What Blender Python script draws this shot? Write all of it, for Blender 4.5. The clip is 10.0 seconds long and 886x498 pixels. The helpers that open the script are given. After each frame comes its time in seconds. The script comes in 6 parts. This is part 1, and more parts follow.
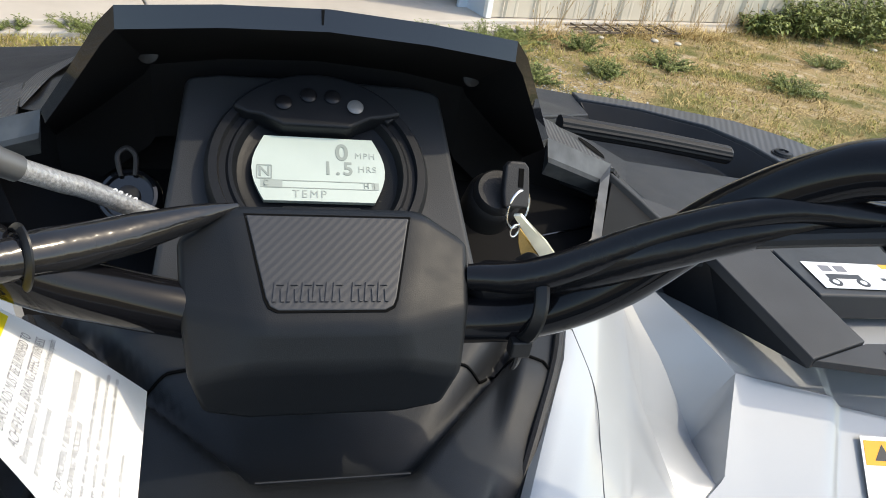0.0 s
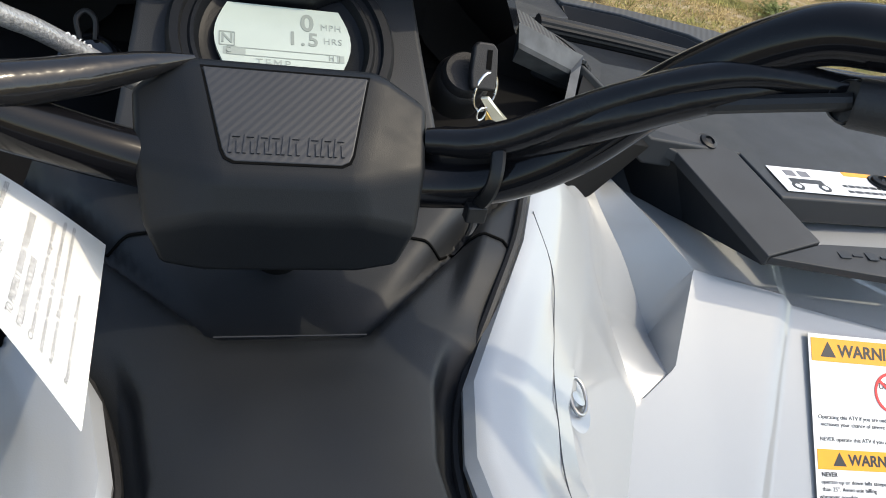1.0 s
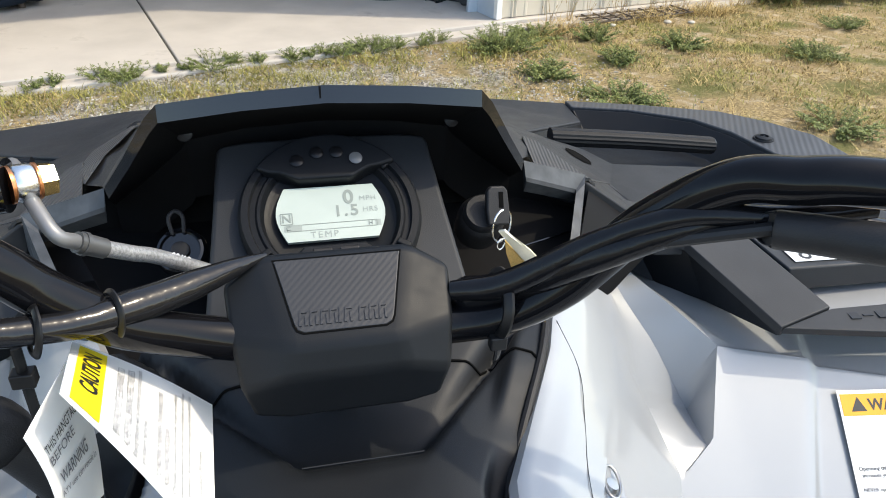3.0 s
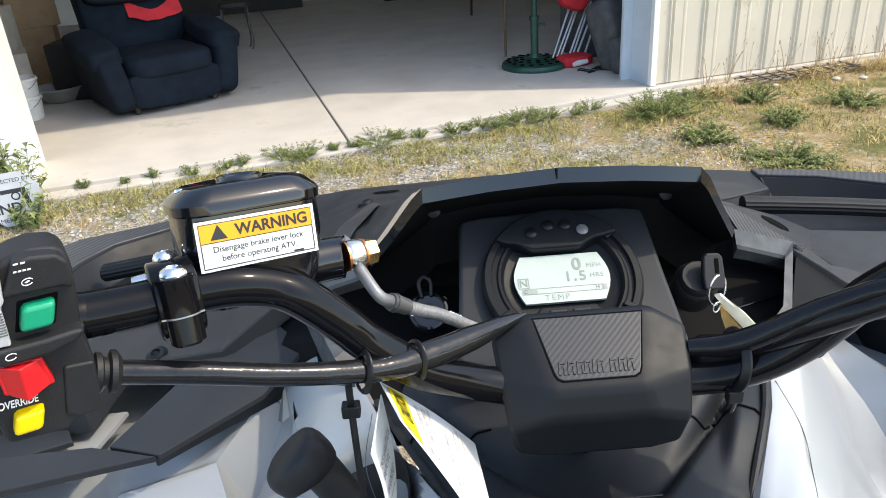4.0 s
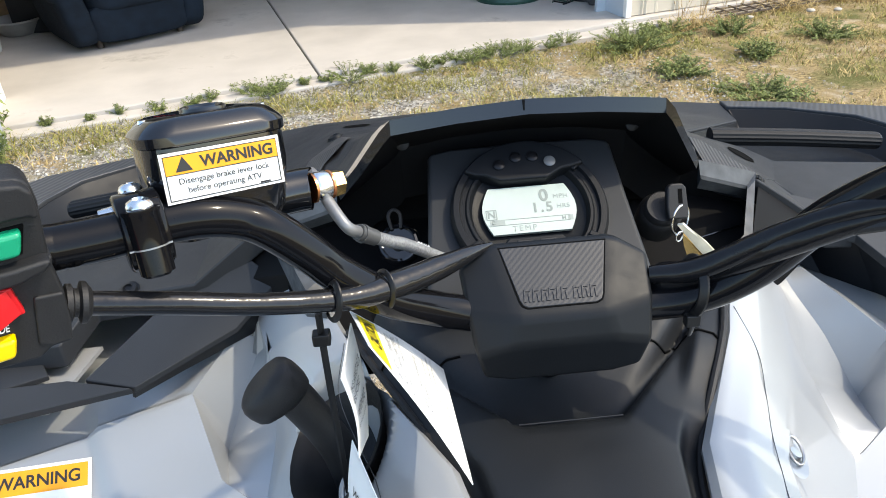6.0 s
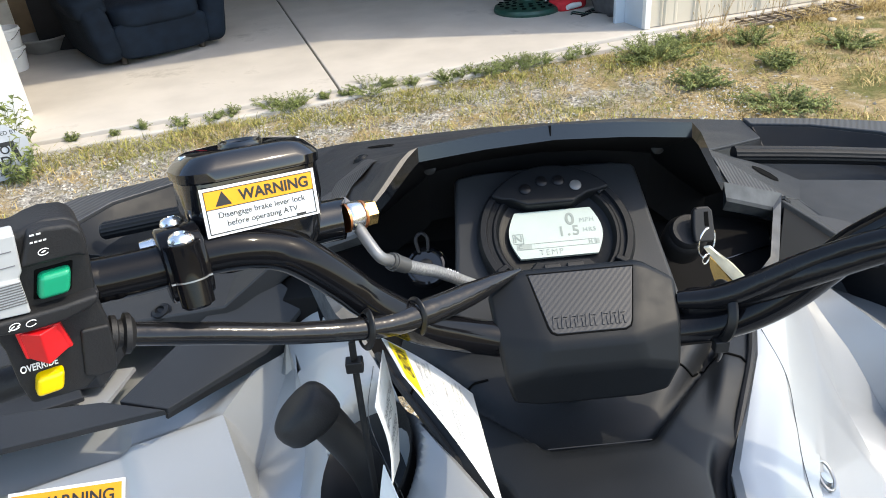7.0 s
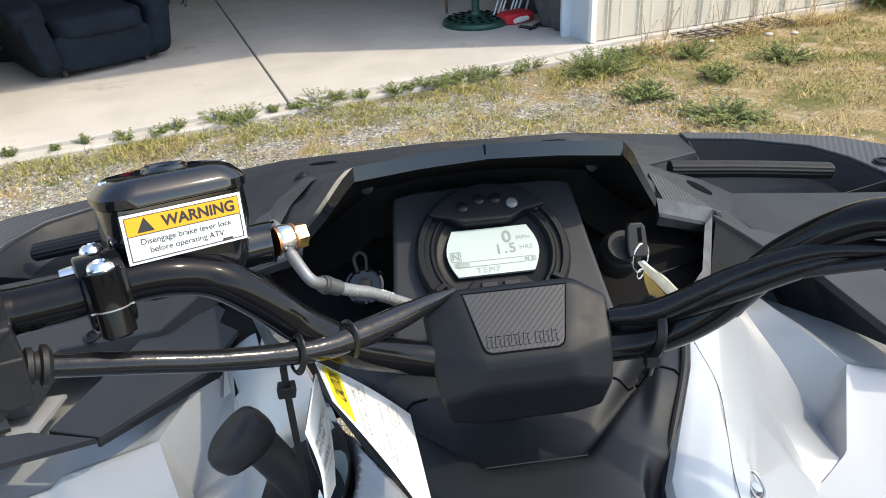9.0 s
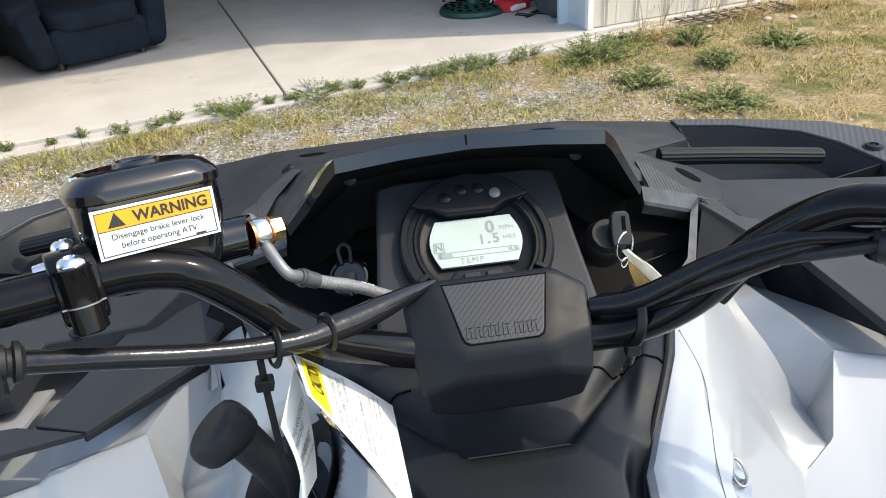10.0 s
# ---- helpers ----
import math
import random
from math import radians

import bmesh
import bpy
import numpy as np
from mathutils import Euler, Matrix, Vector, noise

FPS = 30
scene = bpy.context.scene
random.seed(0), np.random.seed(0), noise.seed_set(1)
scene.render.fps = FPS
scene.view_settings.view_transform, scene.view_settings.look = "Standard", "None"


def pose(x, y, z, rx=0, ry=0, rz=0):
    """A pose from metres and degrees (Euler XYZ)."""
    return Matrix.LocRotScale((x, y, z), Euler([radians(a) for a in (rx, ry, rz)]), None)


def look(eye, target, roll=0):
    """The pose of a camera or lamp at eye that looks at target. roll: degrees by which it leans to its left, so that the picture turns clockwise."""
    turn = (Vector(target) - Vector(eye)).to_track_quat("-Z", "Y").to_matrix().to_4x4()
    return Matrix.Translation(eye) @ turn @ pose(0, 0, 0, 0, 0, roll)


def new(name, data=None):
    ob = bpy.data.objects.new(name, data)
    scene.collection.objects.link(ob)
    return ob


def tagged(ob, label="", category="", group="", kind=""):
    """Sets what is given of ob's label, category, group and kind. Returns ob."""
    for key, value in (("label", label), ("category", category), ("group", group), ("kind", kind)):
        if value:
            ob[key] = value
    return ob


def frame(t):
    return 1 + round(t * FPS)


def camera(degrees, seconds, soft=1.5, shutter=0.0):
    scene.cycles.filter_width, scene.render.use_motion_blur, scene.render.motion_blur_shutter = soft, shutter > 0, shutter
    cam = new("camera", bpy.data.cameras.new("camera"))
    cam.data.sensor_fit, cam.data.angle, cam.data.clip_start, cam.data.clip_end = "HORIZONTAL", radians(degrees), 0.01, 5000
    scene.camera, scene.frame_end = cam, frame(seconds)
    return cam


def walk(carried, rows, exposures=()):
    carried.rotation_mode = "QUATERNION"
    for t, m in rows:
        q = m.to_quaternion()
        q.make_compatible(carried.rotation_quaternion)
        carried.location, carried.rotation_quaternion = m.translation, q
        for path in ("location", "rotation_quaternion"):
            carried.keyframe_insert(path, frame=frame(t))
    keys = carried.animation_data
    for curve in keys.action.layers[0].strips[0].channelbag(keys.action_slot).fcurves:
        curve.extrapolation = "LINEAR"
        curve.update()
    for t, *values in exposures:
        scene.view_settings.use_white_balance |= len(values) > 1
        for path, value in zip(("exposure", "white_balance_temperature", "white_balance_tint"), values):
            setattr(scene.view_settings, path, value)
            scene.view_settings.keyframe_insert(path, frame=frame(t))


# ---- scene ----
cam = camera(62.1, 10.0, soft=0.95)
PATH = [
    (0, (-0.0397, 0.0501, 1.4853), (0.2149, 0.8687, 0.9705), 9.85),
    (0.3, (-0.0428, 0.0488, 1.4746), (0.1840, 0.8442, 0.9125), 10.59),
    (0.5, (-0.0449, 0.0348, 1.4743), (0.1948, 0.8311, 0.9189), 11.13),
    (0.7, (-0.0377, 0.0342, 1.4690), (0.2188, 0.8156, 0.9001), 12.49),
    (1, (-0.0301, 0.0289, 1.4674), (0.2508, 0.7821, 0.8726), 13.39),
    (1.2, (-0.0352, 0.0357, 1.4973), (0.2069, 0.8164, 0.9211), 9.76),
    (1.3, (-0.0342, 0.0378, 1.5051), (0.1965, 0.8286, 0.9382), 8.08),
    (1.5, (-0.0284, 0.0384, 1.5062), (0.1975, 0.8243, 0.9306), 6.63),
    (1.8, (-0.0340, 0.0566, 1.5016), (0.1903, 0.8366, 0.9175), 6.10),
    (2, (-0.0331, 0.0440, 1.5047), (0.1632, 0.8368, 0.9278), 6.00),
    (2.2, (-0.0237, 0.0438, 1.5063), (0.1770, 0.8303, 0.9221), 5.67),
    (3.3, (-0.0454, -0.0554, 1.5613), (0.1504, 0.8100, 1.1001), 0.63),
    (3.5, (-0.0608, -0.0704, 1.5716), (0.1084, 0.8164, 1.1416), -0.06),
    (3.8, (-0.0870, -0.0793, 1.5769), (-0.0202, 0.8217, 1.1483), -3.39),
    (4, (-0.1018, -0.0738, 1.5745), (-0.0869, 0.8272, 1.1407), -4.07),
    (4.2, (-0.1103, -0.0727, 1.5739), (-0.1351, 0.8235, 1.1309), -4.49),
    (4.5, (-0.1230, -0.0770, 1.5791), (-0.1641, 0.8120, 1.1231), -5.17),
    (4.7, (-0.1266, -0.0852, 1.5794), (-0.1630, 0.7942, 1.1048), -6.71),
    (5, (-0.1191, -0.0896, 1.5668), (-0.0813, 0.7806, 1.0756), -3.63),
    (5.2, (-0.1142, -0.0937, 1.5736), (-0.0549, 0.7826, 1.0953), -3.10),
    (6.3, (-0.0951, -0.0792, 1.5746), (-0.0603, 0.7752, 1.0561), -4.07),
    (6.5, (-0.0958, -0.0805, 1.5787), (-0.0624, 0.7787, 1.0682), -4.28),
    (7, (-0.1037, -0.0823, 1.5873), (-0.0863, 0.7853, 1.0903), -4.75),
    (7.5, (-0.1042, -0.0775, 1.5888), (-0.0635, 0.7968, 1.1051), -4.14),
    (8, (-0.0998, -0.0776, 1.5936), (-0.0324, 0.7939, 1.1080), -3.58),
    (8.5, (-0.0966, -0.0809, 1.5933), (-0.0265, 0.7900, 1.1070), -3.63),
    (9, (-0.0900, -0.0806, 1.5917), (-0.0090, 0.7888, 1.1043), -3.54),
    (9.5, (-0.0768, -0.0824, 1.5925), (0.0056, 0.7836, 1.0992), -4.29),
    (10, (-0.0755, -0.0807, 1.5912), (0.0027, 0.7819, 1.0914), -4.30),
]
walk(cam, [(t, look(eye, target, roll)) for t, eye, target, roll in PATH], [(0.0, 0.64, 7550, 6), (0.5, 0.70, 7550, 6), (1.0, 0.52, 7550, 6), (1.5, 0.60, 7550, 6), (2.2, 0.63, 7500, 6), (3.3, 0.72, 7350, 6), (4.2, 0.82, 7250, 6), (6.5, 0.82, 7250, 6), (10.0, 0.76, 7300, 6)])

# ---- light ----
SUN_TURN, SUN_HEIGHT = radians(102.5), radians(54.2)      # azimuth clockwise from +y, elevation
world = bpy.data.worlds.new("sky")
scene.world = world
world.use_nodes = True
wn = world.node_tree.nodes
sky = wn.new("ShaderNodeTexSky")
sky.sky_type, sky.sun_disc, sky.sun_elevation, sky.sun_rotation = "NISHITA", False, SUN_HEIGHT, SUN_TURN
sky.air_density, sky.dust_density, sky.altitude = 1.0, 4.0, 1300
wn["Background"].inputs["Strength"].default_value = 0.31
world.node_tree.links.new(sky.outputs["Color"], wn["Background"].inputs["Color"])
sun_dir = Vector((math.sin(SUN_TURN) * math.cos(SUN_HEIGHT), math.cos(SUN_TURN) * math.cos(SUN_HEIGHT), math.sin(SUN_HEIGHT)))
sun = new("sun", bpy.data.lights.new("sun", "SUN"))
sun.data.energy, sun.data.angle, sun.data.color = 1.75, radians(1.2), (1.0, 0.93, 0.83)
sun.matrix_world = look(sun_dir * 30, (0, 0, 0))


# ---- materials ----
def mat(name, color, rough=0.5, metal=0.0, vary=0.0, scale=20.0, bump=0.0, bump_scale=200.0, color2=None, coat=0.0, spec=0.5, rvary=0.0, per_piece=0.0):
    m = bpy.data.materials.new(name)
    m.use_nodes = True
    nt = m.node_tree
    b = nt.nodes["Principled BSDF"]
    b.inputs["Base Color"].default_value = (*color, 1)
    b.inputs["Roughness"].default_value = rough
    b.inputs["Metallic"].default_value = metal
    b.inputs["Specular IOR Level"].default_value = spec
    b.inputs["Coat Weight"].default_value = coat
    b.inputs["Coat Roughness"].default_value = 0.04
    co = nt.nodes.new("ShaderNodeTexCoord").outputs["Object"]
    if vary or color2:
        n1 = nt.nodes.new("ShaderNodeTexNoise")
        n1.inputs["Scale"].default_value, n1.inputs["Detail"].default_value = scale, 6
        nt.links.new(co, n1.inputs["Vector"])
        mix = nt.nodes.new("ShaderNodeMix")
        mix.data_type = "RGBA"
        ramp = nt.nodes.new("ShaderNodeMapRange")
        ramp.inputs["From Min"].default_value, ramp.inputs["From Max"].default_value = 0.3, 0.7
        nt.links.new(n1.outputs["Fac"], ramp.inputs["Value"])
        nt.links.new(ramp.outputs["Result"], mix.inputs["Factor"])
        c2 = color2 or tuple(min(1, c * (1 + vary)) for c in color)
        c1 = color if color2 else tuple(c * (1 - vary) for c in color)
        mix.inputs["A"].default_value, mix.inputs["B"].default_value = (*c1, 1), (*c2, 1)
        out = mix.outputs["Result"]
        if per_piece:
            info = nt.nodes.new("ShaderNodeObjectInfo")
            mr = nt.nodes.new("ShaderNodeMapRange")
            mr.inputs["To Min"].default_value, mr.inputs["To Max"].default_value = 1 - per_piece, 1 + per_piece
            nt.links.new(info.outputs["Random"], mr.inputs["Value"])
            hsv = nt.nodes.new("ShaderNodeHueSaturation")
            nt.links.new(mr.outputs["Result"], hsv.inputs["Value"])
            nt.links.new(out, hsv.inputs["Color"])
            out = hsv.outputs["Color"]
        nt.links.new(out, b.inputs["Base Color"])
    if rvary:
        n3 = nt.nodes.new("ShaderNodeTexNoise")
        n3.inputs["Scale"].default_value, n3.inputs["Detail"].default_value = scale * 2.3, 5
        nt.links.new(co, n3.inputs["Vector"])
        mr = nt.nodes.new("ShaderNodeMapRange")
        mr.inputs["From Min"].default_value, mr.inputs["From Max"].default_value = 0.3, 0.7
        mr.inputs["To Min"].default_value, mr.inputs["To Max"].default_value = max(0, rough - rvary), min(1, rough + rvary)
        nt.links.new(n3.outputs["Fac"], mr.inputs["Value"])
        nt.links.new(mr.outputs["Result"], b.inputs["Roughness"])
    if bump:
        n2 = nt.nodes.new("ShaderNodeTexNoise")
        n2.inputs["Scale"].default_value, n2.inputs["Detail"].default_value = bump_scale, 4
        nt.links.new(co, n2.inputs["Vector"])
        bp = nt.nodes.new("ShaderNodeBump")
        bp.inputs["Strength"].default_value, bp.inputs["Distance"].default_value = bump, 0.002
        nt.links.new(n2.outputs["Fac"], bp.inputs["Height"])
        nt.links.new(bp.outputs["Normal"], b.inputs["Normal"])
    return m


PLASTIC = mat("moulded black plastic", (0.0078, 0.009, 0.011), 0.44, vary=0.15, scale=14, bump=0.10, bump_scale=1800, rvary=0.07, spec=0.20)
PLASTIC_GREY = mat("satin charcoal plastic", (0.024, 0.0262, 0.0295), 0.52, vary=0.12, scale=11, spec=0.27, bump=0.12, bump_scale=1500, rvary=0.06)
POD = mat("soft black cover plastic", (0.0075, 0.009, 0.011), 0.46, vary=0.1, scale=25, spec=0.21, bump=0.08, bump_scale=2200, rvary=0.06)
GLOSS = mat("gloss black plastic", (0.005, 0.0055, 0.007), 0.07, vary=0.1, scale=9, coat=0.25, spec=0.5, rvary=0.05, bump=0.03, bump_scale=22)
LINING = mat("matt black lining", (0.006, 0.006, 0.0065), 0.7, vary=0.15, scale=30, spec=0.12)
TUBE = mat("black powder coated steel", (0.005, 0.005, 0.006), 0.09, vary=0.1, scale=40, rvary=0.03, spec=0.20)
SLEEVE = mat("shiny black vinyl sleeve", (0.010, 0.010, 0.011), 0.13, vary=0.15, scale=60, bump=0.8, bump_scale=30, spec=0.40)
RUBBER = mat("black rubber", (0.014, 0.014, 0.015), 0.55, vary=0.15, scale=60, bump=0.15, bump_scale=900, spec=0.35)
SILVER = mat("silver painted plastic", (0.335, 0.346, 0.354), 0.38, metal=0.22, vary=0.03, scale=5, coat=0.45, bump=0.04, bump_scale=1500)
STRIP = mat("grey scuffed trim", (0.070, 0.075, 0.081), 0.48, vary=0.3, scale=60, rvary=0.1, spec=0.25)
CHROME = mat("bright zinc steel", (0.75, 0.75, 0.74), 0.22, metal=1.0, vary=0.06, scale=90, rvary=0.08)
BRASS = mat("yellow zinc brass", (0.72, 0.50, 0.20), 0.26, metal=1.0, vary=0.1, scale=90)
COPPER = mat("copper washer", (0.7, 0.28, 0.12), 0.3, metal=1.0, vary=0.1, scale=90)
CONCRETE = mat("broom finished concrete", (0.50, 0.46, 0.41), 0.85, vary=0.10, scale=2.2, bump=0.5, bump_scale=160)
WALLSTEEL = mat("cream painted steel siding", (0.58, 0.52, 0.42), 0.42, vary=0.05, scale=3, rvary=0.08)


def stain(m, color, scale, cut, stretch=(1, 1, 1)):
    """Patches of dirt with ragged edges over a material."""
    nt = m.node_tree
    b = nt.nodes["Principled BSDF"]
    old = b.inputs["Base Color"].links[0].from_socket
    co = nt.nodes.new("ShaderNodeTexCoord")
    mp = nt.nodes.new("ShaderNodeMapping")
    mp.inputs["Scale"].default_value = stretch
    n = nt.nodes.new("ShaderNodeTexNoise")
    n.inputs["Scale"].default_value, n.inputs["Detail"].default_value, n.inputs["Roughness"].default_value = scale, 9, 0.72
    r = nt.nodes.new("ShaderNodeMapRange")
    r.inputs["From Min"].default_value, r.inputs["From Max"].default_value, r.inputs["To Max"].default_value = cut, cut + 0.1, 0.8
    mix = nt.nodes.new("ShaderNodeMix")
    mix.data_type = "RGBA"
    mix.inputs["B"].default_value = (*color, 1)
    nt.links.new(co.outputs["Object"], mp.inputs["Vector"])
    nt.links.new(mp.outputs["Vector"], n.inputs["Vector"])
    nt.links.new(n.outputs["Fac"], r.inputs["Value"])
    nt.links.new(r.outputs["Result"], mix.inputs["Factor"])
    nt.links.new(old, mix.inputs["A"])
    nt.links.new(mix.outputs["Result"], b.inputs["Base Color"])


stain(WALLSTEEL, (0.33, 0.21, 0.13), 2.2, 0.585, (1.6, 1, 0.8))
stain(CONCRETE, (0.33, 0.30, 0.26), 1.1, 0.58)
stain(CONCRETE, (0.24, 0.21, 0.18), 14, 0.70)
WHITETRIM = mat("white painted trim", (0.78, 0.78, 0.76), 0.4, vary=0.04, scale=6)
BLUETRIM = mat("pale blue grey jamb colour", (0.50, 0.56, 0.62), 0.5, vary=0.05, scale=6)
# inner walls and roof: whitened so that they bounce light onto the shaded slab
INTERIOR = mat("whitened light-bouncing interior", (0.76, 0.74, 0.70), 0.8, vary=0.2, scale=1.5)
NAVY = mat("navy velour", (0.0050, 0.0105, 0.0190), 0.9, spec=0.25, vary=0.3, scale=9, bump=0.6, bump_scale=300)
RED = mat("red cloth", (0.55, 0.02, 0.03), 0.8, vary=0.15, scale=9)


# ---- building helpers ----
def thing(name, label, category, m=None, group="", kind=""):
    ob = new(name)
    ob.empty_display_size = 0.05
    if m is not None:
        ob.matrix_world = m
    return tagged(ob, label, category, group, kind)


def mesh_of(bm, name, material, smooth=None):
    bmesh.ops.recalc_face_normals(bm, faces=bm.faces)
    me = bpy.data.meshes.new(name)
    if smooth is not None:
        for f in bm.faces:
            f.smooth = True
        for e in bm.edges:
            if len(e.link_faces) == 2 and e.calc_face_angle(0) > radians(smooth):
                e.smooth = False
    bm.to_mesh(me)
    bm.free()
    me.materials.append(material)
    return me


def part(name, bm, material, parent, label="", smooth=35, bevel=0.0, segments=2, m=None):
    ob = new(name, mesh_of(bm, name, material, smooth))
    ob.parent = parent
    if m is not None:
        ob.matrix_local = m
    if bevel:
        mod = ob.modifiers.new("edge", "BEVEL")
        mod.width, mod.segments, mod.limit_method, mod.angle_limit = bevel, segments, "ANGLE", radians(28)
        mod.harden_normals = smooth is not None
    return tagged(ob, label)


def solo(name, bm, material, label, category="", kind="", group="", smooth=35, bevel=0.0, m=None):
    ob = part(name, bm, material, None, smooth=smooth, bevel=bevel)
    if m is not None:
        ob.matrix_world = m
    return tagged(ob, label, category, group, kind)


def slab(points, thick, bm=None):
    """A plate: a polygon of 3D points, thickened along the vector thick."""
    bm = bm or bmesh.new()
    a = [bm.verts.new(p) for p in points]
    b = [bm.verts.new(Vector(p) + Vector(thick)) for p in points]
    n = len(a)
    bm.faces.new(a)
    bm.faces.new(b[::-1])
    for i in range(n):
        bm.faces.new((a[i], a[(i + 1) % n], b[(i + 1) % n], b[i]))
    return bm


def box(size, at=(0, 0, 0), m=None, bm=None, taper=1.0):
    bm = bm or bmesh.new()
    x, y, z = (s / 2 for s in size)
    vs = []
    for k, s in ((-z, 1.0), (z, taper)):
        vs.append([bm.verts.new(Vector(at) + Vector((i * x * s, j * y * s, k))) for i, j in ((-1, -1), (1, -1), (1, 1), (-1, 1))])
    if m is not None:
        for v in vs[0] + vs[1]:
            v.co = m @ v.co
    bm.faces.new(vs[0][::-1])
    bm.faces.new(vs[1])
    for i in range(4):
        bm.faces.new((vs[0][i], vs[0][(i + 1) % 4], vs[1][(i + 1) % 4], vs[1][i]))
    return bm


def glide(points, per=8):
    """A smooth line through the points."""
    p = [Vector(q) for q in points]
    p = [2 * p[0] - p[1], *p, 2 * p[-1] - p[-2]]
    out = []
    for i in range(1, len(p) - 2):
        for k in range(per):
            t = k / per
            out.append(0.5 * (2 * p[i] + (p[i + 1] - p[i - 1]) * t + (2 * p[i - 1] - 5 * p[i] + 4 * p[i + 1] - p[i + 2]) * t * t
                              + (3 * p[i] - p[i - 1] - 3 * p[i + 1] + p[i + 2]) * t ** 3))
    return out + [p[-2]]


def loft(rings, bm=None, closed=True, caps=True):
    bm = bm or bmesh.new()
    vs = [[bm.verts.new(p) for p in r] for r in rings]
    n = len(vs[0])
    for a, b in zip(vs, vs[1:]):
        for i in range(n if closed else n - 1):
            bm.faces.new((a[i], a[(i + 1) % n], b[(i + 1) % n], b[i]))
    if caps and closed:
        bm.faces.new(vs[0][::-1])
        bm.faces.new(vs[-1])
    return bm


def tube(points, radius, sides=16, per=8, bm=None, squash=1.0, smooth=True):
    """A round bar along a line; radius: one number, or one for each of the points."""
    line = glide(points, per) if smooth else [Vector(p) for p in points]
    n = len(line)
    if isinstance(radius, (int, float)):
        radii = [radius] * n
    else:
        radii = [float(r) for r in np.interp(np.linspace(0, len(radius) - 1, n), range(len(radius)), radius)]
    rings, up = [], None
    for i, p in enumerate(line):
        d = (line[min(i + 1, n - 1)] - line[max(i - 1, 0)]).normalized()
        if up is None:
            up = d.orthogonal().normalized()
        up = (up - d * up.dot(d)).normalized()
        side = d.cross(up)
        rings.append([p + radii[i] * (math.cos(a) * up + squash * math.sin(a) * side) for a in (2 * math.pi * k / sides for k in range(sides))])
    return loft(rings, bm)


def disc(radius, depth, m=None, sides=32, top=None, bm=None):
    """A cylinder, standing on the origin of m; top: its upper radius."""
    top = radius if top is None else top
    rings = [[Vector((r * math.cos(a), r * math.sin(a), z)) for a in (2 * math.pi * k / sides for k in range(sides))] for r, z in ((radius, 0), (top, depth))]
    if m is not None:
        rings = [[m @ v for v in r] for r in rings]
    return loft(rings, bm)


def turned(profile, m=None, sides=32, bm=None, caps=True):
    """A body of revolution from (radius, height) pairs."""
    rings = [[Vector((r * math.cos(a), r * math.sin(a), z)) for a in (2 * math.pi * k / sides for k in range(sides))] for r, z in profile]
    if m is not None:
        rings = [[m @ v for v in r] for r in rings]
    return loft(rings, bm, caps=caps)


def grid(fun, us, vs, bm=None, thick=None):
    """A sheet fun(u, v) -> point; thick: a vector by which it is thickened."""
    bm = bm or bmesh.new()
    rows = [[bm.verts.new(fun(u, v)) for u in us] for v in vs]
    faces = [bm.faces.new((rows[j][i], rows[j][i + 1], rows[j + 1][i + 1], rows[j + 1][i])) for j in range(len(vs) - 1) for i in range(len(us) - 1)]
    if thick is not None:
        got = bmesh.ops.extrude_face_region(bm, geom=faces)
        bmesh.ops.translate(bm, verts=[e for e in got["geom"] if isinstance(e, bmesh.types.BMVert)], vec=thick)
    return bm


def text_bm(words, size, depth=0.0002, bold=0.0, spread=1.0):
    """A mesh of letters in Blender's own font, lying in xy about the origin."""
    cu = bpy.data.curves.new("letters", "FONT")
    cu.body, cu.size, cu.extrude, cu.align_x, cu.align_y, cu.offset = words, size, depth, "CENTER", "CENTER", bold
    cu.space_character = spread
    ob = bpy.data.objects.new("letters", cu)
    me = ob.to_mesh()
    bm = bmesh.new()
    bm.from_mesh(me)
    ob.to_mesh_clear()
    bpy.data.objects.remove(ob)
    bpy.data.curves.remove(cu)
    return bm


def axes(origin, ux, uy):
    """A matrix with its x along ux, its y near uy and its z out of both."""
    x = Vector(ux).normalized()
    z = x.cross(Vector(uy)).normalized()
    y = z.cross(x)
    return Matrix(((x.x, y.x, z.x, origin[0]), (x.y, y.y, z.y, origin[1]), (x.z, y.z, z.z, origin[2]), (0, 0, 0, 1)))


# The building stands turned against the vehicle, which looks along +y.
SITE = Matrix.Translation((-0.072, 0, 0)) @ Matrix.Rotation(radians(14.5), 4, "Z")


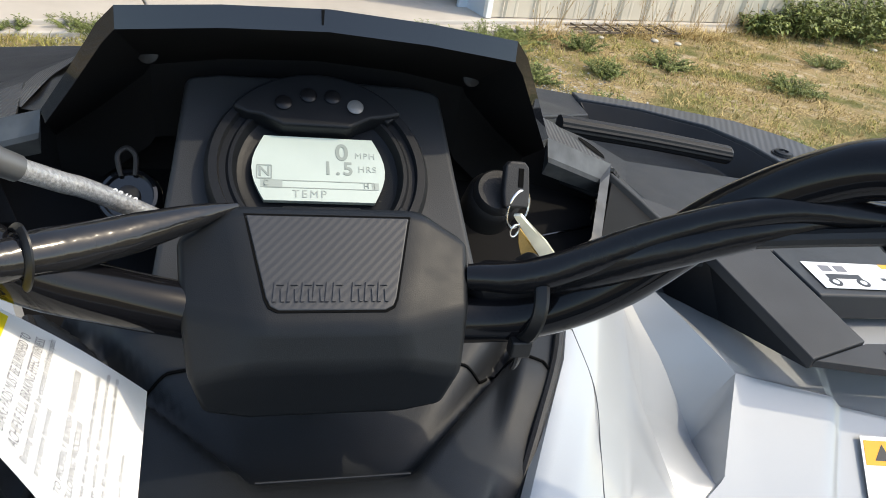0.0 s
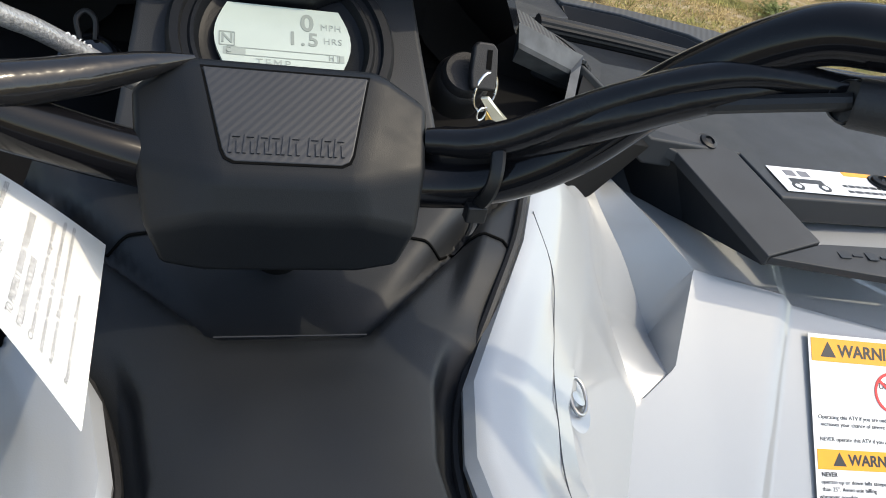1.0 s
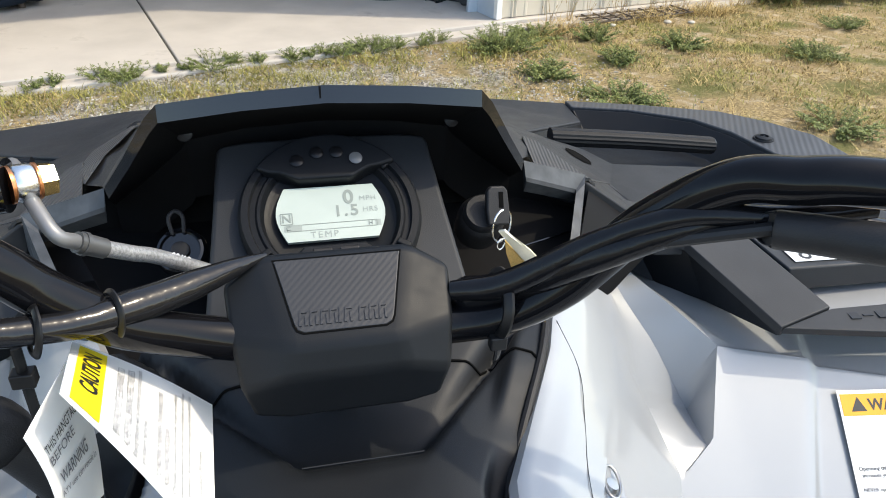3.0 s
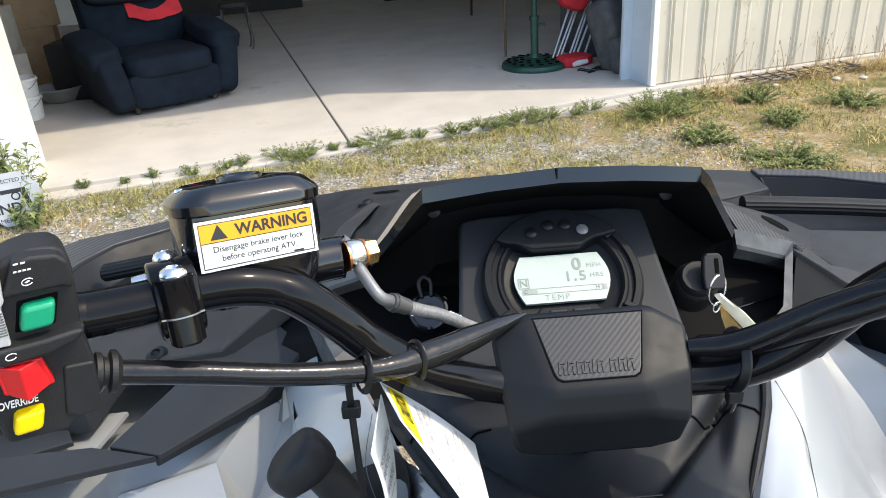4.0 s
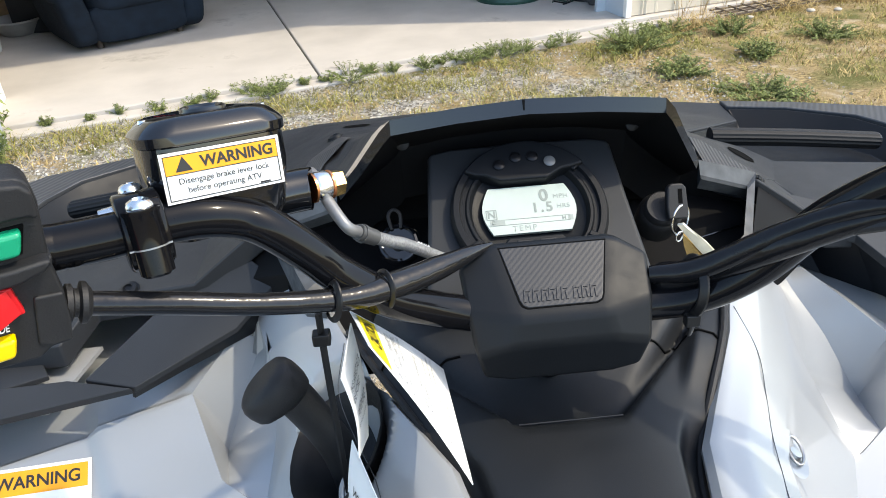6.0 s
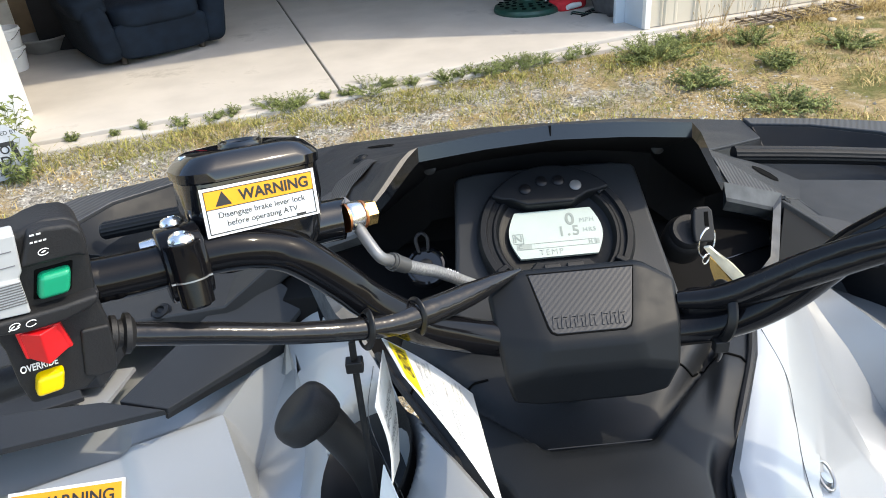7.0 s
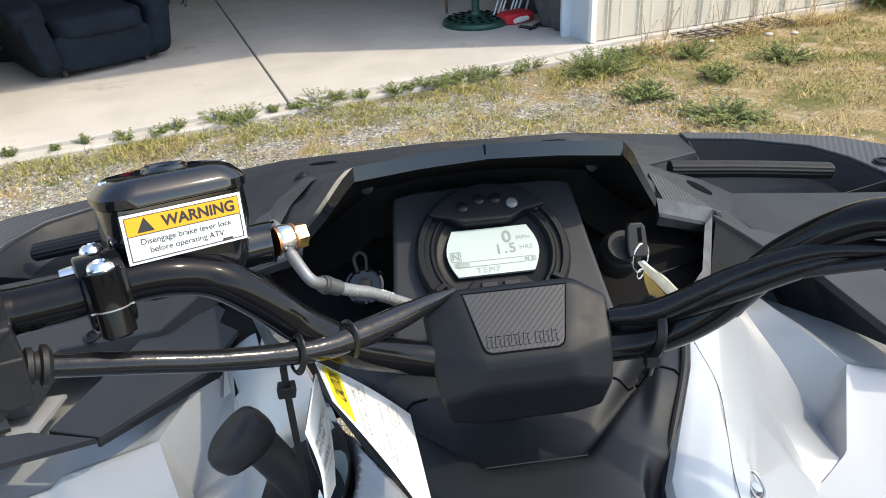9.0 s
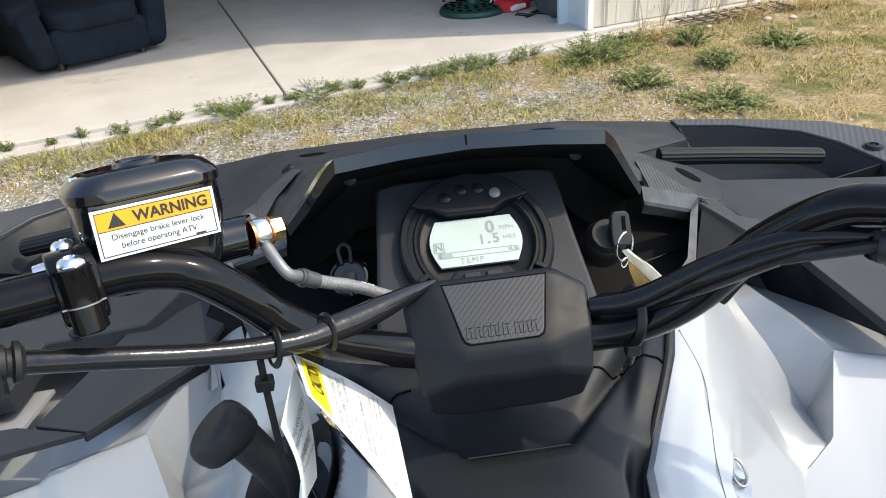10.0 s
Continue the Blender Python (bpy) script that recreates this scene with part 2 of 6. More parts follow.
# ---- ground and building ----
def ground_material():
    m = bpy.data.materials.new("dry grass and gravel soil")
    m.use_nodes = True
    nt = m.node_tree
    b = nt.nodes["Principled BSDF"]
    b.inputs["Roughness"].default_value = 0.95
    co = nt.nodes.new("ShaderNodeTexCoord").outputs["Object"]

    def noise_of(scale, detail=6, rough=0.6):
        n = nt.nodes.new("ShaderNodeTexNoise")
        n.inputs["Scale"].default_value, n.inputs["Detail"].default_value, n.inputs["Roughness"].default_value = scale, detail, rough
        nt.links.new(co, n.inputs["Vector"])
        return n.outputs["Fac"]

    def step(value, lo, hi):
        r = nt.nodes.new("ShaderNodeMapRange")
        r.inputs["From Min"].default_value, r.inputs["From Max"].default_value = lo, hi
        nt.links.new(value, r.inputs["Value"])
        return r.outputs["Result"]

    def blend(f, a, c):
        x = nt.nodes.new("ShaderNodeMix")
        x.data_type = "RGBA"
        nt.links.new(f, x.inputs["Factor"])
        for key, value in (("A", a), ("B", c)):
            if isinstance(value, tuple):
                x.inputs[key].default_value = (*value, 1)
            else:
                nt.links.new(value, x.inputs[key])
        return x.outputs["Result"]

    stones = nt.nodes.new("ShaderNodeTexVoronoi")
    stones.inputs["Scale"].default_value = 55
    nt.links.new(co, stones.inputs["Vector"])
    gravel = blend(step(stones.outputs["Color"], 0.2, 0.9), (0.16, 0.145, 0.125), (0.66, 0.62, 0.55))
    straw = blend(step(noise_of(45), 0.35, 0.65), (0.11, 0.075, 0.03), (0.60, 0.45, 0.21))
    soil = blend(step(noise_of(8), 0.52, 0.66), blend(step(noise_of(2.7, 9, 0.7), 0.44, 0.60), straw, (0.38, 0.28, 0.14)), (0.52, 0.42, 0.29))
    green = blend(step(noise_of(1.9), 0.50, 0.62), soil, (0.15, 0.15, 0.04))
    # gravel lies along the drive in front of the door and thins out towards the grass
    sep = nt.nodes.new("ShaderNodeSeparateXYZ")
    nt.links.new(co, sep.inputs["Vector"])
    mul = nt.nodes.new("ShaderNodeMath")
    mul.operation = "MULTIPLY_ADD"
    nt.links.new(noise_of(1.6, 4), mul.inputs[0])
    mul.inputs[1].default_value = 3.4
    nt.links.new(sep.outputs["X"], mul.inputs[2])
    drive = step(mul.outputs["Value"], 4.4, 3.7)
    patch = nt.nodes.new("ShaderNodeMath")
    patch.operation = "MULTIPLY"
    nt.links.new(step(noise_of(2.4), 0.42, 0.54), patch.inputs[0])
    nt.links.new(drive, patch.inputs[1])
    nt.links.new(blend(patch.outputs["Value"], green, gravel), b.inputs["Base Color"])
    bp = nt.nodes.new("ShaderNodeBump")
    bp.inputs["Strength"].default_value, bp.inputs["Distance"].default_value = 1.0, 0.03
    nt.links.new(noise_of(90, 3), bp.inputs["Height"])
    nt.links.new(bp.outputs["Normal"], b.inputs["Normal"])
    return m


def ground_height(x, y):
    """Gentle unevenness, in the building's own axes."""
    return 0.018 * noise.noise((x * 0.9, y * 0.9, 0)) + 0.008 * noise.noise((x * 3.1, y * 3.1, 4)) - 0.01


def ground():
    def spread(lo, hi, step, far):
        mid = list(np.arange(lo, hi, step))
        return [lo - far, lo - far / 8, lo - far / 40, lo - far / 160] + mid + [hi + far / 160, hi + far / 40, hi + far / 8, hi + far]
    bm = grid(lambda x, y: (x, y, ground_height(x, y)), spread(-4.5, 11, 0.12, 400), spread(-4, 5.0, 0.12, 400))
    # no earth inside the building: sink it below the slab
    for v in bm.verts:
        if -2.2 < v.co.x < 4.2 and v.co.y > 5.05:
            v.co.z = -0.3
    return solo("ground", bm, ground_material(), "dry trampled grass with gravel and bare soil", "ground", "structure", smooth=60, m=SITE)


ground()
FRONT, DOOR_L, DOOR_R, SLAB, HEAD = 5.23, -1.36, 3.30, 0.045, 3.66
LEFT, RIGHT, BACK, EAVE = -6.0, 12.0, 13.6, 4.4
structure = dict(kind="structure", m=SITE)

bm = slab([(LEFT, 5.02, SLAB), (DOOR_L - 0.1, 4.93, SLAB), (0.70, 4.99, SLAB), (0.70, BACK, SLAB), (LEFT, BACK, SLAB)], (0, 0, -0.4))
solo("floor", bm, CONCRETE, "pale broom-finished concrete slab with worn front edge", "floor", bevel=0.012, **structure)
bm = slab([(0.712, 4.99, SLAB), (3.42, 5.16, SLAB), (RIGHT, 5.3, SLAB), (RIGHT, BACK, SLAB), (0.712, BACK, SLAB)], (0, 0, -0.4))
solo("floor_bay", bm, CONCRETE, "pale concrete slab bay beside the sawn joint", "floor", bevel=0.012, **structure)
solo("floor_joint", box((0.02, BACK - 4.99, 0.3), (0.706, (BACK + 4.99) / 2, SLAB - 0.162)), mat("dirty joint filler", (0.06, 0.055, 0.045), 0.95, vary=0.3, scale=30), "dark sawn joint across the slab", "joint", **structure)


def siding(x0, x1, z0, z1, y, pitch=0.305):
    """Ribbed steel sheet, ribs proud of the pan."""
    prof = []
    x = x0
    first = x0 + 0.13
    while x < x1:
        prof.append((x, 0))
        x = first
        if x > x1 - 0.05:
            break
        for dx, d in ((-0.030, 0), (-0.018, -0.015), (0.018, -0.015), (0.030, 0)):
            prof.append((x + dx, d))
        prof += [(x + 0.10, 0), (x + 0.11, -0.004), (x + 0.125, -0.004), (x + 0.135, 0)]
        first += pitch
    prof.append((x1, 0))
    prof = sorted(set(prof))
    bm = loft([[(a, y + d, z) for a, d in prof] for z in (z0, z1)], closed=False)
    got = bmesh.ops.extrude_face_region(bm, geom=bm.faces[:])
    bmesh.ops.translate(bm, verts=[e for e in got["geom"] if isinstance(e, bmesh.types.BMVert)], vec=(0, 0.012, 0))
    return bm


solo("wall_front_right", siding(DOOR_R + 0.012, RIGHT, 0.052, EAVE, FRONT), WALLSTEEL, "cream ribbed steel siding, rusty and stained near the ground", "wall", smooth=20, **structure)
solo("wall_front_left", siding(LEFT, DOOR_L - 0.34, 0.052, EAVE, FRONT), WALLSTEEL, "cream ribbed steel siding beside the door", "wall", smooth=20, **structure)
solo("wall_header", siding(DOOR_L - 0.34, DOOR_R + 0.012, HEAD, EAVE, FRONT), WALLSTEEL, "cream ribbed steel siding over the wide door opening", "wall", smooth=20, **structure)
for name, a, b in (("wall_left", (LEFT, FRONT, 0), (LEFT, BACK, 0)), ("wall_right", (RIGHT, FRONT, 0), (RIGHT, BACK, 0)), ("wall_back", (LEFT, BACK, 0), (RIGHT, BACK, 0))):
    along = (Vector(b) - Vector(a)).length
    bm = box((along + 0.1, 0.1, EAVE), m=Matrix.Translation((Vector(a) + Vector(b)) / 2 + Vector((0, 0, EAVE / 2))) @ Matrix.Rotation(math.atan2(b[1] - a[1], b[0] - a[0]), 4, "Z"))
    solo(name, bm, INTERIOR, "inside wall whitened to bounce light onto the slab", "wall", **structure)
solo("ceiling", box((RIGHT - LEFT + 0.6, BACK - FRONT + 0.5, 0.08), ((RIGHT + LEFT) / 2, (BACK + FRONT) / 2 + 0.1, EAVE + 0.04)), INTERIOR, "unseen roof deck whitened to bounce light onto the slab", "ceiling", **structure)
solo("wall_inner_right", box((RIGHT - DOOR_R - 0.05, 0.06, EAVE - SLAB), ((RIGHT + DOOR_R) / 2, FRONT + 0.34, (EAVE + SLAB) / 2)), INTERIOR, "inside lining of the front wall", "wall", **structure)
solo("wall_inner_left", box((DOOR_L - LEFT - 0.3, 0.06, EAVE - SLAB), ((DOOR_L + LEFT) / 2 - 0.15, FRONT + 0.34, (EAVE + SLAB) / 2)), INTERIOR, "inside lining of the front wall", "wall", **structure)
# right jamb: white corner trim, pale blue return, white stop
solo("trim_corner_right", box((0.05, 0.05, HEAD - 0.05), (DOOR_R - 0.016, FRONT - 0.012, (HEAD + 0.05) / 2)), WHITETRIM, "white painted corner trim of the door opening", "trim", bevel=0.003, **structure)
solo("door_jamb_right", box((0.04, 0.27, HEAD - SLAB), (DOOR_R - 0.02, FRONT + 0.15, (HEAD + SLAB) / 2)), BLUETRIM, "pale blue grey jamb of the wide door", "jamb", bevel=0.003, **structure)
solo("door_stop_right", box((0.10, 0.035, HEAD - SLAB), (DOOR_R - 0.075, FRONT + 0.305, (HEAD + SLAB) / 2)), BLUETRIM, "pale blue grey door stop beside the jamb", "trim", bevel=0.003, **structure)
# left post: two white trims with a cream face between them
solo("trim_inner_left", box((0.15, 0.06, HEAD - 0.0), (DOOR_L - 0.075, FRONT - 0.02, HEAD / 2)), WHITETRIM, "broad white painted trim beside the door opening", "trim", bevel=0.004, **structure)
solo("door_post_left", box((0.16, 0.05, HEAD), (DOOR_L - 0.232, FRONT - 0.005, HEAD / 2)), WALLSTEEL, "cream steel face of the door post", "post", bevel=0.003, **structure)
solo("trim_outer_left", box((0.05, 0.06, HEAD), (DOOR_L - 0.34, FRONT - 0.02, HEAD / 2)), WHITETRIM, "narrow white painted trim of the door post", "trim", bevel=0.004, **structure)
solo("door_jamb_left", box((0.05, 0.3, HEAD - SLAB), (DOOR_L - 0.03, FRONT + 0.165, (HEAD + SLAB) / 2)), WHITETRIM, "white painted return of the door post", "jamb", bevel=0.003, **structure)
solo("door_head", box((DOOR_R - DOOR_L, 0.3, 0.06), ((DOOR_R + DOOR_L) / 2, FRONT + 0.165, HEAD + 0.03)), WHITETRIM, "white painted head of the door opening", "trim", bevel=0.003, **structure)

solo("footing", slab([(LEFT, 4.90, 0.012), (DOOR_L - 0.1, 4.80, 0.012), (0.70, 4.86, 0.012), (3.42, 5.03, 0.012), (RIGHT, 5.17, 0.012), (RIGHT, 5.6, 0.012), (LEFT, 5.6, 0.012)], (0, 0, -0.3)), CONCRETE, "rough concrete footing along the slab", "footing", bevel=0.015, **structure)


# ---- the vehicle ----
atv = thing("atv", "silver and black all-terrain vehicle parked on gravel", "atv")
V = Vector
# plane of the instrument panel
DASH = axes((0, 0.44, 1.295), (1, 0, 0), (0, 0.835, 0.55))
OUT = DASH.to_3x3() @ V((0, 0, 1))
WHITE = mat("white printed vinyl", (0.80, 0.80, 0.79), 0.42, vary=0.03, scale=40)
ORANGE = mat("safety orange print", (0.85, 0.36, 0.012), 0.42, vary=0.04, scale=40)
BLACKINK = mat("black print", (0.02, 0.02, 0.02), 0.45)
GREYINK = mat("grey print", (0.16, 0.16, 0.17), 0.5)
REDINK = mat("red print", (0.62, 0.03, 0.03), 0.45)


def woven(name, color, rough, width=0.0035, tilt=0.8, deep=0.6):
    """Plastic moulded with a slanting carbon-weave relief."""
    m = mat(name, color, rough, vary=0.12, scale=20)
    nt = m.node_tree
    co = nt.nodes.new("ShaderNodeTexCoord")
    rot = nt.nodes.new("ShaderNodeMapping")
    rot.inputs["Rotation"].default_value = (0, 0, tilt)
    wave = nt.nodes.new("ShaderNodeTexWave")
    wave.bands_direction = "X"
    wave.inputs["Scale"].default_value, wave.inputs["Distortion"].default_value = 0.314 / width, 0.4
    bp = nt.nodes.new("ShaderNodeBump")
    bp.inputs["Strength"].default_value, bp.inputs["Distance"].default_value = deep, 0.0006
    nt.links.new(co.outputs["Object"], rot.inputs["Vector"])
    nt.links.new(rot.outputs["Vector"], wave.inputs["Vector"])
    nt.links.new(wave.outputs["Fac"], bp.inputs["Height"])
    nt.links.new(bp.outputs["Normal"], nt.nodes["Principled BSDF"].inputs["Normal"])
    return m


CARBON = woven("carbon-look plastic", (0.020, 0.021, 0.0235), 0.44, 0.0030, 0.75, 0.09)
CARBON_EDGE = woven("coarse carbon-look plastic", (0.042, 0.044, 0.047), 0.40, 0.0075, 0.5)
RIBBED = woven("fine ribbed plastic", (0.045, 0.047, 0.05), 0.42, 0.0032, 0.2)


def merged(pieces):
    """One bmesh from (bmesh, matrix, material slot) triples."""
    bm = bmesh.new()
    for piece, m, slot in pieces:
        if m is not None:
            bmesh.ops.transform(piece, matrix=m, verts=piece.verts)
        for f in piece.faces:
            f.material_index = slot
        me = bpy.data.meshes.new("piece")
        piece.to_mesh(me)
        piece.free()
        bm.from_mesh(me)
        bpy.data.meshes.remove(me)
    return bm


def sticker(name, m, pieces, slots, parent, label, smooth=None):
    """A printed label: pieces lie in the xy plane of m."""
    bm = merged(pieces)
    me = bpy.data.meshes.new(name)
    bm.to_mesh(me)
    bm.free()
    for s in slots:
        me.materials.append(s)
    ob = new(name, me)
    ob.parent = parent
    ob.matrix_local = m
    return tagged(ob, label)


def flat(w, h, x=0.0, y=0.0, z=0.0, thick=0.0004):
    return box((w, h, thick), (x, y, z))


def words(text, size, x, y, z=0.0004, bold=0.0, spread=1.0):
    return (text_bm(text, size, 0.0001, bold, spread), Matrix.Translation((x, y, z)), 2)


def triangle(size, x, y, z=0.0004):
    return slab([(x - size * 0.55, y - size * 0.45, z), (x + size * 0.55, y - size * 0.45, z), (x, y + size * 0.5, z)], (0, 0, 0.0001))


def bars(rows, x0, x1, y, step, height, z=0.0004, seed=1):
    """Lines of print too small to read: broken bars."""
    rnd = random.Random(seed)
    bm = bmesh.new()
    for k in range(rows):
        x = x0
        end = x1 if k < rows - 1 else x0 + 0.6 * (x1 - x0)
        while x < end:
            w = min(rnd.uniform(0.003, 0.009), end - x)
            box((w, height, 0.0001), (x + w / 2, y - k * step, z), bm=bm)
            x += w + 0.0012
    return bm


def both(name, make, material, parent=atv, left=(0, 0, 0), **kw):
    """The same part on the right and, mirrored, on the left."""
    out = []
    for side in (1, -1):
        bm = make()
        if side < 0:
            bmesh.ops.scale(bm, vec=(-1, 1, 1), verts=bm.verts)
            bmesh.ops.translate(bm, vec=left, verts=bm.verts)
        out.append(part(name, bm, material, parent, **kw))
    return out


def facets(points, faces, thick):
    bm = bmesh.new()
    a = [bm.verts.new(p) for p in points]
    for f in faces:
        bm.faces.new([a[i] for i in f])
    got = bmesh.ops.extrude_face_region(bm, geom=bm.faces[:])
    bmesh.ops.translate(bm, verts=[e for e in got["geom"] if isinstance(e, bmesh.types.BMVert)], vec=thick)
    return bm


# -- instrument panel and gauge
half = [(0.0, 0.0665), (0.058, 0.0655), (0.0755, 0.0625), (0.0780, 0.058), (0.0825, 0.002), (0.0890, -0.066), (0.0895, -0.075)]
outline = [(x, y) for x, y in half] + [(-x, y) for x, y in half[::-1] if x]
part("gauge_panel", slab([DASH @ V((x, y, -0.004)) for x, y in outline], OUT * -0.06), PLASTIC_GREY, atv, "charcoal panel round the gauge", bevel=0.004, segments=3)
GAUGE = DASH @ Matrix.Translation((-0.0012, -0.0042, 0))
gauge = part("gauge", turned([(0.0635, -0.005), (0.0635, 0.004), (0.061, 0.008), (0.0565, 0.008), (0.0555, 0.0045), (0.052, 0.0045), (0.0505, 0.006), (0.0485, 0.006), (0.046, 0.0005), (0.043, -0.001)], GAUGE, 72), PLASTIC, atv, "round black instrument gauge")


def barrel(w_mid, w_end, h, n=9):
    """A rectangle with bowed-out sides."""
    side = [(w_end + (w_mid - w_end) * math.cos(math.pi / 2 * s), h * s) for s in np.linspace(-1, 1, n)]
    return side + [(-x, -y) for x, y in side]


LCD = mat("pale green lcd", (0.47, 0.53, 0.47), 0.2, vary=0.05, scale=25, coat=0.4)
INK = mat("grey lcd segments", (0.25, 0.285, 0.255), 0.4)
INK_PALE = mat("pale lcd segments", (0.31, 0.35, 0.315), 0.4)
SCREEN = DASH @ Matrix.Translation((-0.0012, -0.0033, 0.0036))
frame_of = lambda w, h, x, y, t: [(flat(w, t, x, y + h / 2, 0.0002, 0.0001), None, 2), (flat(w, t, x, y - h / 2, 0.0002, 0.0001), None, 2), (flat(t, h, x - w / 2, y, 0.0002, 0.0001), None, 2), (flat(t, h, x + w / 2, y, 0.0002, 0.0001), None, 2)]
lcd = [(slab([(x, y, -0.003) for x, y in barrel(0.0380, 0.0312, 0.021)], (0, 0, 0.003)), None, 0)]
lcd += [words("0", 0.0150, 0.0130, 0.0110, 0.0002, 0.0004, 1.2), words("1.5", 0.0120, 0.0105, 0.0003, 0.0002, 0.0003, 1.25)]
lcd += [(text_bm("MPH", 0.0056, 0.0001, 0.0, 1.15), Matrix.Translation((0.0265, 0.0095, 0.0002)), 3), (text_bm("HRS", 0.0056, 0.0001, 0.0, 1.15), Matrix.Translation((0.0275, 0.0005, 0.0002)), 3)]
lcd += [words("N", 0.0085, -0.0310, -0.003, 0.0002, 0.0002)] + frame_of(0.008, 0.0085, -0.0310, -0.003, 0.0007)
lcd += frame_of(0.062, 0.0046, 0.0, -0.0105, 0.0005) + [(flat(0.012, 0.0046, -0.0270, -0.0105, 0.0002, 0.0001), None, 3), words("C", 0.0045, -0.0300, -0.0105, 0.0005), words("H", 0.0045, 0.0265, -0.0105, 0.0003, 0.0001), (flat(0.004, 0.0046, 0.0318, -0.0105, 0.0002, 0.0001), None, 3)]
lcd += [(text_bm("TEMP", 0.0068, 0.0001, 0.0, 1.3), Matrix.Translation((-0.006, -0.0168, 0.0002)), 3)]
sticker("screen", SCREEN, lcd, [LCD, INK, INK, INK_PALE], gauge, "pale green lcd screen with grey digits")
top = [(0.0612 * math.cos(a), 0.0612 * math.sin(a)) for a in np.linspace(radians(36.5), radians(143.5), 26)]
low = [(-0.0470, 0.0345), (-0.0405, 0.0310), (-0.0330, 0.0300), (-0.0205, 0.0240), (0.0170, 0.0240), (0.0300, 0.0310), (0.0380, 0.0325), (0.0468, 0.0350)]
part("lamp_hood", slab([GAUGE @ V((x, y, 0.0125)) for x, y in top + low], OUT * -0.013), PLASTIC, gauge, bevel=0.003, segments=3)
LAMP = mat("unlit indicator lens", (0.007, 0.007, 0.008), 0.3, spec=0.3)
PALE_LAMP = mat("pale indicator lens", (0.13, 0.13, 0.128), 0.35, coat=0.5)
for (x, y), lens in zip([(-0.0217, 0.0343), (-0.0073, 0.0403), (0.0065, 0.0400), (0.0198, 0.0339)], [LAMP, LAMP, LAMP, PALE_LAMP]):
    part("indicator_lamp", turned([(0.0048, 0), (0.0048, 0.0005), (0.0042, 0.0008), (0.0034, 0.0012), (0.0005, 0.0014)], DASH @ Matrix.Translation((x, y, 0.0134)), 24), lens, gauge)
part("button_hump", slab([GAUGE @ V((x, y, 0.011)) for x, y in [(-0.036, -0.043), (-0.021, -0.0265), (0.021, -0.0265), (0.036, -0.043), (0.03, -0.055), (-0.03, -0.055)]], OUT * -0.012), PLASTIC, gauge, bevel=0.002)
for x in (-0.009, 0.009):
    part("gauge_button", box((0.013, 0.006, 0.004), m=GAUGE @ Matrix.Translation((x, -0.0335, 0.0115))), RUBBER, gauge, bevel=0.001)
# side claws that hold the ring
for a in (40, 140, 212, 328):
    part("ring_claw", box((0.010, 0.005, 0.007), m=GAUGE @ Matrix.Rotation(radians(a), 4, "Z") @ Matrix.Translation((0.0555, 0, 0.006))), PLASTIC, gauge, bevel=0.0012)

# -- visor over the gauge: a leaning hood with a glossy rim
rim_top = [(0.157, 0.488, 1.3010), (0.1365, 0.4665, 1.3320), (0.1150, 0.4480, 1.3665), (0.1060, 0.4450, 1.3765), (0.055, 0.4480, 1.3808), (0, 0.4500, 1.3830)]
rim_low = [(0.1545, 0.4840, 1.2945), (0.1335, 0.4625, 1.3255), (0.1130, 0.4455, 1.3570), (0.1062, 0.4430, 1.3650), (0.055, 0.4440, 1.3700), (0, 0.4455, 1.3722)]
inner = [(0.164, 0.540, 1.262), (0.135, 0.535, 1.285), (0.104, 0.520, 1.315), (0.10, 0.518, 1.322), (0.055, 0.516, 1.330), (0, 0.516, 1.333)]
outer = [(0.172, 0.545, 1.276), (0.160, 0.560, 1.291), (0.142, 0.575, 1.309), (0.138, 0.580, 1.310), (0.07, 0.606, 1.309), (0, 0.614, 1.309)]
foot = [(0.215, 0.60, 1.255), (0.20, 0.65, 1.262), (0.17, 0.69, 1.268), (0.165, 0.692, 1.268), (0.08, 0.71, 1.272), (0, 0.715, 1.274)]
whole = lambda h: h + [(-x, y, z) for x, y, z in h[-2::-1]]
back = [(x + 0.25 * (a - x), y + 0.25 * (b - y), z + 0.25 * (c - z)) for (x, y, z), (a, b, c) in zip(rim_top, outer)]
visor = part("visor", loft([whole(foot), whole(outer), whole(back)], closed=False), PLASTIC_GREY, atv, "charcoal hood over the gauge", smooth=18)
part("visor_rim", loft([whole(back), whole(rim_top), whole(rim_low)], closed=False), GLOSS, visor, "glossy black rim of the hood", smooth=18)
def rib_band():
    """A band of fine ribs along the foot of the hood."""
    mix = lambda t: [(-(a[0] + t * (b[0] - a[0])) - 0.001, a[1] + t * (b[1] - a[1]), a[2] + t * (b[2] - a[2]) + 0.0015) for a, b in zip(foot[:4], outer[:4])]
    return loft([mix(0.12), mix(0.62)], closed=False)
part("ribbed_inlay", rib_band(), RIBBED, visor, "fine ribbed band along the hood", smooth=None)
part("visor_lining", loft([whole(rim_low), whole(inner), [(x, y + 0.004, z - 0.05) for x, y, z in whole(inner)]], closed=False), LINING, atv, "matt black inside of the visor", smooth=18)
for s in (1, -1):
    part("visor_screw", turned([(0.006, 0), (0.006, 0.002), (0.003, 0.0035), (0.0005, 0.0035)], axes((s * 0.098, 0.497, 1.336), (1, 0, -0.35 * s), (0.3 * s, 0.4, 0.9)), 20), RUBBER, atv)
    part("visor_joint", box((0.0012, 0.0016, 0.0115), m=Matrix.Translation((-0.0035, 0.4475, 1.3775))), LINING, atv) if s > 0 else None

